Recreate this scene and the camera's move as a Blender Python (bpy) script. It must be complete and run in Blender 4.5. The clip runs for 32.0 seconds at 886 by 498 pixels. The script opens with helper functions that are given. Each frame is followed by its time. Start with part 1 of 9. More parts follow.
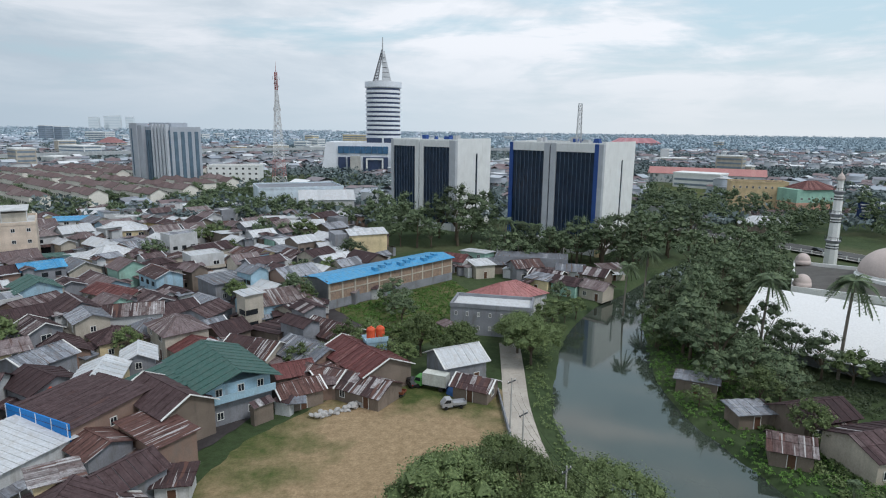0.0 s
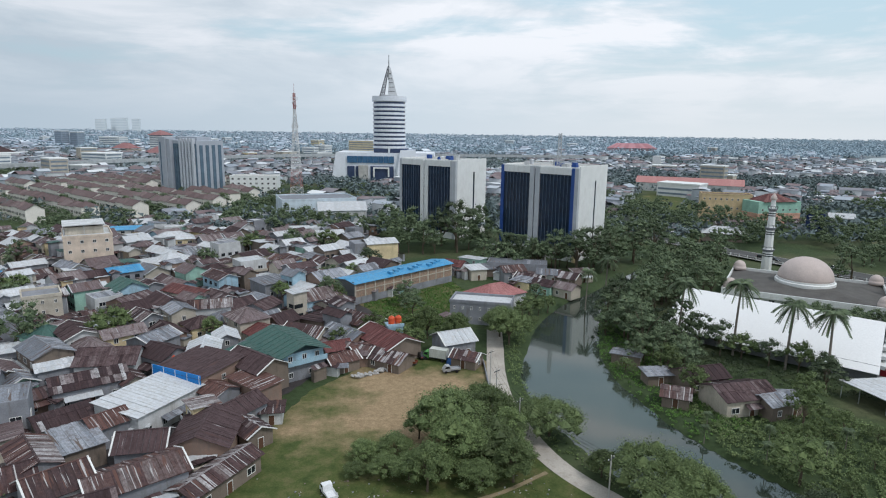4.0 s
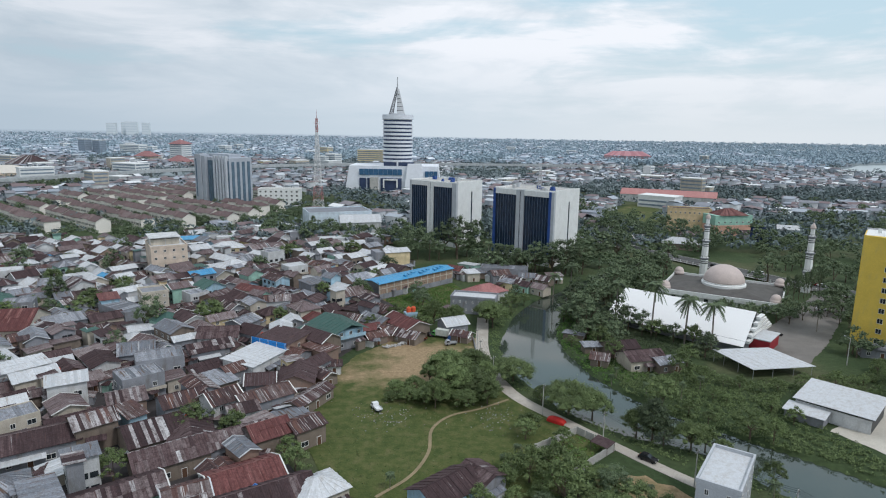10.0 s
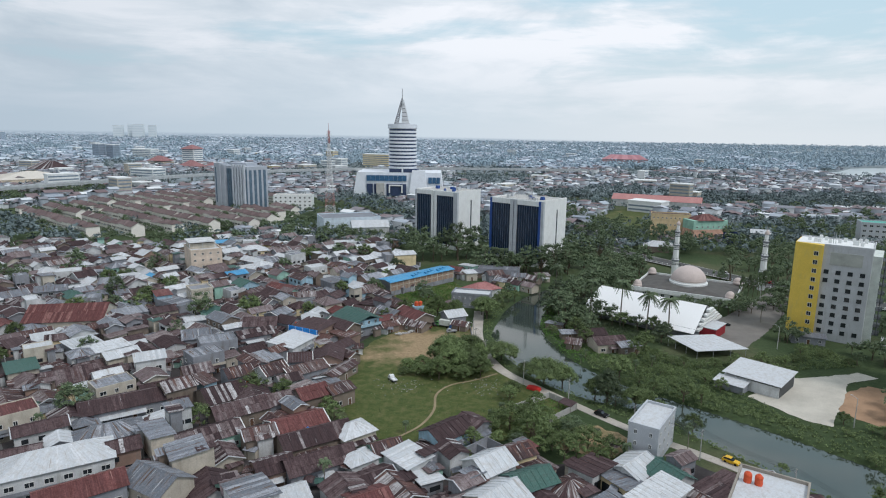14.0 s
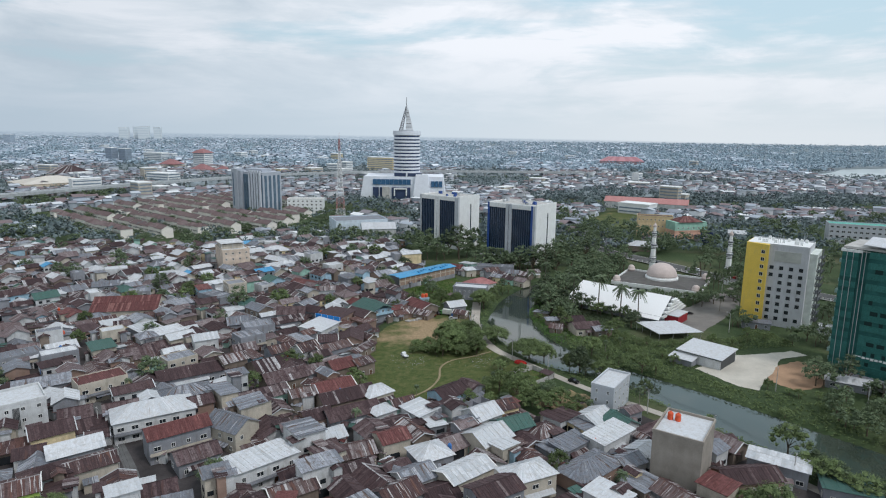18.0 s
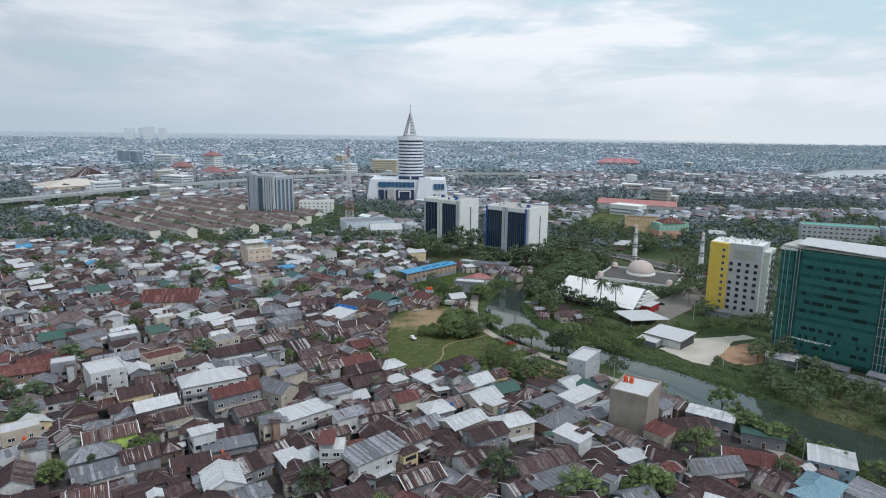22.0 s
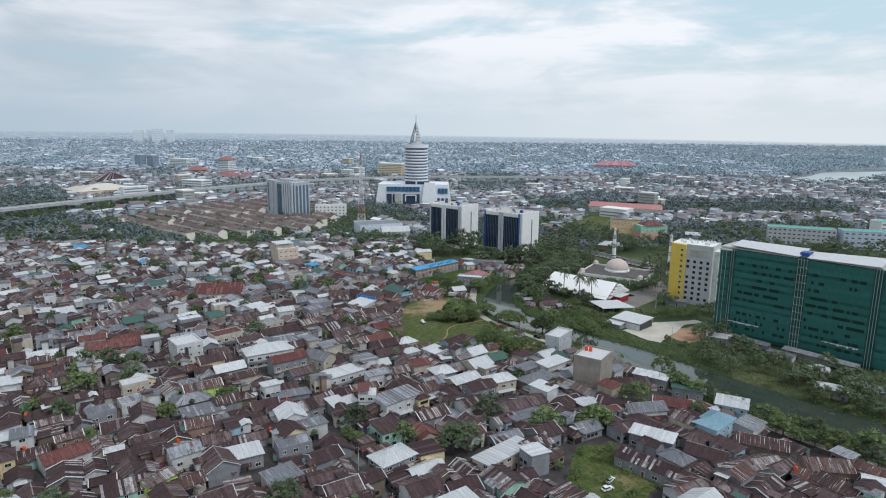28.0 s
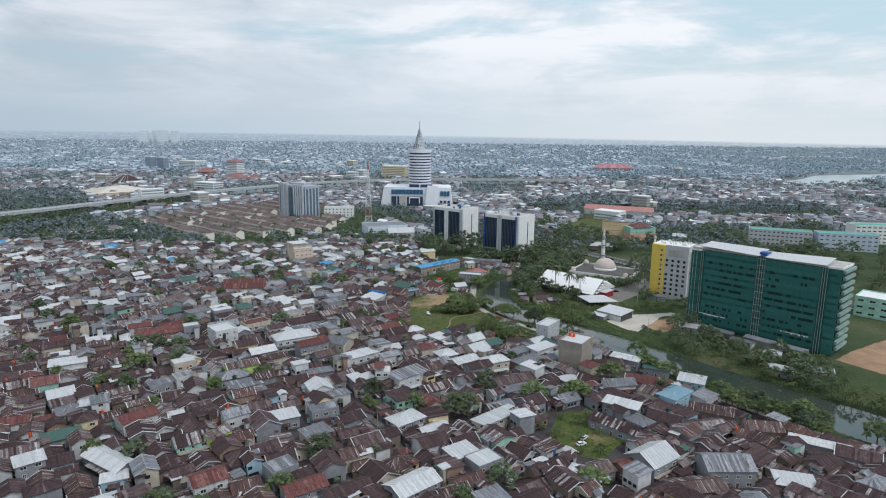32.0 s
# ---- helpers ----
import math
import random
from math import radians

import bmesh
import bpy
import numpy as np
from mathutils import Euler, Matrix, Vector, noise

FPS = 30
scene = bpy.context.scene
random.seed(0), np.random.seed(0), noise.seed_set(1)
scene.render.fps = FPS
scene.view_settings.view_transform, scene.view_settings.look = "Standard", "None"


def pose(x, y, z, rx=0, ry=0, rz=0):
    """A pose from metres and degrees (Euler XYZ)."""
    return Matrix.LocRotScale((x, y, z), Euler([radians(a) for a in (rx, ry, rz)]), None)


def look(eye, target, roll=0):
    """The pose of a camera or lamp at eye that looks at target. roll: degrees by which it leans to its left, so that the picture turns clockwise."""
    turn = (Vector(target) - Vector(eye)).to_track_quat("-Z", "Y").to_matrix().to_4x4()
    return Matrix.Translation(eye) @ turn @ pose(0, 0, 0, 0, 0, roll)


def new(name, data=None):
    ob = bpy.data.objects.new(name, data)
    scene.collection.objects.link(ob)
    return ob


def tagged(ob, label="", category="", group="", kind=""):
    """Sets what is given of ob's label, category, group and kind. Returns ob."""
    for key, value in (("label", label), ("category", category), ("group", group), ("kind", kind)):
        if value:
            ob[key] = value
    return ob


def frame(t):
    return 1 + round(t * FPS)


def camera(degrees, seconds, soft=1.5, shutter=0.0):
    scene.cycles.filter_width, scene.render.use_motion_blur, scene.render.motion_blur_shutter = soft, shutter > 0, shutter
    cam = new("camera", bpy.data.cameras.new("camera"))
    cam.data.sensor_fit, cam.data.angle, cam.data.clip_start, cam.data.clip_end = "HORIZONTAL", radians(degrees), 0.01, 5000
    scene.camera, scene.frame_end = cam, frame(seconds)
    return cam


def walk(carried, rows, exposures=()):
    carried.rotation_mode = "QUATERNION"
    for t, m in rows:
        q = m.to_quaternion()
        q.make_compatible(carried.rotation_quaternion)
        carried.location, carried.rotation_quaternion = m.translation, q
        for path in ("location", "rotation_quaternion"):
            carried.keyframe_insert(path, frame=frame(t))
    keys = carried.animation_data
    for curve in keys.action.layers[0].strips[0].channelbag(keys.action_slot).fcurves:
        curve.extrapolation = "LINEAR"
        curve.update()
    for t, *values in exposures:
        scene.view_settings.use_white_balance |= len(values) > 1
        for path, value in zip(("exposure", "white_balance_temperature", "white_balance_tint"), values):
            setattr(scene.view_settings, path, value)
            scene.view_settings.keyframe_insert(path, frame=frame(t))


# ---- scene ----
cam = camera(71.19, 32.0, 1.1)
ROWS = [
    (0.0, 0.00, 0.00, 45.99, 0.000, -11.157, -0.719),
    (2.5, -0.01, -26.24, 53.14, 0.125, -11.139, -0.766),
    (6.0, 0.25, -63.63, 61.90, 0.316, -11.043, -0.818),
    (9.0, 0.43, -95.55, 70.05, 0.499, -10.971, -0.870),
    (10.5, 0.51, -111.49, 74.01, 0.582, -10.947, -0.881),
    (13.0, 0.78, -138.05, 80.22, 0.729, -10.921, -0.856),
    (17.0, 0.99, -181.31, 88.76, 0.889, -10.918, -0.688),
    (19.0, 0.98, -203.44, 92.82, 0.960, -10.966, -0.639),
    (23.0, 1.13, -246.99, 101.12, 1.104, -11.003, -0.569),
    (28.0, 1.49, -301.55, 112.23, 1.323, -11.057, -0.499),
    (31.0, 1.15, -334.44, 118.48, 1.421, -11.039, -0.571),
    (32.0, 1.05, -345.52, 120.40, 1.459, -11.030, -0.610),
]
walk(cam, [(t, pose(x, y, z, 90 + pitch, roll, yaw)) for t, x, y, z, yaw, pitch, roll in ROWS], [(0.0, 0.0, 6190, 13), (32.0, 0.0, 6190, 13)])

# ---- world and sun ----
world = bpy.data.worlds.new("hazy_sky")
scene.world = world
world.use_nodes = True
wt = world.node_tree
wt.nodes.clear()


def wn(kind, **values):
    n = wt.nodes.new(kind)
    for k, v in values.items():
        n.inputs[k].default_value = v
    return n


def wmath(op, a, b=None, c=None):
    n = wt.nodes.new("ShaderNodeMath")
    n.operation = op
    for i, v in enumerate((a, b, c)):
        if v is None:
            continue
        if isinstance(v, (int, float)):
            n.inputs[i].default_value = v
        else:
            wt.links.new(v, n.inputs[i])
    return n.outputs[0]


def wmix(fac, a, b):
    n = wt.nodes.new("ShaderNodeMix")
    n.data_type = "RGBA"
    if isinstance(fac, (int, float)):
        n.inputs[0].default_value = fac
    else:
        wt.links.new(fac, n.inputs[0])
    for i, v in ((6, a), (7, b)):
        if isinstance(v, tuple):
            n.inputs[i].default_value = (*v, 1)
        else:
            wt.links.new(v, n.inputs[i])
    return n.outputs[2]


def wramp(fac, stops):
    n = wt.nodes.new("ShaderNodeValToRGB")
    while len(n.color_ramp.elements) < len(stops):
        n.color_ramp.elements.new(0.5)
    for e, (p, c) in zip(n.color_ramp.elements, stops):
        e.position, e.color = p, (*c, 1)
    wt.links.new(fac, n.inputs[0])
    return n.outputs[0]


SUN_UP, SUN_ROUND = radians(55), radians(128)
sky = wt.nodes.new("ShaderNodeTexSky")
sky.sky_type, sky.sun_disc = "NISHITA", False
sky.sun_elevation, sky.sun_rotation = SUN_UP, SUN_ROUND
sky.air_density, sky.dust_density = 1.2, 3.0
coord = wt.nodes.new("ShaderNodeTexCoord")
split = wt.nodes.new("ShaderNodeSeparateXYZ")
wt.links.new(coord.outputs["Generated"], split.inputs[0])
up = split.outputs[2]
# clouds drawn out along the horizon
flat = wt.nodes.new("ShaderNodeVectorMath")
flat.operation = "MULTIPLY"
flat.inputs[1].default_value = (1.0, 1.0, 4.2)
wt.links.new(coord.outputs["Generated"], flat.inputs[0])
puffs = wn("ShaderNodeTexNoise", Scale=4.2, Detail=8.0, Roughness=0.58, Distortion=0.35)
wt.links.new(flat.outputs[0], puffs.inputs["Vector"])
flat2 = wt.nodes.new("ShaderNodeVectorMath")
flat2.operation = "MULTIPLY"
flat2.inputs[1].default_value = (1.0, 1.0, 9.0)
wt.links.new(coord.outputs["Generated"], flat2.inputs[0])
veil = wn("ShaderNodeTexNoise", Scale=1.7, Detail=5.0, Roughness=0.6)
wt.links.new(flat2.outputs[0], veil.inputs["Vector"])
blue = wt.nodes.new("ShaderNodeVectorMath")
blue.operation = "SCALE"
blue.inputs["Scale"].default_value = 0.13
wt.links.new(sky.outputs[0], blue.inputs[0])
clear = wmix(0.75, blue.outputs[0], (0.60, 0.80, 0.86))
cloud = wramp(puffs.outputs["Fac"], [(0.32, (0.62, 0.70, 0.74)), (0.47, (0.76, 0.82, 0.84)), (0.60, (0.93, 0.95, 0.95))])
cover = wramp(wmath("MULTIPLY_ADD", split.outputs[0], -0.09, wmath("MULTIPLY_ADD", veil.outputs["Fac"], 0.6, wmath("MULTIPLY_ADD", puffs.outputs["Fac"], 0.4, 0.015))), [(0.43, (0, 0, 0)), (0.54, (1, 1, 1))])
tint = wramp(wmath("MULTIPLY_ADD", split.outputs[0], 0.7, 0.5), [(0.0, (0.76, 0.79, 0.81)), (0.5, (1, 1, 1))])
shade = wt.nodes.new("ShaderNodeMix")
shade.data_type, shade.blend_type = "RGBA", "MULTIPLY"
shade.inputs[0].default_value = 1.0
wt.links.new(wmix(cover, clear, cloud), shade.inputs[6])
wt.links.new(tint, shade.inputs[7])
high = shade.outputs[2]
# haze towards the horizon
haze_mask = wramp(up, [(0.0, (1, 1, 1)), (0.04, (0.7, 0.7, 0.7)), (0.12, (0.12, 0.12, 0.12)), (0.3, (0, 0, 0))])
side = wramp(wmath("MULTIPLY_ADD", split.outputs[0], 0.7, 0.5), [(0.1, (0.47, 0.56, 0.615)), (0.45, (0.61, 0.695, 0.73)), (0.75, (0.74, 0.79, 0.79))])
air = wmix(haze_mask, high, side)
# the far country below the horizon: pale blue-grey distance
speck = wn("ShaderNodeTexNoise", Scale=150.0, Detail=5.0, Roughness=0.8)
flat3 = wt.nodes.new("ShaderNodeVectorMath")
flat3.operation = "MULTIPLY"
flat3.inputs[1].default_value = (1.0, 1.0, 7.0)
wt.links.new(coord.outputs["Generated"], flat3.inputs[0])
wt.links.new(flat3.outputs[0], speck.inputs["Vector"])
land = wramp(speck.outputs["Fac"], [(0.40, (0.25, 0.335, 0.41)), (0.50, (0.32, 0.41, 0.485)), (0.57, (0.41, 0.495, 0.56)), (0.64, (0.58, 0.645, 0.69))])
level = wmath("MULTIPLY_ADD", split.outputs[0], 0.006, wmath("ADD", up, 0.0085))
below = wramp(wmath("MULTIPLY_ADD", level, 60.0, 0.5), [(0.0, (0, 0, 0)), (0.17, (0, 0, 0)), (0.36, (1, 1, 1))])
horizon_tone = wmix(0.85, (0.36, 0.45, 0.52), side)
far_land = wmix(wramp(wmath("MULTIPLY_ADD", level, 40.0, 1.0), [(0.3, (0, 0, 0)), (0.8, (0.5, 0.5, 0.5)), (0.98, (1, 1, 1))]), land, horizon_tone)
whole = wmix(below, far_land, air)
bg = wt.nodes.new("ShaderNodeBackground")
bg.inputs["Strength"].default_value = 1.0
wt.links.new(whole, bg.inputs["Color"])
wout = wt.nodes.new("ShaderNodeOutputWorld")
wt.links.new(bg.outputs[0], wout.inputs["Surface"])

sun_data = bpy.data.lights.new("sun", "SUN")
sun_data.energy, sun_data.angle, sun_data.color = 1.5, radians(10), (1.0, 0.96, 0.9)
sun = new("sun", sun_data)
sun.matrix_world = look((0, 0, 300), (0 - math.sin(SUN_ROUND) * math.cos(SUN_UP), 0 - math.cos(SUN_ROUND) * math.cos(SUN_UP), 300 - math.sin(SUN_UP)))


# ---- materials ----
def nodes_of(name, rough=0.8, metal=0.0):
    m = bpy.data.materials.new(name)
    m.use_nodes = True
    b = m.node_tree.nodes["Principled BSDF"]
    b.inputs["Roughness"].default_value, b.inputs["Metallic"].default_value = rough, metal
    b.inputs["Specular IOR Level"].default_value = 0.5 if rough < 0.3 else 0.2
    return m, m.node_tree, b


def ramp(nt, fac, stops, mode="LINEAR"):
    n = nt.nodes.new("ShaderNodeValToRGB")
    n.color_ramp.interpolation = mode
    while len(n.color_ramp.elements) < len(stops):
        n.color_ramp.elements.new(0.5)
    for e, (p, c) in zip(n.color_ramp.elements, stops):
        e.position, e.color = p, (*c, 1)
    nt.links.new(fac, n.inputs[0])
    return n.outputs[0]


def noise_of(nt, scale, detail=4.0, rough=0.55, stretch=None, world_space=False):
    tc = nt.nodes.new("ShaderNodeTexCoord")
    out = tc.outputs["Object"]
    if world_space:
        out = nt.nodes.new("ShaderNodeNewGeometry").outputs["Position"]
    if stretch:
        v = nt.nodes.new("ShaderNodeVectorMath")
        v.operation = "MULTIPLY"
        v.inputs[1].default_value = stretch
        nt.links.new(out, v.inputs[0])
        out = v.outputs[0]
    n = nt.nodes.new("ShaderNodeTexNoise")
    n.inputs["Scale"].default_value, n.inputs["Detail"].default_value, n.inputs["Roughness"].default_value = scale, detail, rough
    nt.links.new(out, n.inputs["Vector"])
    return n.outputs["Fac"]


def blend(nt, fac, a, b, mode="MIX"):
    n = nt.nodes.new("ShaderNodeMix")
    n.data_type, n.blend_type = "RGBA", mode
    if isinstance(fac, (int, float)):
        n.inputs[0].default_value = fac
    else:
        nt.links.new(fac, n.inputs[0])
    for i, v in ((6, a), (7, b)):
        if isinstance(v, tuple):
            n.inputs[i].default_value = (*v, 1)
        else:
            nt.links.new(v, n.inputs[i])
    return n.outputs[2]


def bump(nt, b, fac, strength=0.3, distance=0.05):
    n = nt.nodes.new("ShaderNodeBump")
    n.inputs["Strength"].default_value, n.inputs["Distance"].default_value = strength, distance
    nt.links.new(fac, n.inputs["Height"])
    nt.links.new(n.outputs[0], b.inputs["Normal"])


def scaled(c, k):
    return tuple(min(1.0, v * k) for v in c)


def plain(name, c, rough=0.8, metal=0.0, vary=0.18, big=0.25, fine=4.0, stain=None, world_space=False):
    """Paint, plaster, metal or soil of one colour, with broad and fine variation and, if asked, stains."""
    m, nt, b = nodes_of(name, rough, metal)
    broad = ramp(nt, noise_of(nt, big, 3.0, world_space=world_space), [(0.3, scaled(c, 1 - vary)), (0.7, scaled(c, 1 + vary))])
    tiny = ramp(nt, noise_of(nt, fine, 5.0, 0.65, world_space=world_space), [(0.3, (0.78, 0.78, 0.78)), (0.7, (1.12, 1.12, 1.12))])
    col = blend(nt, 0.8, broad, tiny, "MULTIPLY")
    if stain:
        mask = ramp(nt, noise_of(nt, 0.6, 6.0, 0.7, (1, 1, 0.25), world_space), [(0.52, (0, 0, 0)), (0.72, (0.8, 0.8, 0.8))])
        col = blend(nt, mask, col, stain)
    nt.links.new(col, b.inputs["Base Color"])
    bump(nt, b, noise_of(nt, fine * 3, 4.0, world_space=world_space), 0.2, 0.03)
    return m


def islands(name, stops, rough=0.6, metal=0.0, rust=None, mode="LINEAR", streak=True, spread=0.0, grain=0.85, streaks=None, worn=0.9):
    """Sheets, panels or leaves that differ piece by piece, with rust or dirt running over them."""
    m, nt, b = nodes_of(name, rough, metal)
    geo = nt.nodes.new("ShaderNodeNewGeometry")
    tone = nt.nodes.new("ShaderNodeAttribute")
    tone.attribute_name = "tone"
    mixed = nt.nodes.new("ShaderNodeMath")
    mixed.operation = "ADD"
    nt.links.new(geo.outputs["Random Per Island"], mixed.inputs[0])
    nt.links.new(tone.outputs["Fac"], mixed.inputs[1])
    wrapped = nt.nodes.new("ShaderNodeMath")
    wrapped.operation = "FRACT"
    nt.links.new(mixed.outputs[0], wrapped.inputs[0])
    fac = wrapped.outputs[0]
    if spread:
        info = nt.nodes.new("ShaderNodeObjectInfo")
        mm = nt.nodes.new("ShaderNodeMath")
        mm.operation = "MULTIPLY_ADD"
        mm.inputs[1].default_value = spread
        nt.links.new(info.outputs["Random"], mm.inputs[0])
        m2 = nt.nodes.new("ShaderNodeMath")
        m2.operation = "MULTIPLY"
        m2.inputs[1].default_value = 1 - spread
        nt.links.new(fac, m2.inputs[0])
        nt.links.new(m2.outputs[0], mm.inputs[2])
        fac = mm.outputs[0]
    col = ramp(nt, fac, stops, mode)
    if rust:
        mask = ramp(nt, noise_of(nt, 0.9, 6.0, 0.72, (1, 1, 0.4) if streak else None, True), [(0.46, (0, 0, 0)), (0.66, (0.85, 0.85, 0.85))])
        col = blend(nt, mask, col, rust)
    tiny = ramp(nt, noise_of(nt, 2.6, 6.0, 0.75, None, True), [(0.34, (0.6, 0.58, 0.57)), (0.66, (1.25, 1.25, 1.25))])
    col = blend(nt, grain, col, tiny, "MULTIPLY")
    if streaks:
        # rain streaks and worn ribs that run from eave to ridge
        lay = nt.nodes.new("ShaderNodeAttribute")
        lay.attribute_name = "lay"
        def stripe(across, up, detail):
            v = nt.nodes.new("ShaderNodeVectorMath")
            v.operation = "MULTIPLY"
            v.inputs[1].default_value = (across, up, 7.0)
            nt.links.new(lay.outputs["Vector"], v.inputs[0])
            n = nt.nodes.new("ShaderNodeTexNoise")
            n.inputs["Scale"].default_value, n.inputs["Detail"].default_value, n.inputs["Roughness"].default_value = 1.0, detail, 0.6
            nt.links.new(v.outputs[0], n.inputs["Vector"])
            return n.outputs["Fac"]
        col = blend(nt, worn, col, ramp(nt, stripe(3.4, 0.22, 3.0), [(0.32, (0.68, 0.66, 0.65)), (0.50, (1, 1, 1)), (0.68, (1.35, 1.33, 1.32))]), "MULTIPLY")
        for tone, across, edge in streaks:
            col = blend(nt, ramp(nt, stripe(across, 0.10, 2.0), [(edge, (0, 0, 0)), (edge + 0.035, (0.9, 0.9, 0.9))]), col, tone)
    nt.links.new(col, b.inputs["Base Color"])
    return m


ROOF = {
    "brown": islands("brown_rusted_sheet", [(0.0, (0.042, 0.028, 0.031)), (0.5, (0.070, 0.046, 0.049)), (0.80, (0.108, 0.075, 0.078)), (0.93, (0.18, 0.148, 0.15)), (1.0, (0.46, 0.46, 0.47))], 0.8, 0.0, (0.048, 0.028, 0.029), streaks=(((0.082, 0.046, 0.042), 1.1, 0.66), ((0.40, 0.39, 0.39), 2.4, 0.72))),
    "patch": islands("patched_rusted_sheet", [(0.0, (0.050, 0.034, 0.036)), (0.42, (0.076, 0.048, 0.050)), (0.56, (0.125, 0.066, 0.057)), (0.68, (0.10, 0.064, 0.062)), (0.84, (0.18, 0.155, 0.155)), (1.0, (0.42, 0.41, 0.42))], 0.75, 0.0, (0.075, 0.042, 0.038), streaks=(((0.12, 0.062, 0.050), 1.0, 0.61), ((0.44, 0.43, 0.43), 2.6, 0.61))),
    "faded": islands("faded_pinkish_sheet", [(0.0, (0.13, 0.098, 0.102)), (0.6, (0.18, 0.145, 0.15)), (1.0, (0.27, 0.235, 0.235))], 0.75, 0.0, (0.12, 0.085, 0.083), streaks=(((0.10, 0.06, 0.052), 1.2, 0.63), ((0.40, 0.39, 0.39), 2.2, 0.66)), worn=0.6),
    "rose": islands("rose_painted_sheet", [(0.0, (0.30, 0.12, 0.12)), (0.7, (0.38, 0.17, 0.165)), (1.0, (0.46, 0.26, 0.25))], 0.65, 0.0, (0.26, 0.12, 0.115)),
    "pale_blue": islands("pale_blue_sheet", [(0.0, (0.17, 0.30, 0.39)), (1.0, (0.24, 0.38, 0.46))], 0.6, 0.0, (0.22, 0.33, 0.38)),
    "red": islands("red_painted_sheet", [(0.0, (0.105, 0.042, 0.042)), (0.7, (0.15, 0.060, 0.058)), (1.0, (0.22, 0.11, 0.10))], 0.65, 0.0, (0.10, 0.034, 0.03), streaks=(((0.28, 0.16, 0.14), 2.0, 0.66),)),
    "white": islands("bright_zinc_sheet", [(0.0, (0.45, 0.475, 0.50)), (0.8, (0.585, 0.605, 0.63)), (1.0, (0.40, 0.425, 0.45))], 0.5, 0.0, (0.44, 0.43, 0.42), grain=0.35, streaks=(((0.34, 0.32, 0.30), 1.2, 0.68),), worn=0.25),
    "zinc": islands("weathered_zinc_sheet", [(0.0, (0.135, 0.15, 0.175)), (0.6, (0.20, 0.22, 0.255)), (1.0, (0.34, 0.36, 0.40))], 0.55, 0.1, (0.17, 0.16, 0.165), streaks=(((0.11, 0.07, 0.05), 1.4, 0.62), ((0.40, 0.41, 0.42), 2.0, 0.66)), worn=0.6),
    "green": islands("green_painted_sheet", [(0.0, (0.045, 0.105, 0.092)), (1.0, (0.07, 0.145, 0.125))], 0.6, 0.0, (0.075, 0.12, 0.105), spread=0.8),
    "blue": islands("blue_painted_sheet", [(0.0, (0.05, 0.25, 0.48)), (1.0, (0.08, 0.34, 0.60))], 0.55, 0.0, (0.16, 0.32, 0.44)),
}
GRIME = (0.16, 0.15, 0.14)
WALL = {
    "grey": plain("grey_cement_render", (0.25, 0.26, 0.285), stain=GRIME),
    "white": plain("white_house_paint", (0.55, 0.56, 0.565), stain=(0.33, 0.32, 0.30)),
    "cream": plain("cream_house_paint", (0.49, 0.445, 0.375), stain=(0.3, 0.27, 0.22)),
    "yellow": plain("pale_yellow_paint", (0.70, 0.58, 0.36), stain=(0.38, 0.3, 0.2)),
    "brick": plain("raw_brick_wall", (0.29, 0.20, 0.16), stain=(0.2, 0.17, 0.15), fine=9.0),
    "wood": plain("weathered_board_wall", (0.21, 0.17, 0.14), stain=(0.09, 0.08, 0.07), fine=7.0),
    "blue": plain("light_blue_paint", (0.34, 0.50, 0.60), stain=(0.24, 0.28, 0.3)),
    "mint": plain("mint_green_paint", (0.32, 0.52, 0.44), stain=(0.2, 0.24, 0.2)),
    "lime": plain("lime_green_paint", (0.46, 0.62, 0.16), stain=(0.25, 0.28, 0.15)),
    "red": plain("dark_red_paint", (0.32, 0.08, 0.07), stain=(0.18, 0.08, 0.07)),
}
glass_dark = plain("dark_window_glass", (0.025, 0.03, 0.035), 0.12, vary=0.3)
frame_white = plain("white_frame_paint", (0.7, 0.7, 0.68), 0.5)
door_brown = plain("brown_door_paint", (0.13, 0.07, 0.045), 0.6)
concrete = plain("pale_concrete", (0.46, 0.45, 0.43), 0.85, stain=(0.28, 0.27, 0.25))
dark_metal = plain("dark_painted_metal", (0.06, 0.065, 0.07), 0.5)
steel_grey = plain("galvanised_steel", (0.5, 0.51, 0.52), 0.45, 0.4)
tank_orange = plain("orange_tank_plastic", (0.62, 0.10, 0.04), 0.45)
tank_blue = plain("blue_tank_plastic", (0.05, 0.16, 0.42), 0.45)
bark = plain("tree_bark", (0.12, 0.095, 0.07), 0.95, fine=8.0)


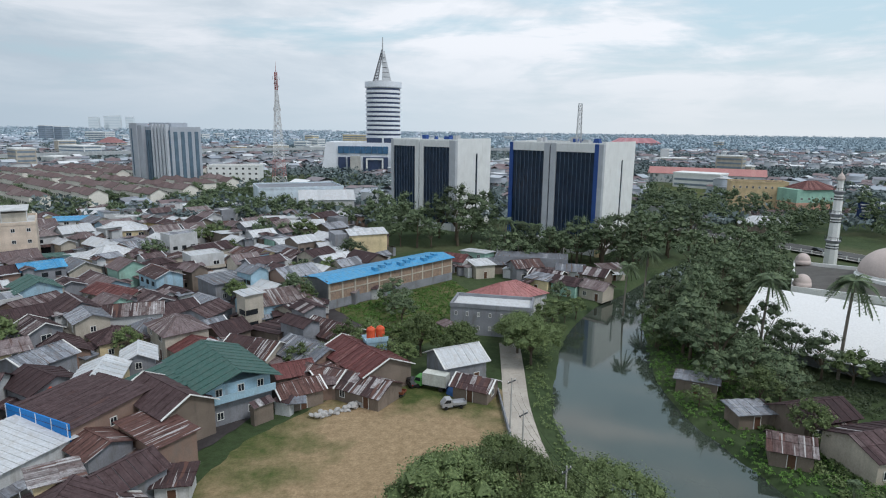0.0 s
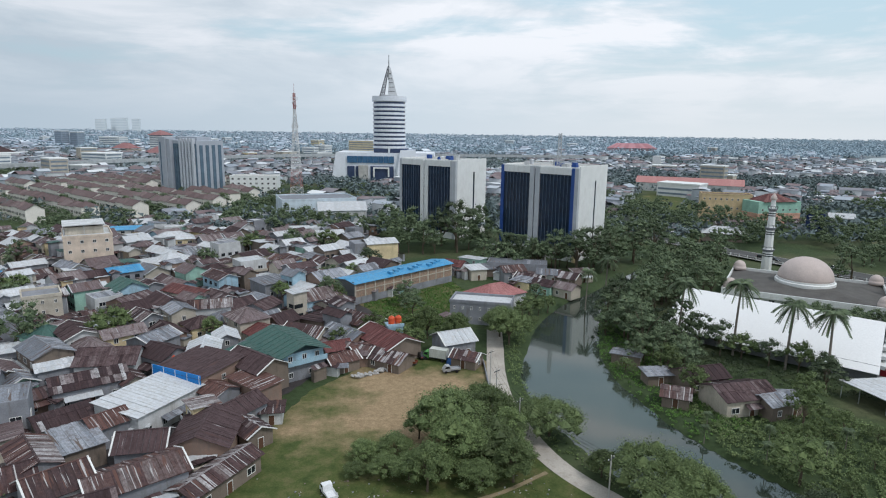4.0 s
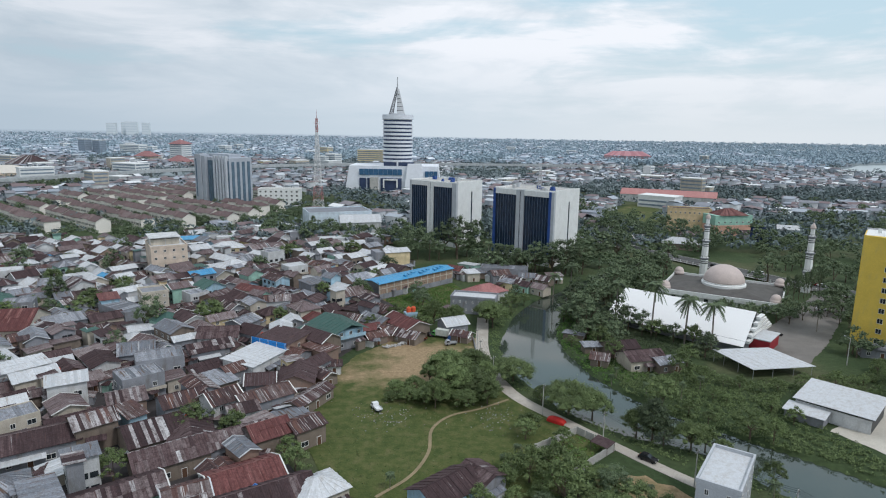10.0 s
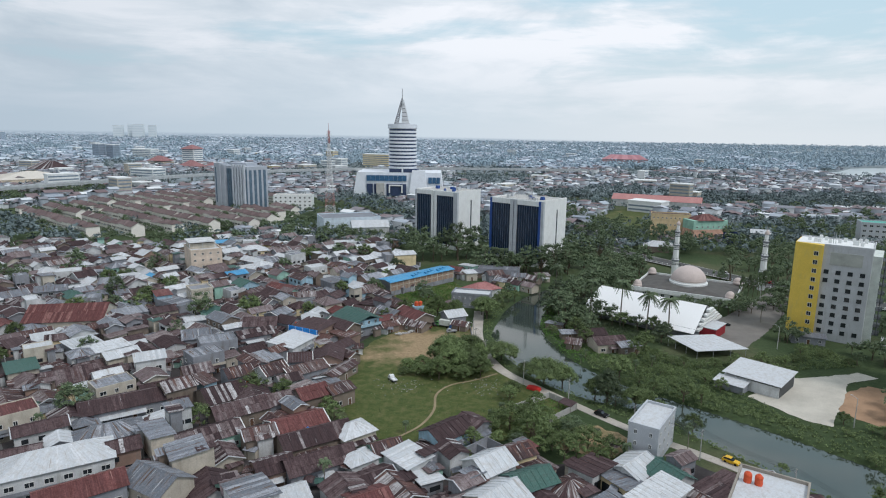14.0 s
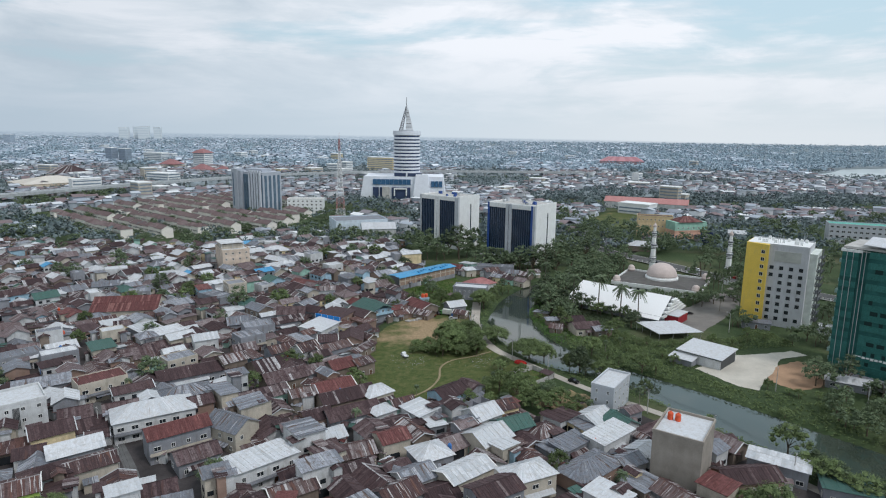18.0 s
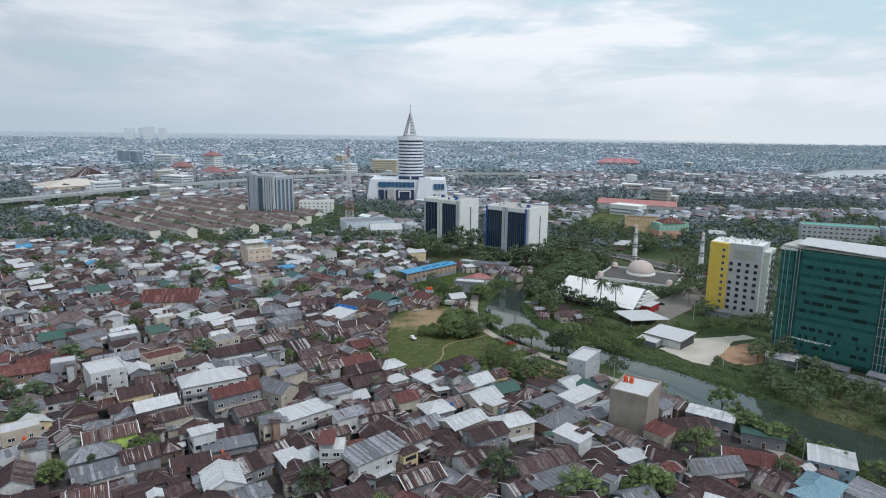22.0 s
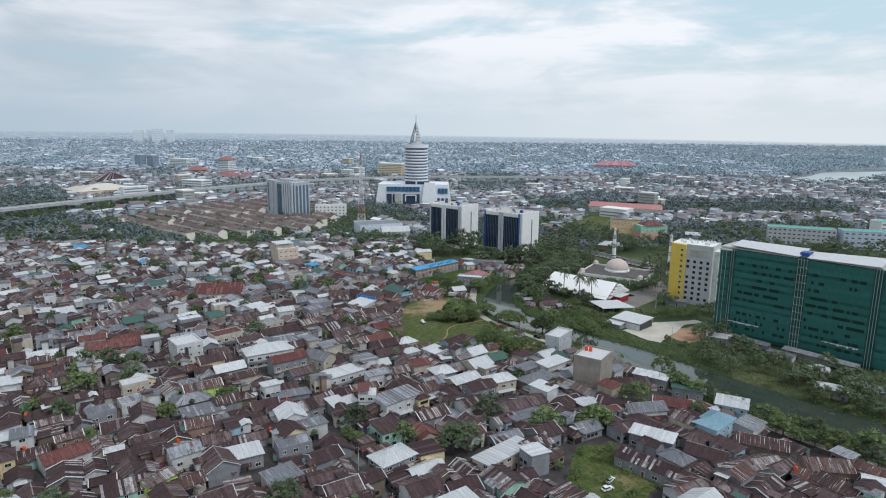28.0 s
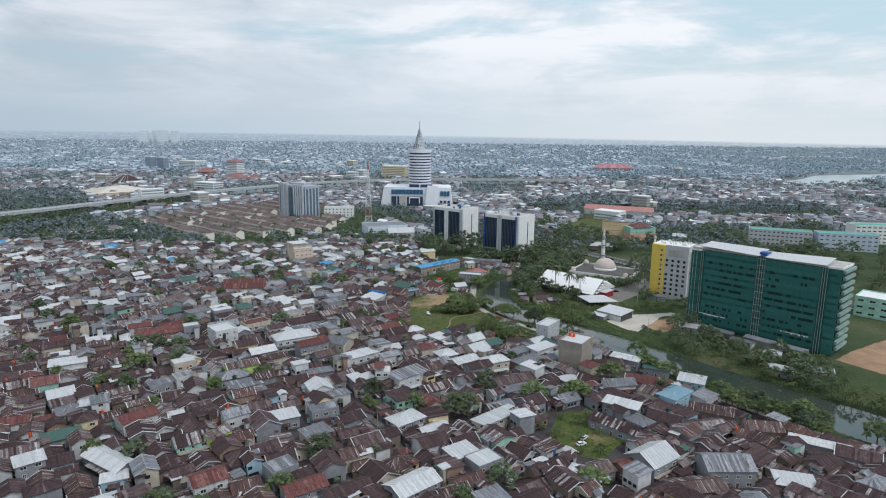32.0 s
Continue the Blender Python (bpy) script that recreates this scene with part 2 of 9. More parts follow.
# ---- mesh helper ----
class Mesh:
    """Collects boxes, panels and tubes into one mesh."""

    def __init__(self):
        self.v, self.f, self.m, self.lay, self.tone, self.loose = [], [], [], {}, {}, False

    def add(self, verts, faces, slot=0, matrix=None):
        n = len(self.v)
        self.v += [tuple(matrix @ Vector(p)) for p in verts] if matrix else verts
        self.f += [tuple(i + n for i in q) for q in faces]
        self.m += [slot] * len(faces)
        return self

    def box(self, x0, x1, y0, y1, z0, z1, slot=0, matrix=None):
        return self.add([(x0, y0, z0), (x1, y0, z0), (x1, y1, z0), (x0, y1, z0), (x0, y0, z1), (x1, y0, z1), (x1, y1, z1), (x0, y1, z1)],
                        [(3, 2, 1, 0), (4, 5, 6, 7), (0, 1, 5, 4), (1, 2, 6, 5), (2, 3, 7, 6), (3, 0, 4, 7)], slot, matrix)

    def panel(self, a, b, c, d, thick, slot=0, matrix=None):
        """A slab whose top face is a, b, c, d."""
        n = (Vector(b) - Vector(a)).cross(Vector(d) - Vector(a)).normalized() * thick
        low = [tuple(Vector(p) - n) for p in (a, b, c, d)]
        return self.add(low + [a, b, c, d], [(3, 2, 1, 0), (4, 5, 6, 7), (0, 1, 5, 4), (1, 2, 6, 5), (2, 3, 7, 6), (3, 0, 4, 7)], slot, matrix)

    def rings(self, levels, n=12, slot=0, matrix=None, cap=True, centre=(0, 0), turn=0.0):
        """A body of rotation from (radius, z) levels."""
        vs = [(centre[0] + r * math.cos(turn + 2 * math.pi * k / n), centre[1] + r * math.sin(turn + 2 * math.pi * k / n), z) for r, z in levels for k in range(n)]
        fs = [(i * n + k, i * n + (k + 1) % n, (i + 1) * n + (k + 1) % n, (i + 1) * n + k) for i in range(len(levels) - 1) for k in range(n)]
        if cap:
            fs += [tuple(range(n - 1, -1, -1)), tuple((len(levels) - 1) * n + k for k in range(n))]
        return self.add(vs, fs, slot, matrix)

    def tube(self, a, b, r0, r1, n=6, slot=0):
        a, b = Vector(a), Vector(b)
        q = (b - a).to_track_quat("Z", "Y").to_matrix()
        vs = [tuple(p + q @ Vector((r * math.cos(2 * math.pi * k / n), r * math.sin(2 * math.pi * k / n), 0))) for p, r in ((a, r0), (b, r1)) for k in range(n)]
        return self.add(vs, [(k, (k + 1) % n, n + (k + 1) % n, n + k) for k in range(n)] + [tuple(range(n - 1, -1, -1)), tuple(range(n, 2 * n))], slot)

    def run(self, u0, u1, w0, w1, shift):
        """Notes how the last panel lies on its slope: across the eave and up towards the ridge."""
        n = len(self.v) - 8
        for k, (u, w) in enumerate(((u0, w0), (u1, w0), (u1, w1), (u0, w1)) * 2):
            self.lay[n + k] = (u, w, shift)

    def data(self, name, *mats):
        me = bpy.data.meshes.new(name)
        me.from_pydata(self.v, [], self.f)
        for m in mats:
            me.materials.append(m)
        if len(mats) > 1:
            me.polygons.foreach_set("material_index", self.m)
        if self.lay:
            lay = me.attributes.new("lay", "FLOAT_VECTOR", "POINT")
            values = np.zeros((len(self.v), 3), np.float32)
            values[list(self.lay)] = list(self.lay.values())
            lay.data.foreach_set("vector", values.ravel())
        if self.tone:
            tone = me.attributes.new("tone", "FLOAT", "FACE")
            values = np.zeros(len(self.f), np.float32)
            values[list(self.tone)] = list(self.tone.values())
            tone.data.foreach_set("value", values)
        me.update()
        return me


def part(name, mesh, mats, parent=None, label="", m=None, smooth=False):
    """One mesh object under a thing; mesh is a Mesh or shared mesh data."""
    if isinstance(mesh, Mesh):
        mesh = mesh.data(name, *(mats if isinstance(mats, (list, tuple)) else [mats]))
        if smooth:
            mesh.polygons.foreach_set("use_smooth", [True] * len(mesh.polygons))
    ob = new(name, mesh)
    ob.parent = parent
    if m is not None:
        ob.matrix_basis = m
    if label:
        ob["label"] = label
    return ob


def thing(name, label, category, group="", m=None):
    ob = new(name)
    ob.empty_display_size = 0.5
    if m is not None:
        ob.matrix_basis = m
    return tagged(ob, label, category, group)


def structure(name, mesh, mats, label, category, m=None):
    return tagged(part(name, mesh, mats, None, "", m), label, category, "", "structure")


def arrays(name, verts, quads, mats, index=None):
    """Mesh data from number arrays of corners and faces with equally many corners."""
    quads = np.asarray(quads, np.int32)
    sides = quads.shape[1]
    me = bpy.data.meshes.new(name)
    me.vertices.add(len(verts))
    me.vertices.foreach_set("co", np.asarray(verts, np.float32).ravel())
    me.loops.add(sides * len(quads))
    me.loops.foreach_set("vertex_index", np.asarray(quads, np.int32).ravel())
    me.polygons.add(len(quads))
    me.polygons.foreach_set("loop_start", np.arange(0, sides * len(quads), sides, dtype=np.int32))
    for m in mats:
        me.materials.append(m)
    if index is not None:
        me.polygons.foreach_set("material_index", np.asarray(index, np.int32))
    me.update(calc_edges=True)
    return me


rng = np.random.default_rng(7)


# ---- the plan: river, lanes and open ground ----
def along(points, step=2.0):
    """Evenly spaced points on a smooth line through points of (x, y, ...)."""
    p = np.array(points, float)
    q = np.vstack([2 * p[0] - p[1], p, 2 * p[-1] - p[-2]])
    out = []
    for i in range(1, len(q) - 2):
        n = max(2, int(np.hypot(*(q[i + 1] - q[i])[:2]) / step))
        for t in np.linspace(0, 1, n, endpoint=False):
            out.append(0.5 * (2 * q[i] + (q[i + 1] - q[i - 1]) * t + (2 * q[i - 1] - 5 * q[i] + 4 * q[i + 1] - q[i + 2]) * t * t + (3 * q[i] - q[i - 1] - 3 * q[i + 1] + q[i + 2]) * t ** 3))
    out.append(q[-2])
    return np.array(out)


RIVER = along([(150, 300, 4.5), (112, 240, 4.5), (78, 200, 3.6), (58, 172, 4), (46, 155, 5.5), (37, 132, 8), (32, 112, 8.5), (30, 96, 10), (32, 82, 10.5), (36, 68, 10), (42.5, 54, 10), (52, 42.5, 8.5), (63, 35, 6.5), (71, 27, 6.5),
               (79, 17, 8.5), (88, 6, 10), (97, -6, 11), (107, -19, 11.5), (122, -38, 13), (142, -62, 14), (166, -89, 15), (205, -130, 16), (270, -190, 16)])
LANE = along([(15, 128), (14, 112), (13, 96), (13.5, 80), (16, 67), (21, 54), (30, 42), (40, 29.5), (49, 18.5), (58, 9), (68, 0), (77, -10), (86, -27), (96, -44), (110, -62), (128, -84), (150, -108), (190, -148)])


def near_line(line, x, y):
    d = np.hypot(line[:, 0] - x, line[:, 1] - y)
    k = int(d.argmin())
    return d[k], k


def inside(poly, x, y):
    hit = False
    for (xa, ya), (xb, yb) in zip(poly, poly[1:] + poly[:1]):
        if (ya > y) != (yb > y) and x < (xb - xa) * (y - ya) / (yb - ya) + xa:
            hit = not hit
    return hit


FIELD = [(-34, 60), (-29, 84), (-16, 103), (2, 110), (11.5, 104), (11, 80), (14, 66), (19, 54), (29, 41), (38, 29), (30, 17), (24, 8), (8, 4), (-8, 3), (-22, 7), (-31, 25), (-34, 45)]
LOT = [(36, -124), (46, -95), (58, -93), (72, -113), (56, -134)]
STREET = along([(-150, 60), (-138, 30), (-128, 12), (-113, -6), (-100, -22), (-84, -42), (-70, -62), (-50, -84), (-34, -104), (-20, -126), (-10, -160), (-4, -200)])
GREENLOT = [(-27, 152), (3, 184), (8, 172), (5, 140), (-4, 126), (-14, 132)]

# ---- ground, water, lanes ----
def ground_material():
    m, nt, b = nodes_of("ground_of_soil_and_weeds", 0.95)
    broad = ramp(nt, noise_of(nt, 0.02, 5.0, 0.6), [(0.3, (0.032, 0.055, 0.022)), (0.52, (0.055, 0.08, 0.034)), (0.70, (0.11, 0.11, 0.06))])
    fine = ramp(nt, noise_of(nt, 0.6, 6.0, 0.7), [(0.3, (0.6, 0.6, 0.6)), (0.7, (1.2, 1.2, 1.2))])
    nt.links.new(blend(nt, 0.9, broad, fine, "MULTIPLY"), b.inputs["Base Color"])
    bump(nt, b, noise_of(nt, 2.0, 6.0, 0.7), 0.5, 0.2)
    return m


def turf_material(name, sand, bare=None):
    m, nt, b = nodes_of(name, 0.95)
    grass = ramp(nt, noise_of(nt, 0.35, 6.0, 0.65), [(0.3, (0.042, 0.066, 0.018)), (0.5, (0.078, 0.098, 0.030)), (0.7, (0.13, 0.125, 0.055))])
    soil = ramp(nt, noise_of(nt, 0.8, 6.0, 0.65), [(0.3, (0.23, 0.165, 0.095)), (0.7, (0.38, 0.28, 0.17))])
    patchy = noise_of(nt, 0.055, 5.0, 0.6)
    if bare:
        # the trodden middle of the field, worn bare
        x, y, rx, ry = bare
        to = nt.nodes.new("ShaderNodeVectorMath")
        to.operation = "MULTIPLY_ADD"
        to.inputs[1].default_value, to.inputs[2].default_value = (1 / rx, 1 / ry, 0), (-x / rx, -y / ry, 0)
        nt.links.new(nt.nodes.new("ShaderNodeNewGeometry").outputs["Position"], to.inputs[0])
        far = nt.nodes.new("ShaderNodeVectorMath")
        far.operation = "LENGTH"
        nt.links.new(to.outputs[0], far.inputs[0])
        near = nt.nodes.new("ShaderNodeMath")
        near.operation = "MULTIPLY_ADD"
        near.inputs[1].default_value, near.inputs[2].default_value = -0.30, 0.30
        nt.links.new(far.outputs["Value"], near.inputs[0])
        total = nt.nodes.new("ShaderNodeMath")
        total.operation = "ADD"
        nt.links.new(near.outputs[0], total.inputs[0])
        nt.links.new(patchy, total.inputs[1])
        patchy = total.outputs[0]
    mask = ramp(nt, patchy, [(sand - 0.08, (0, 0, 0)), (sand + 0.10, (1, 1, 1))])
    col = blend(nt, mask, grass, soil)
    fine = ramp(nt, noise_of(nt, 3.0, 5.0, 0.7), [(0.3, (0.7, 0.7, 0.7)), (0.7, (1.15, 1.15, 1.15))])
    nt.links.new(blend(nt, 0.9, col, fine, "MULTIPLY"), b.inputs["Base Color"])
    bump(nt, b, noise_of(nt, 4.0, 5.0, 0.7), 0.5, 0.1)
    return m


def spaced(lo, hi, step, far):
    """Grid lines, close between lo and hi and wider and wider outwards to far."""
    mid = np.arange(lo, hi + 0.1, step)
    out, s, a = [], step, hi
    while a < far:
        s *= 1.25
        a = min(far, a + s)
        out.append(a)
    back, s, a = [], step, lo
    while a > -far:
        s *= 1.25
        a = max(-far, a - s)
        back.append(a)
    return np.array(back[::-1] + list(mid) + out)


gx, gy = spaced(-40, 230, 2.0, 4900), spaced(-160, 270, 2.0, 4900)
GX, GY = np.meshgrid(gx, gy)
depth = np.zeros_like(GX)
for cx, cy, half in RIVER:
    d = np.hypot(GX - cx, GY - cy)
    depth = np.maximum(depth, np.clip((half + 2.2 - d) / 3.2, 0, 1))
soft = depth * depth * (3 - 2 * depth)
nx, ny = len(gx), len(gy)
ids = np.arange(nx * ny).reshape(ny, nx)
quads = np.stack([ids[:-1, :-1], ids[:-1, 1:], ids[1:, 1:], ids[1:, :-1]], -1).reshape(-1, 4)
GZ = -2.6 * soft + 0.05 * np.sin(GX * 0.31) * np.cos(GY * 0.27) - 0.05
ground = new("ground", arrays("ground", np.stack([GX, GY, GZ], -1).reshape(-1, 3), quads, [ground_material()]))
tagged(ground, "green and brown earth between houses and trees", "ground", "", "structure")

water_mat, wnt, wb = nodes_of("still_green_water", 0.05)
wb.inputs["IOR"].default_value = 1.75
wnt.links.new(ramp(wnt, noise_of(wnt, 0.05, 4.0), [(0.3, (0.030, 0.042, 0.032)), (0.7, (0.055, 0.068, 0.054))]), wb.inputs["Base Color"])
bump(wnt, wb, noise_of(wnt, 1.2, 3.0), 0.04, 0.05)


def ribbon(line, widths, z, up_step=0.0):
    """A flat band of a given half width along a line."""
    t = np.gradient(line[:, :2], axis=0)
    n = np.stack([-t[:, 1], t[:, 0]], 1) / np.linalg.norm(t, axis=1)[:, None]
    w = np.broadcast_to(widths, len(line))[:, None]
    left, right = line[:, :2] + n * w, line[:, :2] - n * w
    mesh = Mesh()
    for i in range(len(line) - 1):
        mesh.panel((*right[i], z), (*right[i + 1], z), (*left[i + 1], z), (*left[i], z), 0.12)
    return mesh


wv = []
for i in range(len(RIVER)):
    a, b = RIVER[max(0, i - 1)], RIVER[min(len(RIVER) - 1, i + 1)]
    n = np.array([-(b - a)[1], (b - a)[0]]) / np.hypot(*(b - a)[:2])
    wv += [(*(RIVER[i, :2] - n * (RIVER[i, 2] + 2)), -1.0), (*(RIVER[i, :2] + n * (RIVER[i, 2] + 2)), -1.0)]
wq = [(2 * i, 2 * i + 2, 2 * i + 3, 2 * i + 1) for i in range(len(RIVER) - 1)]
tagged(new("water", arrays("water", wv, wq, [water_mat])), "still murky green water of a narrow river", "water", "", "structure")
structure("lane", ribbon(LANE, np.interp(LANE[:, 1], [30, 70], [1.6, 2.2]), 0.10), plain("worn_lane_concrete", (0.42, 0.385, 0.34), 0.9, stain=(0.28, 0.25, 0.21), big=0.1), "pale concrete lane along the river bank", "road")


def patch(name, outline, z, mat, label, category, wob=0.8):
    """A thin sheet with an uneven edge."""
    pts = []
    for (xa, ya), (xb, yb) in zip(outline, outline[1:] + outline[:1]):
        n = max(2, min(400, int(math.hypot(xb - xa, yb - ya) / 1.5)))
        for k in range(n):
            s = k / n
            x, y = xa + (xb - xa) * s, ya + (yb - ya) * s
            pts.append((x + wob * noise.noise((x * 0.4, y * 0.4, 3)), y + wob * noise.noise((x * 0.4, y * 0.4, 9)), z))
    bm = bmesh.new()
    face = bm.faces.new([bm.verts.new(p) for p in pts])
    bm.normal_update()
    if face.normal.z < 0:
        face.normal_flip()
    bmesh.ops.triangulate(bm, faces=[face])
    me = bpy.data.meshes.new(name)
    bm.to_mesh(me)
    bm.free()
    me.materials.append(mat)
    return tagged(new(name, me), label, category, "", "structure")


grass_mat = turf_material("rough_turf", 0.66)
field_mat = turf_material("worn_field_turf", 0.54, (-7, 82, 23, 24))
sand_mat = plain("pale_crushed_stone", (0.50, 0.47, 0.41), 0.95, vary=0.12, big=0.15, world_space=True)
red_soil = plain("reddish_soil", (0.34, 0.22, 0.14), 0.95, vary=0.2, big=0.12, world_space=True)
asphalt = plain("old_asphalt", (0.09, 0.09, 0.09), 0.9, big=0.1, world_space=True)
paving = plain("grey_paving", (0.19, 0.178, 0.165), 0.9, big=0.12, world_space=True)
patch("grass_field", FIELD, 0.06, field_mat, "uneven green grass of an open field", "grass")
patch("grass_lot", LOT, 0.06, grass_mat, "green overgrown lot between houses", "grass")
patch("overgrown_plot", GREENLOT, 0.06, grass_mat, "bright green weeds on an empty plot", "grass")
patch("stone_yard", [(97, 38), (118, 53), (132, 56), (146, 60), (150, 55), (136, 50), (128, 38), (118, 26), (112, 18), (106, 22)], 0.08, sand_mat, "pale crushed stone yard beside a shed", "yard")
patch("bare_soil", [(120, 28), (130, 42), (142, 48), (152, 42), (146, 28), (136, 22), (126, 18)], 0.06, red_soil, "reddish bare soil of a building plot", "ground")
patch("works_yard", [(206, -24), (226, -8), (270, 20), (330, 10), (300, -50), (230, -60)], 0.06, red_soil, "orange-brown earth of a building site", "ground")
patch("car_park", [(100, 100), (118, 84), (136, 104), (172, 150), (182, 170), (172, 174), (150, 150), (128, 126), (112, 118)], 0.06, paving, "grey paved forecourt of the mosque", "car park")

# alley soil, with the shade between houses put into its dark colour
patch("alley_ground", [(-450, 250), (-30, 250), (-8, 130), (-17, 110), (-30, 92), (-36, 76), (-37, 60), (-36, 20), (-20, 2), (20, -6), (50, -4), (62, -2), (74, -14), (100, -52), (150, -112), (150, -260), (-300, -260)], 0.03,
      plain("trodden_shaded_alley_ground", (0.060, 0.054, 0.055), 0.95, vary=0.4, big=0.12, fine=2.0, world_space=True), "trodden grey earth of narrow alleys, darkened for shade between houses", "ground")
pond = plain("pale_flood_water", (0.42, 0.46, 0.47), 0.3, vary=0.1, big=0.01, world_space=True)
for n, outline in enumerate(([(745, 1150), (830, 1120), (1010, 1190), (1220, 1400), (1330, 1560), (1180, 1500), (1010, 1440), (900, 1300)], [(600, 1150), (680, 1130), (730, 1190), (660, 1200)], [(1500, 2700), (1900, 2750), (2100, 2950), (1700, 2900)])):
    patch("far_pond", outline, 0.6 + 0.1 * n, pond, "pale flooded fish pond far off", "water", 4.0)

# sheet over the far ground, its base colour paled and blued for haze
patch("town_ground", [(-1500, 700), (-420, 640), (-100, 700), (400, 640), (1500, 760), (4700, 4880), (-4700, 4880)], 0.25, plain("hazed_town_ground", (0.21, 0.245, 0.26), 0.95, vary=0.25, big=0.01, fine=0.1, world_space=True), "ground between the houses of the far town, haze in its colour", "ground", 30.0)

# ---- houses ----
WORDS = {"brown": "dark brown rusted metal roof", "patch": "patched rust-striped metal roof", "red": "red painted metal roof", "white": "bright zinc roof",
         "zinc": "dull grey zinc roof", "faded": "faded pinkish metal roof", "rose": "rose-red metal roof", "pale_blue": "pale blue metal roof", "green": "green metal roof", "blue": "blue metal roof"}
WALLWORDS = {"grey": "grey cement", "white": "white-painted", "cream": "cream-painted", "yellow": "pale yellow", "brick": "raw brick", "wood": "weathered wooden",
             "blue": "light blue", "mint": "mint green", "lime": "lime green", "red": "dark red"}


def cells(xs, zs, depth, name, mats, slot):
    """One joined panel over a grid of cells, each at its own depth, closed at the rim."""
    mesh, seen = Mesh(), {}

    def at(p):
        if p not in seen:
            seen[p] = len(mesh.v)
            mesh.v.append(p)
        return seen[p]

    def quad(a, b, c, d, s):
        mesh.f.append((at(a), at(b), at(c), at(d)))
        mesh.m.append(s)

    n, k = len(xs) - 1, len(zs) - 1
    deep = lambda i, j: depth[j][i] if 0 <= i < n and 0 <= j < k else 0.02
    for j in range(k):
        for i in range(n):
            y = deep(i, j)
            quad((xs[i], y, zs[j]), (xs[i + 1], y, zs[j]), (xs[i + 1], y, zs[j + 1]), (xs[i], y, zs[j + 1]), slot[j][i])
    for j in range(k):
        for i in range(n + 1):
            a, b = deep(i - 1, j), deep(i, j)
            if a != b:
                quad((xs[i], a, zs[j]), (xs[i], b, zs[j]), (xs[i], b, zs[j + 1]), (xs[i], a, zs[j + 1]), 0)
    for j in range(k + 1):
        for i in range(n):
            a, b = deep(i, j - 1), deep(i, j)
            if a != b:
                quad((xs[i], a, zs[j]), (xs[i + 1], a, zs[j]), (xs[i + 1], b, zs[j]), (xs[i], b, zs[j]), 0)
    return mesh.data(name, *mats)


def window_data(w, h, name="window"):
    o, p = -0.09, -0.03
    return cells((-w / 2, -w / 2 + 0.1, -0.04, 0.04, w / 2 - 0.1, w / 2), (-h / 2, -h / 2 + 0.1, h / 2 - 0.1, h / 2), ((o,) * 5, (o, p, o, p, o), (o,) * 5), name, (frame_white, glass_dark), ((0,) * 5, (0, 1, 0, 1, 0), (0,) * 5))


WINDOW, WIDE_WINDOW = window_data(1.1, 1.3), window_data(1.9, 1.3)
DOOR = cells((-0.6, -0.5, 0.5, 0.6), (0, 2.05, 2.15), ((-0.09, -0.06, -0.09), (-0.09,) * 3), "door", (frame_white, door_brown), ((0, 1, 0), (0, 0, 0)))


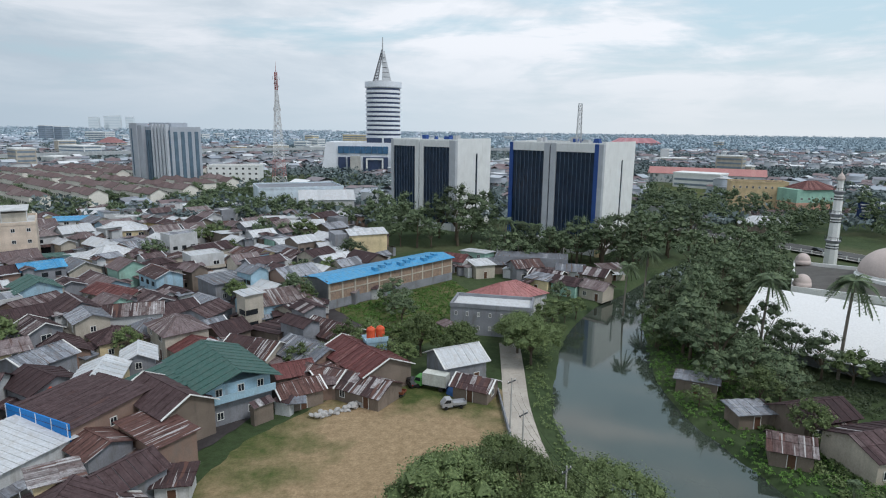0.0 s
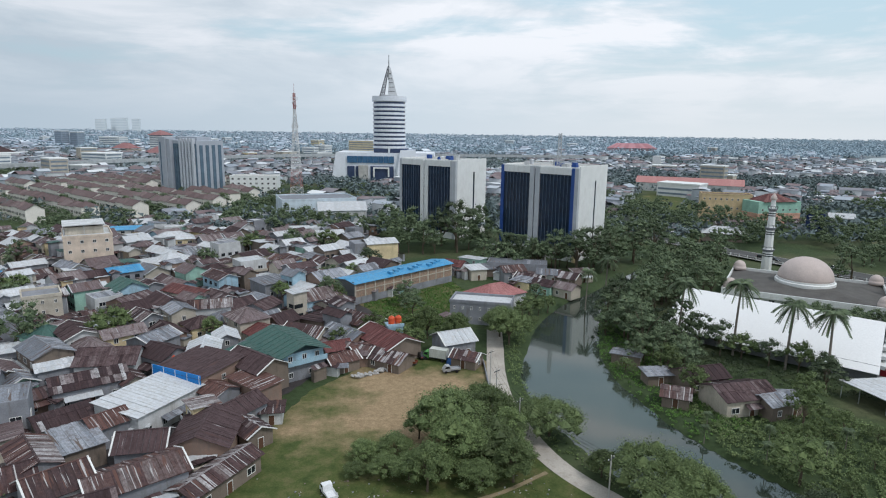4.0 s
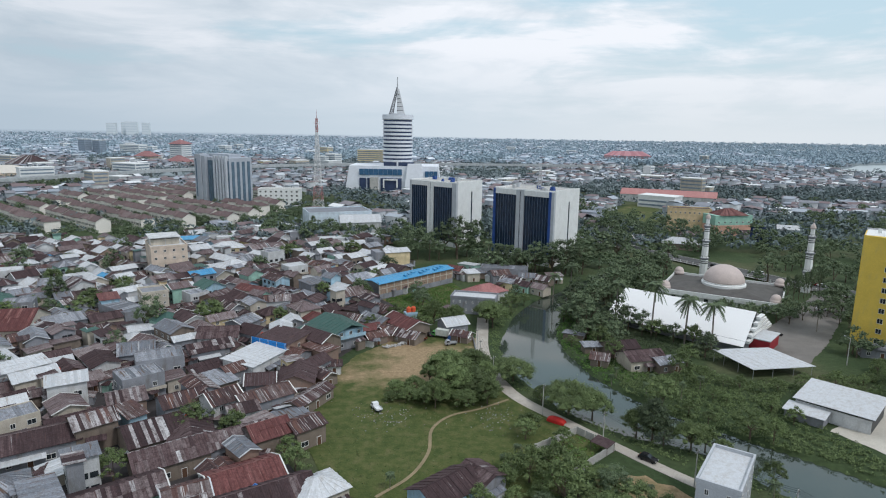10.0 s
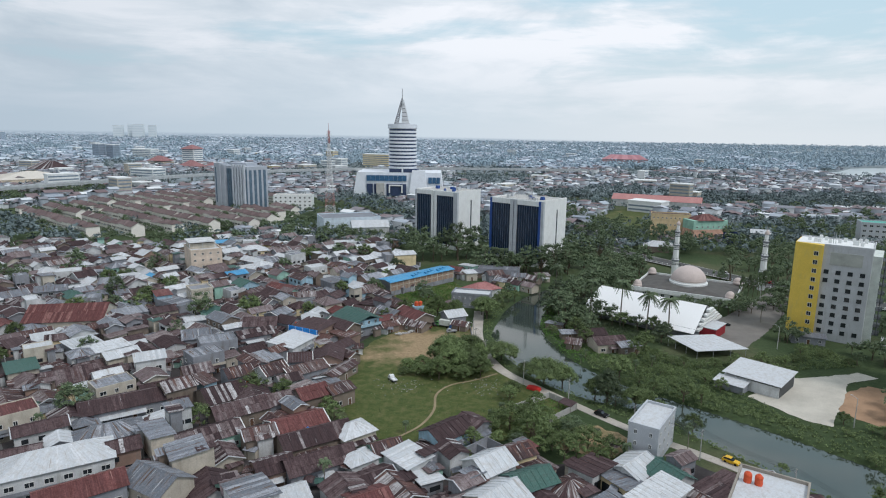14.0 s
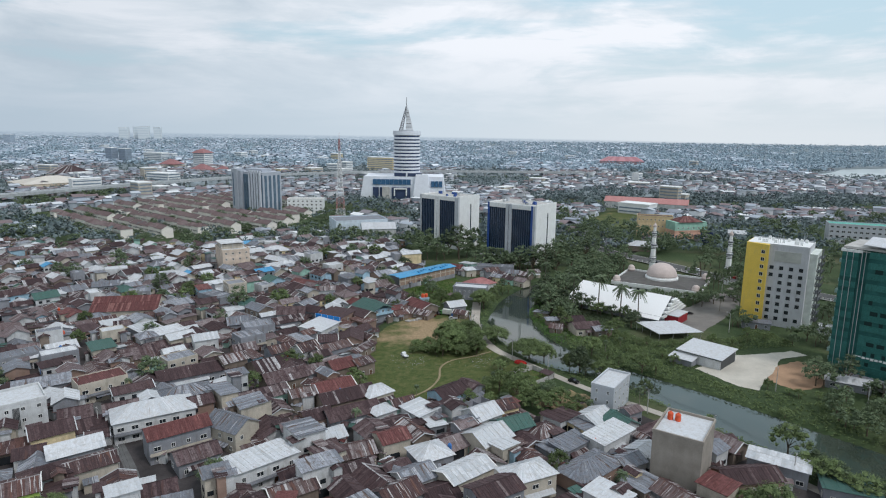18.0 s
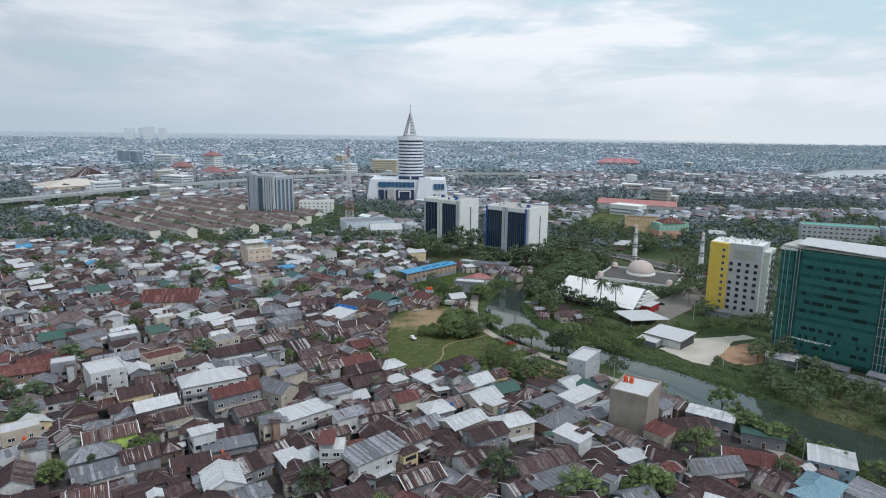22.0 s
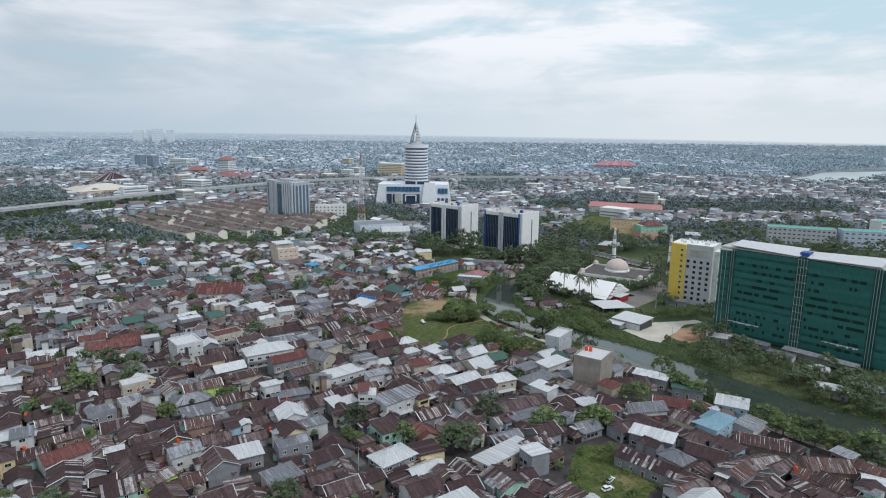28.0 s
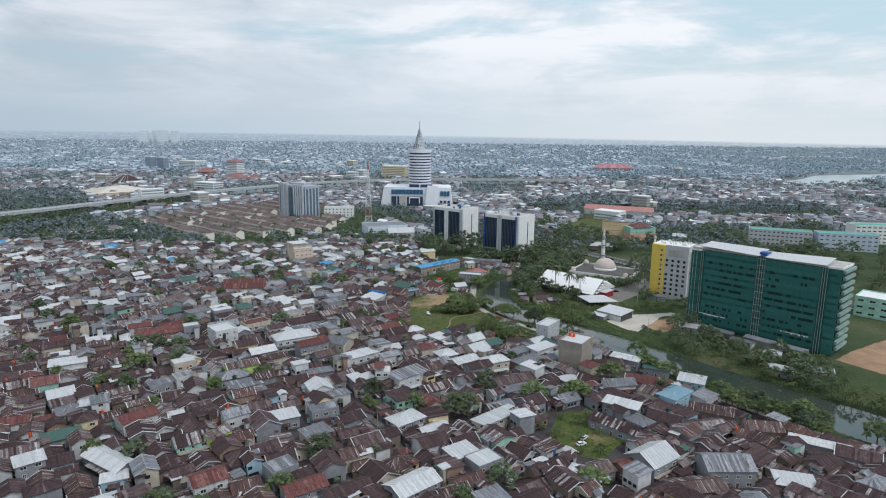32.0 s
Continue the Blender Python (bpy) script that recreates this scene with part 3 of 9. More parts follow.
def sheets(mesh, a, b, c, d, wide, rows, r, slot=0, matrix=None):
    """A roof slope from eave a-b up to ridge c-d (a below d), laid in overlapping sheets that lie a little uneven."""
    a, b, c, d = Vector(a), Vector(b), Vector(c), Vector(d)
    n = max(1, round((b - a).length / wide))
    rows = rows if r.random() < 0.35 else 1
    up = (b - a).cross(d - a).normalized()
    span, high, off = (b - a).length, (d - a).length, r.uniform(0, 60)
    if mesh.loose:
        for i in range(n):
            lift = up * r.uniform(0.0, 0.07)
            p = [a.lerp(b, (i + 0.03) / n), a.lerp(b, (i + 0.97) / n), d.lerp(c, (i + 0.97) / n), d.lerp(c, (i + 0.03) / n)]
            mesh.panel(*[tuple(q + lift) for q in p], 0.05, slot, matrix)
            mesh.run(off + i / n * span, off + (i + 1) / n * span, 0, high, off)
        return
    vs, fs, lays, tones = [], [], [], []
    cut = [0.0] + [(k + r.uniform(-0.2, 0.2)) / rows for k in range(1, rows)] + [1.0]
    shade = r.random()
    for i in range(n):
        s0, s1 = i / n, (i + 1) / n
        lo0, lo1, hi0, hi1 = a.lerp(b, s0), a.lerp(b, s1), d.lerp(c, s0), d.lerp(c, s1)
        base = 0.07 * (i % 2) + r.uniform(0, 0.03)
        for k in range(rows):
            lift = up * (base + 0.06 * k)
            n0 = len(vs)
            for u, w, p in ((s0, cut[k], lo0.lerp(hi0, cut[k])), (s1, cut[k], lo1.lerp(hi1, cut[k])), (s1, cut[k + 1], lo1.lerp(hi1, cut[k + 1])), (s0, cut[k + 1], lo0.lerp(hi0, cut[k + 1]))):
                vs.append(tuple(p + lift))
                lays.append((off + u * span, w * high, off))
            fs.append((n0, n0 + 1, n0 + 2, n0 + 3))
            tones.append((shade * 0.7 + r.uniform(0, 0.22) + (r.random() if r.random() < 0.15 else 0.0)) % 1.0)
            if k:
                fs.append((n0 - 1, n0 - 2, n0 + 1, n0))
                tones.append(shade)
            if i:
                m0 = n0 - 4 * rows
                fs.append((m0 + 1, n0, n0 + 3, m0 + 2))
                tones.append(shade)
    under = len(vs)
    for q, w in ((a, 0), (b, 0), (c, high), (d, high)):
        vs.append(tuple(q - up * 0.06))
        lays.append((off, w, off))
    last = (n - 1) * 4 * rows
    for f in ((under + 3, under + 2, under + 1, under), (under, under + 1, last + 1, 0), (under + 3, under, 0, 4 * rows - 1), (under + 1, under + 2, last + 4 * rows - 2, last + 1)):
        fs.append(f)
        tones.append(shade)
    v0, f0 = len(mesh.v), len(mesh.f)
    mesh.add(vs, fs, slot, matrix)
    mesh.lay.update({v0 + k: q for k, q in enumerate(lays)})
    mesh.tone.update({f0 + k: q for k, q in enumerate(tones)})


def house_shape(w, d, h, style, r, wide=0.72, rows=2, walls=None, roof=None, ws=0, rs=0, m=None, trim=None, ts=0):
    """Walls and roof of a house with its front towards -y, in its own frame or moved by m."""
    walls, roof = walls or Mesh(), roof or Mesh()
    x, y, o = w / 2, d / 2, 0.55
    if style == "f":
        walls.box(-x, x, -y, y, -0.3, h, ws, m)
        walls.box(-x, x, -y, -y + 0.2, h, h + 0.7, ws, m).box(-x, x, y - 0.2, y, h, h + 0.7, ws, m).box(-x, -x + 0.2, -y + 0.2, y - 0.2, h, h + 0.7, ws, m).box(x - 0.2, x, -y + 0.2, y - 0.2, h, h + 0.7, ws, m)
        sheets(roof, (-x + 0.2, -y + 0.2, h + 0.15), (x - 0.2, -y + 0.2, h + 0.15), (x - 0.2, y - 0.2, h + 0.4), (-x + 0.2, y - 0.2, h + 0.4), wide * 1.6, 1, r, rs, m)
    elif style == "s":
        k = 0.14 * d * r.choice((-1, 1))
        lo, hi = h + min(0, k) * 0.5, h + max(0, k) * 0.5
        zf, zb = (lo, hi) if k > 0 else (hi, lo)
        walls.add([(-x, -y, -0.3), (x, -y, -0.3), (x, y, -0.3), (-x, y, -0.3), (-x, -y, zf), (x, -y, zf), (x, y, zb), (-x, y, zb)],
                  [(0, 1, 5, 4), (1, 2, 6, 5), (2, 3, 7, 6), (3, 0, 4, 7), (4, 5, 6, 7)], ws, m)
        g = (zb - zf) / d
        sheets(roof, (-x - o, -y - o, zf - g * o + 0.12), (x + o, -y - o, zf - g * o + 0.12), (x + o, y + o, zb + g * o + 0.12), (-x - o, y + o, zb + g * o + 0.12), wide, rows, r, rs, m)
    elif style == "h":
        rise = 0.27 * min(w, d)
        walls.box(-x, x, -y, y, -0.3, h, ws, m)
        X, Y = x + o, y + o
        c = max(0.3, X - Y) if w >= d else 0.3
        e = max(0.3, Y - X) if d > w else 0.3
        z = h - 0.05
        for q in (((-X, -Y, z), (X, -Y, z), (c, -e, h + rise), (-c, -e, h + rise)), ((X, -Y, z), (X, Y, z), (c, e, h + rise), (c, -e, h + rise)),
                  ((X, Y, z), (-X, Y, z), (-c, e, h + rise), (c, e, h + rise)), ((-X, Y, z), (-X, -Y, z), (-c, -e, h + rise), (-c, e, h + rise))):
            sheets(roof, *q, wide, 1, r, rs, m)
        roof.box(-c, c, -e, e, h + rise - 0.1, h + rise + 0.06, rs, m)
    else:
        along_x = w >= d
        flip = Matrix.Identity(4) if along_x else Matrix.Rotation(math.pi / 2, 4, "Z")
        mm = (m @ flip) if m else flip
        X, Y = (x, y) if along_x else (y, x)
        rise = r.uniform(0.34, 0.56) * Y
        walls.add([(-X, -Y, -0.3), (X, -Y, -0.3), (X, Y, -0.3), (-X, Y, -0.3), (-X, -Y, h), (X, -Y, h), (X, Y, h), (-X, Y, h), (-X, 0, h + rise), (X, 0, h + rise)],
                  [(0, 1, 5, 4), (1, 2, 6, 9, 5), (2, 3, 7, 6), (3, 0, 4, 8, 7), (4, 5, 9, 8), (6, 7, 8, 9)], ws, mm)
        g = rise / Y
        z = h - g * o + 0.08
        sheets(roof, (-X - o, -Y - o, z), (X + o, -Y - o, z), (X + o, 0, h + rise + 0.08), (-X - o, 0, h + rise + 0.08), wide, rows, r, rs, mm)
        sheets(roof, (X + o, Y + o, z), (-X - o, Y + o, z), (-X - o, 0, h + rise + 0.08), (X + o, 0, h + rise + 0.08), wide, rows, r, rs, mm)
        roof.box(-X - o, X + o, -0.18, 0.18, h + rise + 0.07, h + rise + 0.15, rs, mm)
        if trim is not None:
            # pale boards along the gable edges
            for k, sx in enumerate((-1, 1)):
                x0, x1 = sorted((sx * (X + o - 0.12), sx * (X + o + 0.14)))
                bent = [(x, y, zz + dz) for y, zz in ((-Y - o, z), (0, h + rise + 0.06), (Y + o, z)) for x, dz in ((x0, 0), (x1, 0), (x1, 0.17), (x0, 0.17))]
                side = trim[k] if isinstance(trim, list) else trim
                side.add(bent, [(3, 2, 1, 0), (8, 9, 10, 11)] + [(4 * i + j, 4 * i + (j + 1) % 4, 4 * i + 4 + (j + 1) % 4, 4 * i + 4 + j) for i in range(2) for j in range(4)], ts, mm)
    return walls, roof


TAKEN = []


def take(x, y, r):
    TAKEN.append((x, y, r))


def free(x, y, r):
    return all((x - a) ** 2 + (y - b) ** 2 > (r + c) ** 2 for a, b, c in TAKEN)


def openings(w, d, h, r, put):
    """Places for windows and a door on the walls that face the open side."""
    floors = max(1, int((h + 0.6) / 2.9))
    for side in ("front", "left", "right"):
        run = w if side == "front" else d
        n = max(1, int(run / 3.6))
        for f in range(floors):
            for k in range(n):
                if side != "front" and (r.random() < 0.72 or k > 1):
                    continue
                u = -run / 2 + (k + 0.5) * run / n
                z = 1.5 + f * 2.9
                if z + 0.8 > h:
                    continue
                kind = "door" if side == "front" and f == 0 and k == n // 2 else "window"
                m = {"front": pose(u, -d / 2 - 0.01, 0), "left": pose(-w / 2 - 0.01, u, 0, 0, 0, -90), "right": pose(w / 2 + 0.01, u, 0, 0, 0, 90)}[side]
                put(kind, m @ pose(0, 0, 0 if kind == "door" else z))


def grid_turn(y):
    """The direction of the old quarter's alleys, which swings round towards the north."""
    return 36 + 14 * min(1.0, max(0.0, (y + 20) / 160))


def house(x, y, w, d, rot, h, style, roof, wall, pieces=False):
    """A separate house: walls, roof of metal sheets, windows and a door."""
    r = random.Random(int(x * 31 + y * 17))
    e = thing("house", WALLWORDS[wall] + " house with a " + WORDS[roof], "house", "houses of the old quarter", pose(x, y, 0, 0, 0, rot))
    top = Mesh()
    top.loose = pieces
    trim = [Mesh(), Mesh()] if style == "g" and r.random() < 0.3 else None
    walls, top = house_shape(w, d, h, style, r, 1.0 if pieces else 0.8, 2, None, top, trim=trim)
    if trim:
        for board in trim:
            part("verge_board", board, frame_white, e, "pale gable board")
    if h > 3.2 and r.random() < 0.55:
        a, b, z = r.uniform(-0.48, -0.1) * w, r.uniform(0.1, 0.48) * w, 2.5
        awning = Mesh()
        sheets(awning, (a, -d / 2 - 1.7, z - 0.3), (b, -d / 2 - 1.7, z - 0.3), (b, -d / 2 - 0.02, z + 0.25), (a, -d / 2 - 0.02, z + 0.25), 0.8, 1, r)
        part("awning", awning, ROOF[r.choice(("zinc", "patch", "brown", "white"))], e, "sheet-metal awning over the front")
    if h > 5.2 and r.random() < 0.45:
        rail = Mesh().box(-w / 2, w / 2, -d / 2 - 1.1, -d / 2 - 0.02, 2.85, 3.0).box(-w / 2, w / 2, -d / 2 - 1.1, -d / 2 - 1.04, 3.0, 3.8)
        part("balcony", rail, WALL[r.choice(("white", "cream", "grey"))], e, "narrow front balcony")
    part("wall", walls, WALL[wall], e)
    if pieces:
        last = len(top.v) - 8
        for n in range(last, -1, -8):
            one = Mesh()
            one.v, one.f, one.m = top.v[n:n + 8], [tuple(i - n for i in q) for q in top.f[n // 8 * 6:n // 8 * 6 + 6]], [0] * 6
            one.lay = {i: top.lay[n + i] for i in range(8) if n + i in top.lay}
            if n == last:
                base = part("roof", one, ROOF[roof], e)
            else:
                part("sheet", one, ROOF[roof], base)
    else:
        part("roof", top, ROOF[roof], e)
    openings(w, d, h, r, lambda kind, m: part(kind, DOOR if kind == "door" else r.choice((WINDOW, WIDE_WINDOW)), None, e, "", m))
    take(x, y, 0.5 * (w * d) ** 0.5)
    return e


def sheet_roof(parent, name, slopes, wide, mat, label=""):
    """A roof whose sheets are pieces of their own over a thin underlay."""
    under = Mesh()
    for a, b, c, d in slopes:
        under.panel(a, b, c, d, 0.06)
    base = part(name, under, mat, parent, label)
    r = random.Random(len(slopes) * 7 + int(slopes[0][1][0]))
    for a, b, c, d in slopes:
        a, b, c, d = Vector(a), Vector(b), Vector(c), Vector(d)
        n = max(1, round((b - a).length / wide))
        up = (b - a).cross(d - a).normalized()
        for i in range(n):
            lift = up * (0.05 + 0.03 * (i % 2) + r.uniform(0, 0.02))
            p = [a.lerp(b, i / n), a.lerp(b, (i + 1) / n), d.lerp(c, (i + 1) / n), d.lerp(c, i / n)]
            part("sheet", Mesh().panel(*[tuple(q + lift) for q in p], 0.04), mat, base)
    return base

# ---- large buildings ----
def frame_at(x, y, rot):
    return pose(x, y, 0, 0, 0, rot)


curtain = plain("dark_curtain_glass", (0.014, 0.028, 0.055), 0.12, vary=0.4, big=0.3)
panel_white = plain("white_cladding", (0.76, 0.77, 0.76), 0.5, vary=0.05, stain=(0.62, 0.62, 0.60))
panel_grey = plain("silver_grey_cladding", (0.47, 0.49, 0.52), 0.45, vary=0.08)
panel_blue = plain("deep_blue_cladding", (0.035, 0.085, 0.28), 0.4, vary=0.1)
mullion = plain("blue_grey_mullion", (0.10, 0.14, 0.20), 0.4)


def slab_tower(x, y, rot, w, d, h, label, blue_side):
    """A block with dark glazed front, light piers, a white gable with one slot of windows."""
    e = thing("office_block", label, "office building", "twin office blocks", frame_at(x, y, rot))
    part("body", Mesh().box(0.4, w - 0.4, 0.4, d - 0.4, 0, h - 0.6), panel_grey, e)
    part("base", Mesh().box(-0.2, w + 0.2, -0.2, d, 0, 3.2), panel_white, e)
    side = panel_blue if blue_side else panel_grey
    for a, b in ((0, 1.6), (w - 3.2, w - 1.6)):
        part("corner_pier", Mesh().box(a, b, -0.5, 1.0, 3.2, h), side, e)
    mid = w * 0.46
    for a, b in ((mid - 2.6, mid - 0.25), (mid + 0.25, mid + 2.6)):
        part("pier", Mesh().box(a, b, -0.55, 0.6, 3.2, h), panel_white if not blue_side else panel_grey, e)
    part("pier_slot", Mesh().box(mid - 0.25, mid + 0.25, -0.1, 0.5, 3.2, h - 1), curtain, e)
    for a, b in ((1.6, mid - 2.6), (mid + 2.6, w - 3.2)):
        part("head_band", Mesh().box(a, b, -0.45, 0.5, h - 3.0, h), panel_white, e)
        glazing = part("glazing", Mesh().box(a, b, 0.0, 0.42, 3.2, h - 3.0), curtain, e)
        n = int((b - a) / 1.7)
        for k in range(1, n):
            u = a + (b - a) * k / n
            part("mullion", Mesh().box(u - 0.09, u + 0.09, -0.32, 0.0, 3.2, h - 3.0), mullion, glazing)
    part("corner_panel", Mesh().box(w - 1.6, w + 0.2, -0.4, 1.2, 0, h), panel_grey, e)
    gable = part("gable_wall", Mesh().box(w - 0.4, w + 0.25, 1.2, d * 0.56, 0, h + 0.8).box(w - 0.4, w + 0.25, d * 0.56 + 1.4, d, 0, h + 0.8).box(w - 0.4, w + 0.25, d * 0.56, d * 0.56 + 1.4, h - 6, h + 0.8), panel_white, e, "white gable wall")
    part("window_slot", Mesh().box(w - 0.3, w + 0.02, d * 0.56, d * 0.56 + 1.4, 0, h - 6), curtain, gable)
    part("parapet", Mesh().box(0, w, 0.6, 1.0, h - 0.6, h + 0.4).box(0, 0.4, 1.0, d, h - 0.6, h + 0.4).box(0.4, w - 0.4, d - 0.4, d, h - 0.6, h + 0.4), panel_white, e)
    part("roof_slab", Mesh().box(0.4, w - 0.4, 1.0, d - 0.4, h - 0.6, h - 0.3), concrete, e)
    rr = random.Random(int(x))
    for k in range(7):
        u, v, s = rr.uniform(3, w - 5), rr.uniform(3, d - 5), rr.uniform(1.0, 2.6)
        part("roof_unit", Mesh().box(u, u + s, v, v + s, h - 0.3, h - 0.3 + rr.uniform(0.8, 2.4)).box(u + 0.2, u + s - 0.2, v + 0.2, v + s - 0.2, h, h + 0.9 + rr.random()), rr.choice((steel_grey, panel_blue, panel_grey)), e)
    for k in range(6):
        u, v = rr.uniform(2, w - 2), rr.uniform(2, d - 2)
        part("antenna", Mesh().tube((u, v, h - 0.3), (u, v, h + rr.uniform(2, 5)), 0.09, 0.05), steel_grey, e)
    take(x + 20, y - 3, 24)
    return e


U = (0.768, -0.640)
slab_tower(-24.3, 299.4, -39.8, 39, 26, 40.2, "tall dark-glazed office block with white gable wall", False)
slab_tower(26.7, 247.2, -39.8, 39.5, 27, 40.6, "tall dark-glazed office block with blue corner piers", True)


def lattice(name, label, x, y, z0, h, base, top, bands, group=""):
    """A four-legged lattice mast with bracing."""
    e = thing(name, label, "mast", group, pose(x, y, z0))
    n = len(bands)
    for k, mat in enumerate(bands):
        za, zb = h * k / n, h * (k + 1) / n
        ra, rb = [base + (top - base) * min(1, z / h * 1.15) for z in (za, zb)]
        mesh = Mesh()
        steps = max(2, int((zb - za) / max(1.6, ra * 1.1)))
        cor = [(-1, -1), (1, -1), (1, 1), (-1, 1)]
        for s in range(steps):
            z1, z2 = za + (zb - za) * s / steps, za + (zb - za) * (s + 1) / steps
            r1, r2 = ra + (rb - ra) * s / steps, ra + (rb - ra) * (s + 1) / steps
            for i in range(4):
                (ax, ay), (bx, by) = cor[i], cor[(i + 1) % 4]
                t = 0.045 + 0.014 * base
                mesh.tube((ax * r1, ay * r1, z1), (ax * r2, ay * r2, z2), t * 1.5, t * 1.5, 4)
                mesh.tube((ax * r1, ay * r1, z1), (bx * r2, by * r2, z2), t, t, 4)
                mesh.tube((bx * r1, by * r1, z1), (ax * r2, ay * r2, z2), t, t, 4)
                mesh.tube((ax * r2, ay * r2, z2), (bx * r2, by * r2, z2), t, t, 4)
        part("lattice_section", mesh, mat, e)
    return e


mast_red = plain("red_mast_paint", (0.40, 0.19, 0.185), 0.6)
mast_white = plain("white_mast_paint", (0.66, 0.66, 0.66), 0.5)
tall_mast = lattice("telecom_mast", "tall red and white lattice telecom mast with dishes", -110.8, 422.9, 0, 80, 4.4, 0.75, [mast_white, mast_red, mast_white, mast_white, mast_white, mast_white, mast_red])
part("finial", Mesh().tube((0, 0, 80), (0, 0, 87), 0.2, 0.08), mast_red, tall_mast)
for k, (z, a, s) in enumerate(((58, 20, 1.3), (52, 200, 1.4), (50, 300, 1.2), (47, 100, 1.5), (45, 250, 1.3), (71, 30, 0.9), (73, 150, 0.8), (74, 270, 0.9), (62, 330, 0.8))):
    part("dish", Mesh().rings([(0.15, -0.35), (s * 0.8, -0.05), (s, 0.1)], 10), mast_white, tall_mast, "white drum dish", pose(1.7 * math.cos(radians(a)), 1.7 * math.sin(radians(a)), z) @ pose(0, 0, 0, 0, 90, 0) @ pose(0, 0, 0, 0, 0, a))
for k in range(12):
    a = k * 30
    part("panel_antenna", Mesh().box(-0.2, 0.2, -0.12, 0.12, 0, 2.4), mast_white, tall_mast, "", pose(2.2 * math.cos(radians(a)), 2.2 * math.sin(radians(a)), (55, 75, 49)[k % 3], 0, 0, a))
lattice("roof_mast", "grey lattice mast on an office roof", 51, 236, 40.2, 15, 0.9, 0.6, [steel_grey])

# round tower on its podium
tower = thing("round_tower", "round white tower with dark glass bands above a podium", "office tower", "", pose(-59.6, 632, 0))
R = 17.4
tower_glass = plain("slate_blue_glass", (0.045, 0.065, 0.13), 0.2, vary=0.15)
tower_white = plain("bluish_white_cladding", (0.74, 0.77, 0.82), 0.5, vary=0.05)
part("core", Mesh().rings([(R - 0.6, 0), (R - 0.6, 88)], 48), tower_glass, tower, "slate blue glass drum")
floor_h = 4.35
for k in range(12):
    z = 34.5 + k * floor_h
    if z < 80:
        part("white_band", Mesh().rings([(R - 1, z), (R, z), (R + 0.1, z + 0.1), (R + 0.1, z + 2.35), (R, z + 2.45), (R - 1, z + 2.45)], 48, cap=False), tower_white, tower)
part("crown_ring", Mesh().rings([(R - 1, 82.6), (R + 0.3, 82.7), (R + 0.8, 83.4), (R + 0.8, 88.4), (R - 0.2, 88.4), (R - 0.2, 87.0), (0.1, 87.0)], 48), tower_white, tower)
part("crown_base", Mesh().rings([(9.0, 87), (8.6, 89.5), (7.0, 90)], 24), panel_grey, tower)
sail = plain("pale_grey_sail_sheet", (0.56, 0.58, 0.60), 0.5, vary=0.12)
part("sail", Mesh().add([(-1.0, -4.5, 88), (8.6, -1.0, 88), (1.4, 0.2, 118), (-0.2, -0.6, 118), (-1.0, 4.5, 88)], [(0, 1, 2, 3), (1, 4, 2), (4, 0, 3, 2)]), sail, tower, "pale pointed sail-like fin")
for k in range(5):
    z = 93 + k * 4.6
    w = 9.2 * (118 - z) / 30
    part("sail_rib", Mesh().box(-0.8 + 0.2 * k, -0.8 + 0.2 * k + w, -4.9 + 0.84 * k, -4.6 + 0.84 * k, z, z + 0.5), dark_metal, tower)
part("spire", Mesh().tube((-0.6, 0, 105), (-0.4, 0, 131), 0.9, 0.45, 8), steel_grey, tower)
lattice_grey = plain("weathered_grey_steel", (0.27, 0.27, 0.29), 0.6, 0.2)
sm = Mesh()
for s in range(12):
    z1, z2 = 87 + s * 2.7, 87 + (s + 1) * 2.7
    c1, c2 = -8.2 + 0.62 * s, -8.2 + 0.62 * (s + 1)
    r1, r2 = 2.3 - 0.15 * s, 2.3 - 0.15 * (s + 1)
    for i in range(4):
        (ax, ay), (bx, by) = ((-1, -1), (1, -1), (1, 1), (-1, 1))[i], ((1, -1), (1, 1), (-1, 1), (-1, -1))[i]
        sm.tube((c1 + ax * r1, ay * r1, z1), (c2 + ax * r2, ay * r2, z2), 0.34, 0.34, 4)
        sm.tube((c1 + ax * r1, ay * r1, z1), (c2 + bx * r2, by * r2, z2), 0.26, 0.26, 4)
        sm.tube((c2 + ax * r2, ay * r2, z2), (c2 + bx * r2, by * r2, z2), 0.26, 0.26, 4)
part("leaning_lattice", sm, lattice_grey, tower)
for k in range(10):
    part("aerial", Mesh().box(-0.5, 0.5, -0.4, 0.4, 0, 1.5), panel_grey, tower, "", pose(-7.4 + 0.62 * k * 1.15, -2.4 + 0.12 * k, 90 + 2.9 * k))
pod = part("podium", Mesh().add([(-60, -18, 0), (52, -18, 0), (52, 40, 0), (-60, 40, 0), (-55, -17, 30), (48, -17, 30), (48, 38, 30), (-55, 38, 30)], [(0, 1, 5, 4), (1, 2, 6, 5), (2, 3, 7, 6), (3, 0, 4, 7), (4, 5, 6, 7)]), tower_white, tower, "bluish white podium with sloping ends")
blue_glass = plain("mid_blue_glass", (0.05, 0.13, 0.24), 0.2)
for k in range(9):
    part("podium_band", Mesh().box(-43 + k * 5.5, -37.8 + k * 5.5, -18.6, -17.2, 19.4, 26.4), blue_glass, pod, "blue glass band")
for a, b in ((-43, -35.4), (-33.8, -31), (-18.5, -14), (-14, -4), (-4, 6)):
    part("podium_glazing", Mesh().box(a, b, -18.8, -17.6, 1, 16), tower_glass, pod)
part("portal", Mesh().box(-30.5, -21, -23, -17.8, 0, 17), concrete, pod, "grey stair tower")
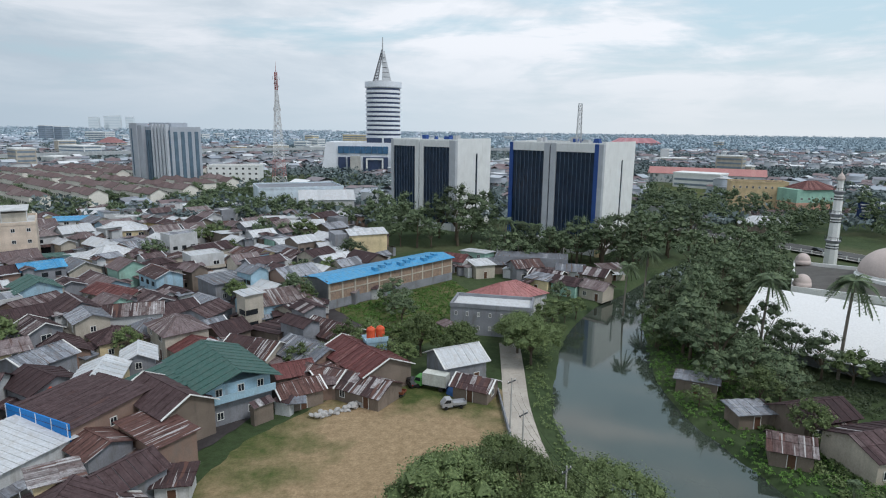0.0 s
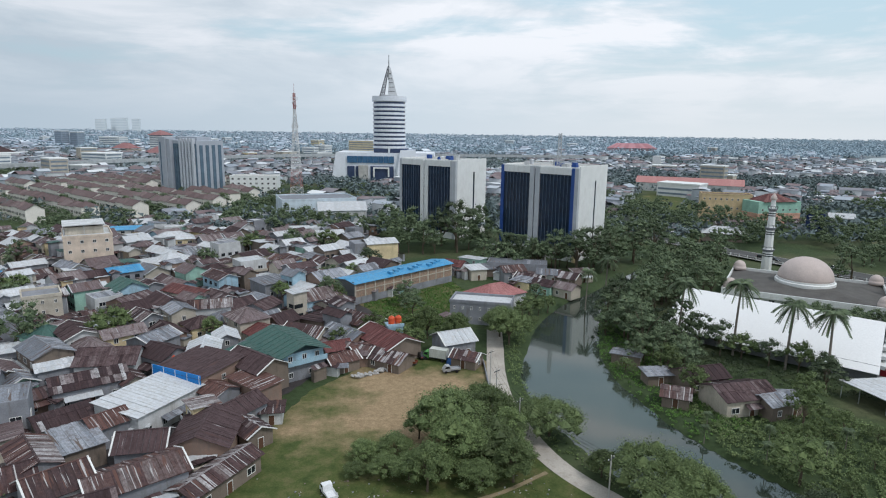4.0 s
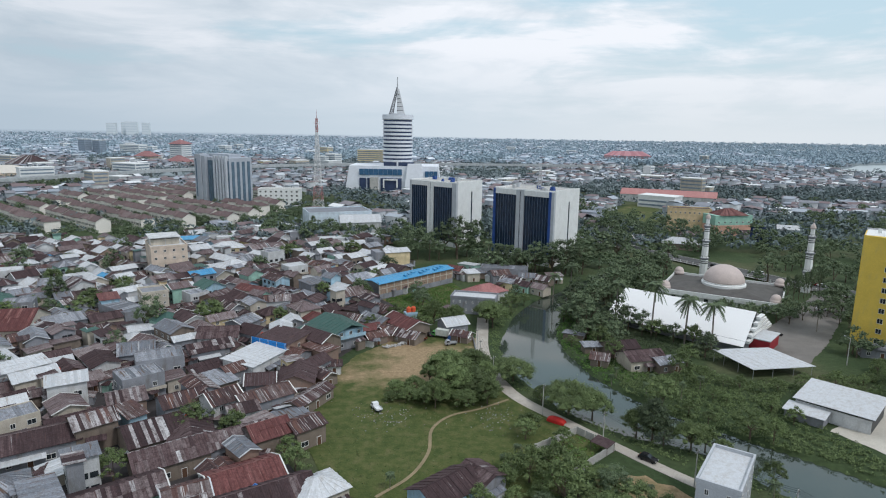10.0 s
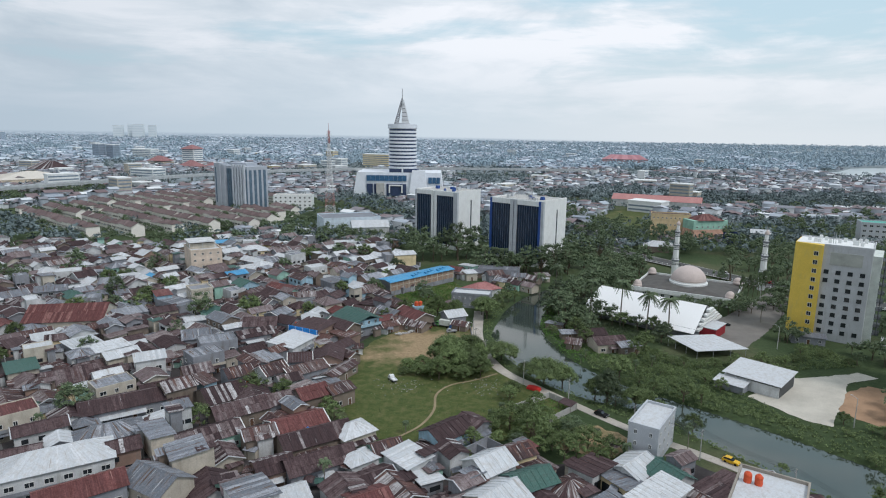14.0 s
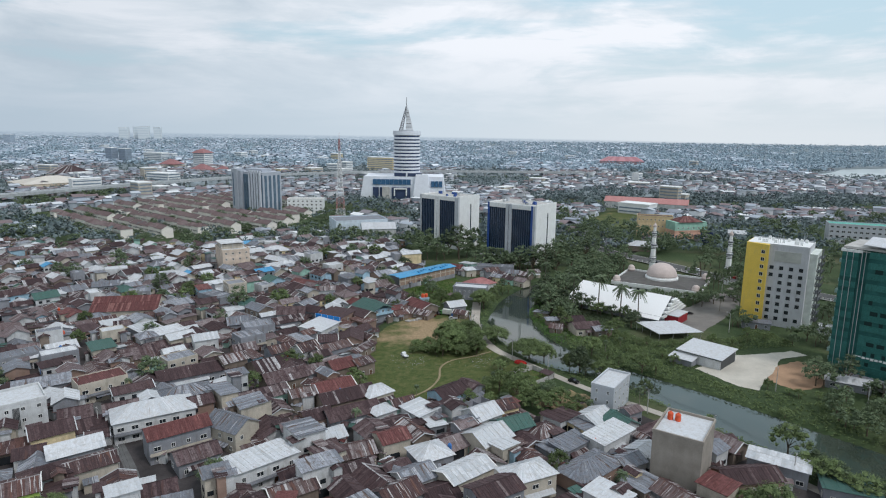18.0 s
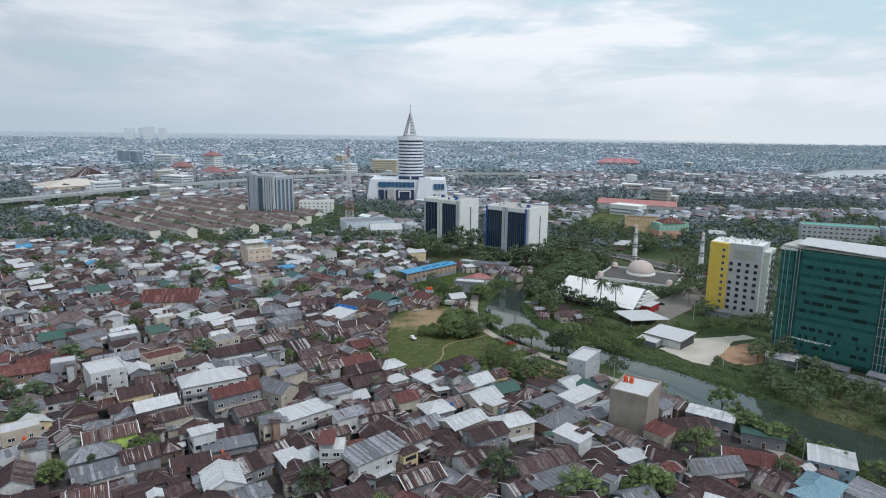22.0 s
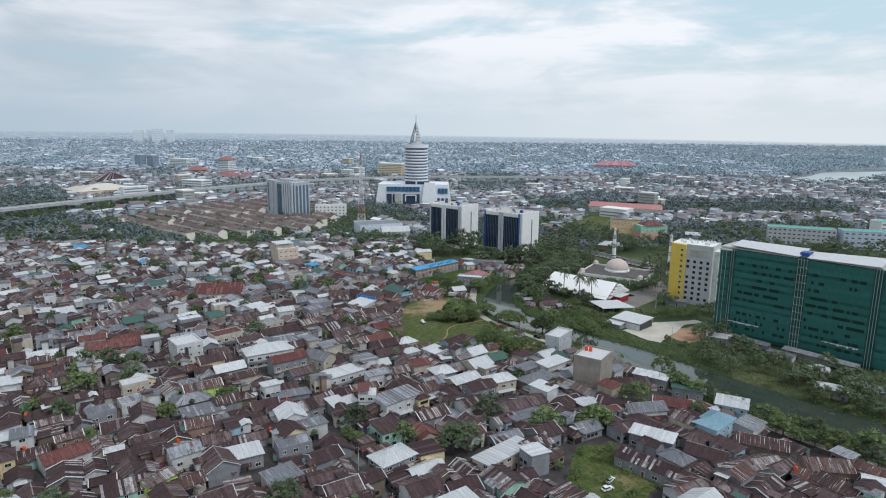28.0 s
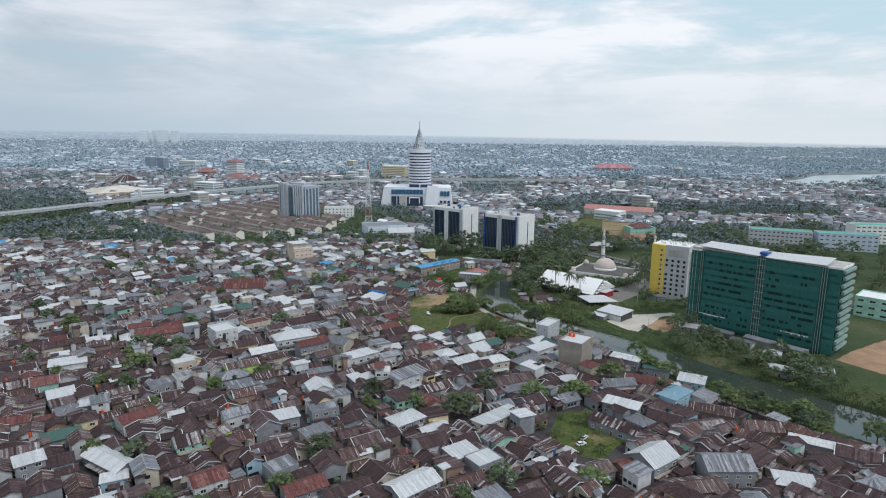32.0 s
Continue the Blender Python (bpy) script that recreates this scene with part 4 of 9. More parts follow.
part("portal_frame", Mesh().box(-15.5, 1.5, -20.5, -19, 13.5, 15).box(-15.5, -14, -20.5, -19, 5, 13.5).box(0, 1.5, -20.5, -19, 5, 13.5), panel_white, pod)
part("podium_tower_base", Mesh().box(-15, 20, -16.8, 10, 30, 34.6), tower_glass, pod)
part("tower_column", Mesh().box(0, 2, -17.4, -16.8, 30, 34.6), tower_white, pod)
part("podium_pylon", Mesh().add([(9, -24, 0), (32, -24, 0), (32, -16, 0), (9, -16, 0), (13, -20, 33), (29, -20, 33), (29, -16, 33), (13, -16, 33)], [(0, 1, 5, 4), (1, 2, 6, 5), (2, 3, 7, 6), (3, 0, 4, 7), (4, 5, 6, 7)]), tower_white, pod, "white sloping pylon wall")
for k in range(3):
    part("podium_window", Mesh().box(33 + k * 5, 37.4 + k * 5, -18.7, -17.2, 17, 24.5), blue_glass, pod)
    part("podium_window", Mesh().box(32.5 + k * 6, 36 + k * 6, -18.7, -17.4, 6, 10), tower_glass, pod)
take(-55, 640, 62)


def facade_block(name, label, category, x, y, rot, w, d, h, mat, floors, bays, roof_mat, win=(1.4, 1.4), sides=("front", "right"), group=""):
    """A plain block with rows of single windows."""
    e = thing(name, label, category, group, frame_at(x, y, rot))
    part("wall", Mesh().box(0, w, 0, d, 0, h), mat, e)
    part("parapet", Mesh().box(-0.15, w + 0.15, -0.15, 0.25, h, h + 0.9).box(-0.15, w + 0.15, d - 0.25, d + 0.15, h, h + 0.9).box(-0.15, 0.25, 0.25, d - 0.25, h, h + 0.9).box(w - 0.25, w + 0.15, 0.25, d - 0.25, h, h + 0.9), mat, e)
    part("roof", Mesh().box(0.25, w - 0.25, 0.25, d - 0.25, h, h + 0.2), roof_mat, e)
    data = window_data(*win)
    fh = h / floors
    for f in range(floors):
        for s in sides:
            run = w if s in ("front", "back") else d
            n = bays if s == "front" else max(1, int(bays * run / w))
            for k in range(n):
                u = (k + 0.5) * run / n
                z = (f + 0.55) * fh
                m = pose(u, -0.01, z) if s == "front" else pose(w + 0.01, u, z, 0, 0, 90) if s == "right" else pose(-0.01, u, z, 0, 0, -90)
                part("window", data, None, e, "", m)
    take(x + w / 2 * math.cos(radians(rot)) - d / 2 * math.sin(radians(rot)), y + w / 2 * math.sin(radians(rot)) + d / 2 * math.cos(radians(rot)), 0.6 * max(w, d))
    return e


# yellow and grey hotel block
hotel_yellow = plain("bright_yellow_paint", (0.74, 0.53, 0.10), 0.65, vary=0.06, stain=(0.60, 0.46, 0.14))
hotel_grey = plain("light_grey_paint", (0.52, 0.53, 0.55), 0.7, vary=0.07, stain=(0.36, 0.36, 0.36))
hotel = thing("hotel_block", "ten-storey grey and bright yellow hotel block", "hotel", "", frame_at(143.2, 104.2, -36))
part("wall", Mesh().box(10.5, 27, 0, 20, 0, 38.5), hotel_grey, hotel)
part("side_wing", Mesh().box(27, 30, 4, 22, 0, 36), plain("pale_side_paint", (0.62, 0.66, 0.62), 0.7), hotel)
part("yellow_wing", Mesh().add([(0, 2.5, 0), (10.5, -1.2, 0), (10.5, 18, 0), (0, 18, 0), (0, 2.5, 39), (10.5, -1.2, 39), (10.5, 18, 39), (0, 18, 39)], [(0, 1, 5, 4), (1, 2, 6, 5), (2, 3, 7, 6), (3, 0, 4, 7), (4, 5, 6, 7)]), hotel_yellow, hotel, "bright yellow wing")
part("roof", Mesh().box(0.4, 26.6, 3, 19.6, 38.5, 39.1), panel_white, hotel)
part("parapet", Mesh().box(10.5, 27, -0.1, 0.2, 38.5, 39.6).box(26.8, 27.1, 0.2, 20, 38.5, 39.6).box(0, 27, 19.8, 20.1, 38.5, 39.6), hotel_grey, hotel)
part("sign_panel", Mesh().box(13, 24, -0.25, 0.0, 31.5, 36.5), plain("faded_sign_board", (0.40, 0.41, 0.38), 0.7), hotel, "blank faded sign board")
hw, hy = Mesh().box(-0.85, 0.85, -0.06, 0.03, -0.8, 0.8).box(-0.95, 0.95, -0.14, -0.06, -0.9, -0.78).data("window", glass_dark), window_data(1.8, 1.8)
for f in range(8):
    for k in range(4):
        if (f * 4 + k) % 13 != 7:
            part("window", hw, None, hotel, "", pose(12.2 + k * 4.1, -0.02, 4 + f * 3.5))
    for k in range(4):
        part("window", hw, None, hotel, "", pose(30.02 if f < 8 else 27, 6.5 + k * 4.2, 4 + f * 3.5, 0, 0, 90))
for f in range(10):
    part("window", hy, None, hotel, "yellow-framed window", pose(8.0, -0.36, 3 + f * 3.6, 0, 0, -19.4))
rr = random.Random(4)
for k in range(14):
    u, v = rr.uniform(2, 25), rr.uniform(5, 18)
    part("roof_unit", Mesh().box(u, u + 1.2, v, v + 1.0, 39.1, 40.6).box(u + 0.2, u + 1.0, v + 0.1, v + 0.9, 40.6, 40.75), panel_white, hotel)
for k in range(5):
    u, v = rr.uniform(2, 25), rr.uniform(5, 18)
    part("antenna", Mesh().tube((u, v, 39), (u, v, 44), 0.1, 0.05), steel_grey, hotel)
stair = Mesh()
for f in range(10):
    z = 3 + f * 3.4
    stair.box(30, 32.2, 9, 17, z, z + 0.15).box(32.1, 32.2, 9, 17, z + 0.15, z + 1.1)
    stair.tube((31.2, 9.5, z), (31.2, 16.5, z + 3.4), 0.25, 0.25, 4)
part("fire_stair", stair, dark_metal, hotel, "dark steel outside stair")
take(163, 102, 20)

# building under green safety net
net = islands("green_safety_net", [(0.0, (0.030, 0.130, 0.118)), (0.5, (0.037, 0.150, 0.136)), (1.0, (0.046, 0.172, 0.156))], 0.75, 0.0, (0.028, 0.115, 0.104), spread=0.7)
# darker greens: shade of set-back net and open floors put into the colour
net_dim = plain("shaded_net", (0.024, 0.100, 0.092), 0.8, vary=0.3, big=0.2)
deep = plain("shaded_open_floor", (0.022, 0.062, 0.05), 0.8)
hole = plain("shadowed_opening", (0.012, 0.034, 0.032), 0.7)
pale_slab = plain("pale_green_slab", (0.26, 0.37, 0.34), 0.8, stain=(0.16, 0.25, 0.22))
site = thing("netted_building", "long twelve-storey building wrapped in green safety net", "building", "", frame_at(148, 38, -46))
L, D, H = 82.0, 22.0, 50.0
part("frame", Mesh().box(0.6, L - 0.6, 0.6, D - 0.6, 0, H - 1), deep, site, "raw concrete frame behind the net, coloured dark green for shade")
nf = 12
fh = (H - 3.0) / nf
rs = random.Random(11)
# near-black slabs on the net stand for the shade inside openings
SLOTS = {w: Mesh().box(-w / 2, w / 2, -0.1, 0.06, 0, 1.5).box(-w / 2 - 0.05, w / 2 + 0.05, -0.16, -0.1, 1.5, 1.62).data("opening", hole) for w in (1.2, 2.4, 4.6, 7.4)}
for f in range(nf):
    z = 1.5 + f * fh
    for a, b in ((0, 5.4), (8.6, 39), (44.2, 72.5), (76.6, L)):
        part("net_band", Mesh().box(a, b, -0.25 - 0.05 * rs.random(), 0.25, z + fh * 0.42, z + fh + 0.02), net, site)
        part("net_strip", Mesh().box(a, b, -0.04 - 0.12 * rs.random(), 0.25, z, z + fh * 0.42), net if rs.random() < 0.45 else net_dim, site, "net strip between floors, many in the shade-darkened green")
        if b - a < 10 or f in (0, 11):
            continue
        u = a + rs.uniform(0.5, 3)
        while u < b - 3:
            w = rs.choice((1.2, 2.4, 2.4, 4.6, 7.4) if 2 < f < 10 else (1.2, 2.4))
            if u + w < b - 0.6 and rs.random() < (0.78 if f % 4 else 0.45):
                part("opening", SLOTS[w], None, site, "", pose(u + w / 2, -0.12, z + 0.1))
            u += w + rs.choice((0.9, 1.4, 2.2, 4.0))
    part("floor_edge", Mesh().box(0, L, 0.26, 0.7, z + fh - 0.25, z + fh), concrete, site)
    part("side_net_panel", Mesh().box(L - 0.2, L + 0.15, 0.8, D - 0.8, z + fh * 0.1, z + fh * 0.5), net_dim, site)
    part("side_net_panel", Mesh().box(-0.3, 0.1, 0.8, D - 0.8, z + fh * 0.06, z + fh * 0.94), net, site)
    part("balcony_slab", Mesh().box(L + 0.15, L + 1.6, 1.2 if f % 2 else 3.0, D - 1, z + fh * 0.55, z + fh * 0.98), pale_slab, site, "pale green balcony edge")
    if rs.random() < 0.8:
        part("balcony_slab", Mesh().box(-1.3, -0.3, rs.uniform(1, 4), D - rs.uniform(3, 9), z + fh * 0.6, z + fh * 0.95), pale_slab, site)
part("recess_net", Mesh().box(39, 44.2, 0.3, 0.6, 1.5, H), net_dim, site, "net in the recess, shade put into its darker green")
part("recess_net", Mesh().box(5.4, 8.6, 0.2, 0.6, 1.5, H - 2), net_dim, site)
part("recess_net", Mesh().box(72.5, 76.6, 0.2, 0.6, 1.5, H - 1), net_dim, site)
for u in (1.6, 3.6, 6.4, 7.6, 39.6, 41.0, 42.3, 43.6, 73.2, 74.4, 75.6):
    part("scaffold_pole", Mesh().tube((u, -0.6, 0), (u, -0.6, H - 1), 0.11, 0.11, 6), steel_grey, site)
for a, b, za, zb in ((6.5, 40, 1.2, 0.2), (43.5, 75, 0.0, 0.5)):
    roof = Mesh()
    roof.panel((a, -1.2, H + za), (b, -1.2, H + zb), (b, D * 0.66, H + zb + 2.0), (a, D * 0.5, H + za + 1.6), 0.25)
    part("roof_sheet", roof, ROOF["white"], site, "pale sloping roof sheet")
part("roof_deck", Mesh().box(0, L, 0.3, D, H - 1, H - 0.2), concrete, site)
part("lift_head", Mesh().box(39.2, 43.4, 2, 8, H, H + 2.0), panel_blue, site)
part("corner_frame", Mesh().box(75.5, L + 0.6, -0.4, 0.2, H - 1.0, H + 0.1).box(L, L + 0.6, 0.2, D * 0.8, H - 1.0, H + 0.1).box(75.5, L, D * 0.8 - 0.6, D * 0.8, H - 1.0, H + 0.1), panel_white, site)
part("corner_frame", Mesh().box(-0.6, 6.4, -0.4, 0.2, H - 2.2, H - 1.2).box(-0.6, 0, 0.2, D * 0.7, H - 2.2, H - 1.2), panel_white, site)
for k in range(24):
    u = 8 + k * 1.35 + (0 if k < 12 else 30)
    part("debris_catcher", Mesh().box(u, u + 1.0, -0.6, -0.2, 8.6 + rs.uniform(-0.4, 0.4), 9.1), panel_white, site)
take(176, 8, 20), take(160, 24, 14), take(195, -8, 16), take(212, -6, 14)
for u, w, lo in ((8, 26, 3.4), (40, 34, 3.8)):
    e = thing("site_canopy", "long low grey corrugated canopy beside the netted building", "canopy", "site canopies", frame_at(148, 38, -46) @ pose(u, -9.5, 0, 0, 0, -3))
    top = Mesh()
    sheets(top, (0, -2.2, lo), (w, -2.2, lo), (w, 2.2, lo + 0.8), (0, 2.2, lo + 0.8), 1.2, 1, rs)
    part("roof", top, ROOF["zinc"], e)
    part("back_wall", Mesh().box(0.2, w - 0.2, 1.9, 2.05, 0, lo + 0.5), WALL["white"], e)
    for k in range(6):
        part("post", Mesh().tube((0.4 + k * (w - 0.8) / 5, -2.0, 0), (0.4 + k * (w - 0.8) / 5, -2.0, lo), 0.09, 0.09), steel_grey, e)

# long brick building with a blue roof
shop = thing("brick_building", "long raw brick building with a sky-blue metal roof", "building", "", frame_at(-28.5, 151.5, 46.5) @ Matrix.Diagonal((1, 1, 0.8, 1)))
W = 46.0
part("wall", Mesh().box(0, W, 0, 10, 0, 8.6), WALL["brick"], shop)
part("plinth", Mesh().box(-0.15, W + 0.15, -0.15, 0, 0, 2.9), WALL["grey"], shop)
part("end_wall", Mesh().box(-0.2, 0, 0, 10, 0, 9.3), plain("dark_end_render", (0.16, 0.165, 0.17), 0.9), shop, "dark grey end wall")
for k in range(12):
    part("pillar", Mesh().box(k * (W - 0.5) / 11, k * (W - 0.5) / 11 + 0.5, -0.22, 0, 2.9, 8.6), WALL["cream"], shop)
part("beam", Mesh().box(0, W, -0.24, 0, 5.6, 5.95), WALL["cream"], shop)
bays = islands("patchy_brickwork", [(0, (0.24, 0.15, 0.11)), (0.5, (0.33, 0.23, 0.17)), (1, (0.42, 0.33, 0.26))], 0.9, 0, (0.25, 0.2, 0.17))
for k in range(11):
    for z0, z1 in ((2.9, 5.6), (5.95, 8.6)):
        u = k * (W - 0.5) / 11 + 0.5
        part("brick_panel", Mesh().box(u, u + (W - 0.5) / 11 - 0.5, -0.08, 0, z0, z1), bays, shop)
sheet_roof(shop, "roof", [((-0.6, -0.9, 8.7), (W + 0.6, -0.9, 8.7), (W + 0.6, 4.2, 9.9), (-0.6, 4.2, 9.9)), ((W + 0.6, 10.6, 8.7), (-0.6, 10.6, 8.7), (-0.6, 4.2, 9.9), (W + 0.6, 4.2, 9.9))], 1.0, ROOF["blue"])
for k in range(9):
    part("roof_vent", Mesh().box(16 + k * 3.1, 17.6 + k * 3.1, 0.6 + k % 3, 2.2 + k % 3, 9.2, 10.4), ROOF["blue"], shop)
for k in range(8):
    take(-28.5 + 0.688 * (3 + 6 * k) - 3.6, 151.5 + 0.725 * (3 + 6 * k) + 3.4, 7)

# four-storey beige house
tall_house = facade_block("tall_house", "pinkish cream four-storey house with a roof terrace", "house", -141.5, 183.5, 32, 16.5, 22, 14.4, plain("pinkish_cream_paint", (0.60, 0.50, 0.41), 0.8, stain=(0.42, 0.34, 0.28)), 4, 4, WALL["white"], (1.2, 1.2), ("front",))
part("penthouse", Mesh().box(1, 14, 7, 20, 14.6, 17.4), WALL["cream"], tall_house)
part("terrace_roof", Mesh().box(0.2, 14.6, 5.5, 21.4, 18.2, 18.5), WALL["white"], tall_house)
for u, v in ((0.5, 5.8), (14.2, 5.8), (0.5, 12), (7.4, 5.8)):
    part("terrace_post", Mesh().box(u - 0.12, u + 0.12, v - 0.12, v + 0.12, 14.6, 18.2), WALL["white"], tall_house)
facade_block("corner_flats", "slim cream three-storey house with small windows", "house", -116, 122, 36, 9.5, 10, 8.6, WALL["cream"], 3, 3, WALL["grey"], (0.8, 1.0), ("front", "left"))
white_house = facade_block("white_house", "white three-storey house with a flat roof", "house", -128.5, -29, 42, 12, 13, 10.5, WALL["white"], 3, 3, ROOF["white"], (1.1, 1.2), ("front", "left"))
for k in range(6):
    part("louvre", Mesh().box(3.4 + k * 0.3, 3.55 + k * 0.3, -0.3, 0, 3.0, 9.5), dark_metal, white_house)
facade_block("tan_block", "windowless tan cement block with an orange water tank", "building", 53.6, -43.6, -33, 12.3, 15.2, 14.8, plain("tan_cement_render", (0.30, 0.27, 0.235), 0.9, stain=(0.24, 0.21, 0.18)), 1, 1, ROOF["white"], (0.8, 0.8), ("left",))
facade_block("grey_block", "light grey three-storey block with a white roof", "building", 47.3, -1.5, -34, 7.6, 15.6, 9.4, panel_grey, 3, 2, ROOF["white"], (0.8, 1.2), ("front", "right"))


def water_tank(x, y, z, mat, label, r=0.75):
    e = thing("water_tank", label, "water tank", "roof water tanks", pose(x, y, z))
    part("tank", Mesh().rings([(r * 0.96, 0.0), (r, 0.1), (r, 1.0), (r * 0.96, 1.1), (r, 1.2), (r, 1.7), (r * 0.75, 2.0), (r * 0.3, 2.15)], 14), mat, e, smooth=False)
    part("lid", Mesh().rings([(r * 0.34, 2.12), (r * 0.34, 2.25), (r * 0.2, 2.3)], 10), mat, e)


water_tank(60.5, -36.5, 15.0, tank_orange, "orange plastic water tank on a roof")
water_tank(62.2, -37.5, 15.0, tank_orange, "orange plastic water tank on a roof")
pale_yellow_house = thing("yellow_house", "pale yellow box house with white metal roof", "house", "", frame_at(-31, 208, 24))
part("wall", Mesh().box(0, 13, 0, 11, 0, 9.2), WALL["yellow"], pale_yellow_house)
part("annexe", Mesh().box(-5, -0.05, 2, 11, 0, 9.5), WALL["grey"], pale_yellow_house, "bare grey cement annexe")
top = Mesh()
sheets(top, (-0.5, -0.5, 9.2), (13.5, -0.5, 9.2), (13.5, 5.5, 10.6), (-0.5, 5.5, 10.6), 1, 2, random.Random(1))
sheets(top, (13.5, 11.5, 9.2), (-0.5, 11.5, 9.2), (-0.5, 5.5, 10.6), (13.5, 5.5, 10.6), 1, 2, random.Random(2))
part("roof", top, ROOF["white"], pale_yellow_house)
take(-26, 214, 9)

# left distance: grey ribbed tower block and its neighbours
ribbed = thing("ribbed_block", "pale grey ribbed office block", "office building", "", frame_at(-243, 490, -32))
rib_grey = plain("pale_grey_rib", (0.40, 0.43, 0.48), 0.6, vary=0.06)
rib_light = plain("light_grey_rib", (0.54, 0.57, 0.62), 0.6, vary=0.06)
# strip glass lifted to blue-grey, distance haze put into its colour
blue_strip = plain("hazed_blue_strip_glass", (0.10, 0.155, 0.21), 0.25)
part("body", Mesh().box(0, 50, 0, 26, 0, 43.5), rib_grey, ribbed)
part("stair_tower", Mesh().box(5, 14, -4, 6, 0, 46), rib_grey, ribbed)
part("stair_tower", Mesh().box(14.6, 19, -3, 6, 0, 44.5), rib_grey, ribbed)
for u0, u1, z0, z1 in ((0.8, 4.4, 2, 40), (7, 8.4, 6, 42), (20, 22.6, 2, 41), (23.2, 25.8, 2, 41), (26.4, 29, 2, 41)):
    part("glass_strip", Mesh().box(u0, u1, -4.2 if u0 == 7 else -0.4, 0.1, z0, z1), blue_strip, ribbed)
for k in range(5):
    part("rib", Mesh().box(30 + k * 4.0, 32.2 + k * 4.0, -2.4, 0.2, 0, 45.5), rib_light, ribbed)
    part("glass_strip", Mesh().box(32.4 + k * 4.0, 33.8 + k * 4.0, -0.6, 0.1, 2, 41), blue_strip, ribbed)
for k in range(4):
    part("glass_strip", Mesh().box(49.8, 50.4, 2.5 + k * 6, 5.5 + k * 6, 2, 40), blue_strip, ribbed)
part("roof_house", Mesh().box(12, 40, 8, 22, 43.5, 46.5), rib_grey, ribbed)
take(-205, 480, 42)
facade_block("white_office", "white four-storey office with square windows", "building", -176, 466, 5, 38, 16, 15, panel_white, 4, 8, concrete, (1.8, 1.6), ("front",))
facade_block("grey_warehouse", "large pale blue-grey warehouse", "warehouse", -98, 330, 22, 46, 30, 12, plain("pale_blue_render", (0.56, 0.64, 0.70), 0.8), 1, 6, ROOF["zinc"], (1.2, 1.0), ("front",))
wshed = thing("white_warehouse", "white warehouse with a pitched zinc roof", "warehouse", "", frame_at(-62, 330, 14))
ws, wr = house_shape(28, 18, 8, "g", random.Random(5), 2.0, 1)
part("wall", ws, WALL["white"], wshed), part("roof", wr, ROOF["white"], wshed)
take(-60, 332, 15)

# schools beyond the river road
sch = facade_block("school", "peach and yellow three-storey school", "school", 166, 356, -14, 30, 12, 17, plain("peach_yellow_paint", (0.60, 0.46, 0.28), 0.7), 3, 9, ROOF["brown"], (1.1, 1.3), ("front", "right"))
part("hall_wing", Mesh().box(30.1, 40, 1, 9, 0, 7), plain("peach_paint", (0.62, 0.36, 0.24), 0.7), sch)
sch2 = facade_block("school", "mint green and peach school with a red roof", "school", 192, 334, 12, 30, 15, 7, plain("salmon_paint", (0.60, 0.36, 0.27), 0.7), 1, 8, ROOF["red"], (1.4, 1.2), ("front", "right"))
part("upper_floor", Mesh().box(0, 30, 0, 15, 7.95, 15), plain("mint_paint", (0.30, 0.50, 0.41), 0.7), sch2)
small_window = window_data(1.4, 1.2)
for k in range(6):
    part("window", small_window, None, sch2, "", pose(3 + k * 4.8, -0.02, 10))
ws, wr = house_shape(22, 16, 13, "h", random.Random(6), 2.0, 1)
part("hip_roof", wr, ROOF["red"], sch2, "", pose(15, 7.5, 2))
far_red = thing("long_hall", "long hall with a pale red roof", "hall", "", frame_at(382, 1430, -13))
ws, wr = house_shape(110, 40, 16, "h", random.Random(6), 6.0, 1)
part("wall", ws, plain("dull_red_render", (0.34, 0.24, 0.25), 0.8), far_red, "", pose(55, 20, 0)), part("roof", wr, islands("faded_rose_sheet", [(0, (0.36, 0.17, 0.19)), (1, (0.46, 0.24, 0.26))], grain=0.3), far_red, "", pose(55, 20, 0))
pink_hall = thing("long_hall", "long low hall with a faded pink roof", "hall", "", frame_at(185, 560, -24))
ws, wr = house_shape(95, 26, 8, "g", random.Random(8), 3.0, 1)
part("wall", ws, WALL["white"], pink_hall, "", pose(48, 13, 0))
part("roof", wr, islands("faded_pink_sheet", [(0, (0.42, 0.2, 0.19)), (1, (0.5, 0.27, 0.25))]), pink_hall, "", pose(48, 13, 0))
take(230, 550, 50)

# university halls far to the right
teal = plain("teal_green_paint", (0.11, 0.36, 0.30), 0.7)
facade_block("faculty_hall", "long white and teal faculty hall", "hall", 320, 330, -22, 60, 18, 16, panel_grey, 4, 14, teal, (2.4, 1.6), ("front",))
facade_block("faculty_hall", "long white faculty hall with blue panels", "hall", 378, 300, -14, 55, 18, 17, plain("pale_blue_panel", (0.45, 0.53, 0.62), 0.7), 4, 10, teal, (3.0, 1.4), ("front",))
facade_block("faculty_hall", "white banded faculty hall with a teal roof", "hall", 440, 340, -6, 90, 22, 20, panel_white, 5, 16, teal, (3.6, 1.4), ("front",))
facade_block("faculty_hall", "low teal and white faculty hall", "hall", 268, 62, -44, 60, 22, 13, plain("mint_panel", (0.36, 0.60, 0.50), 0.7), 3, 9, panel_white, (3.4, 1.5), ("front", "left"))

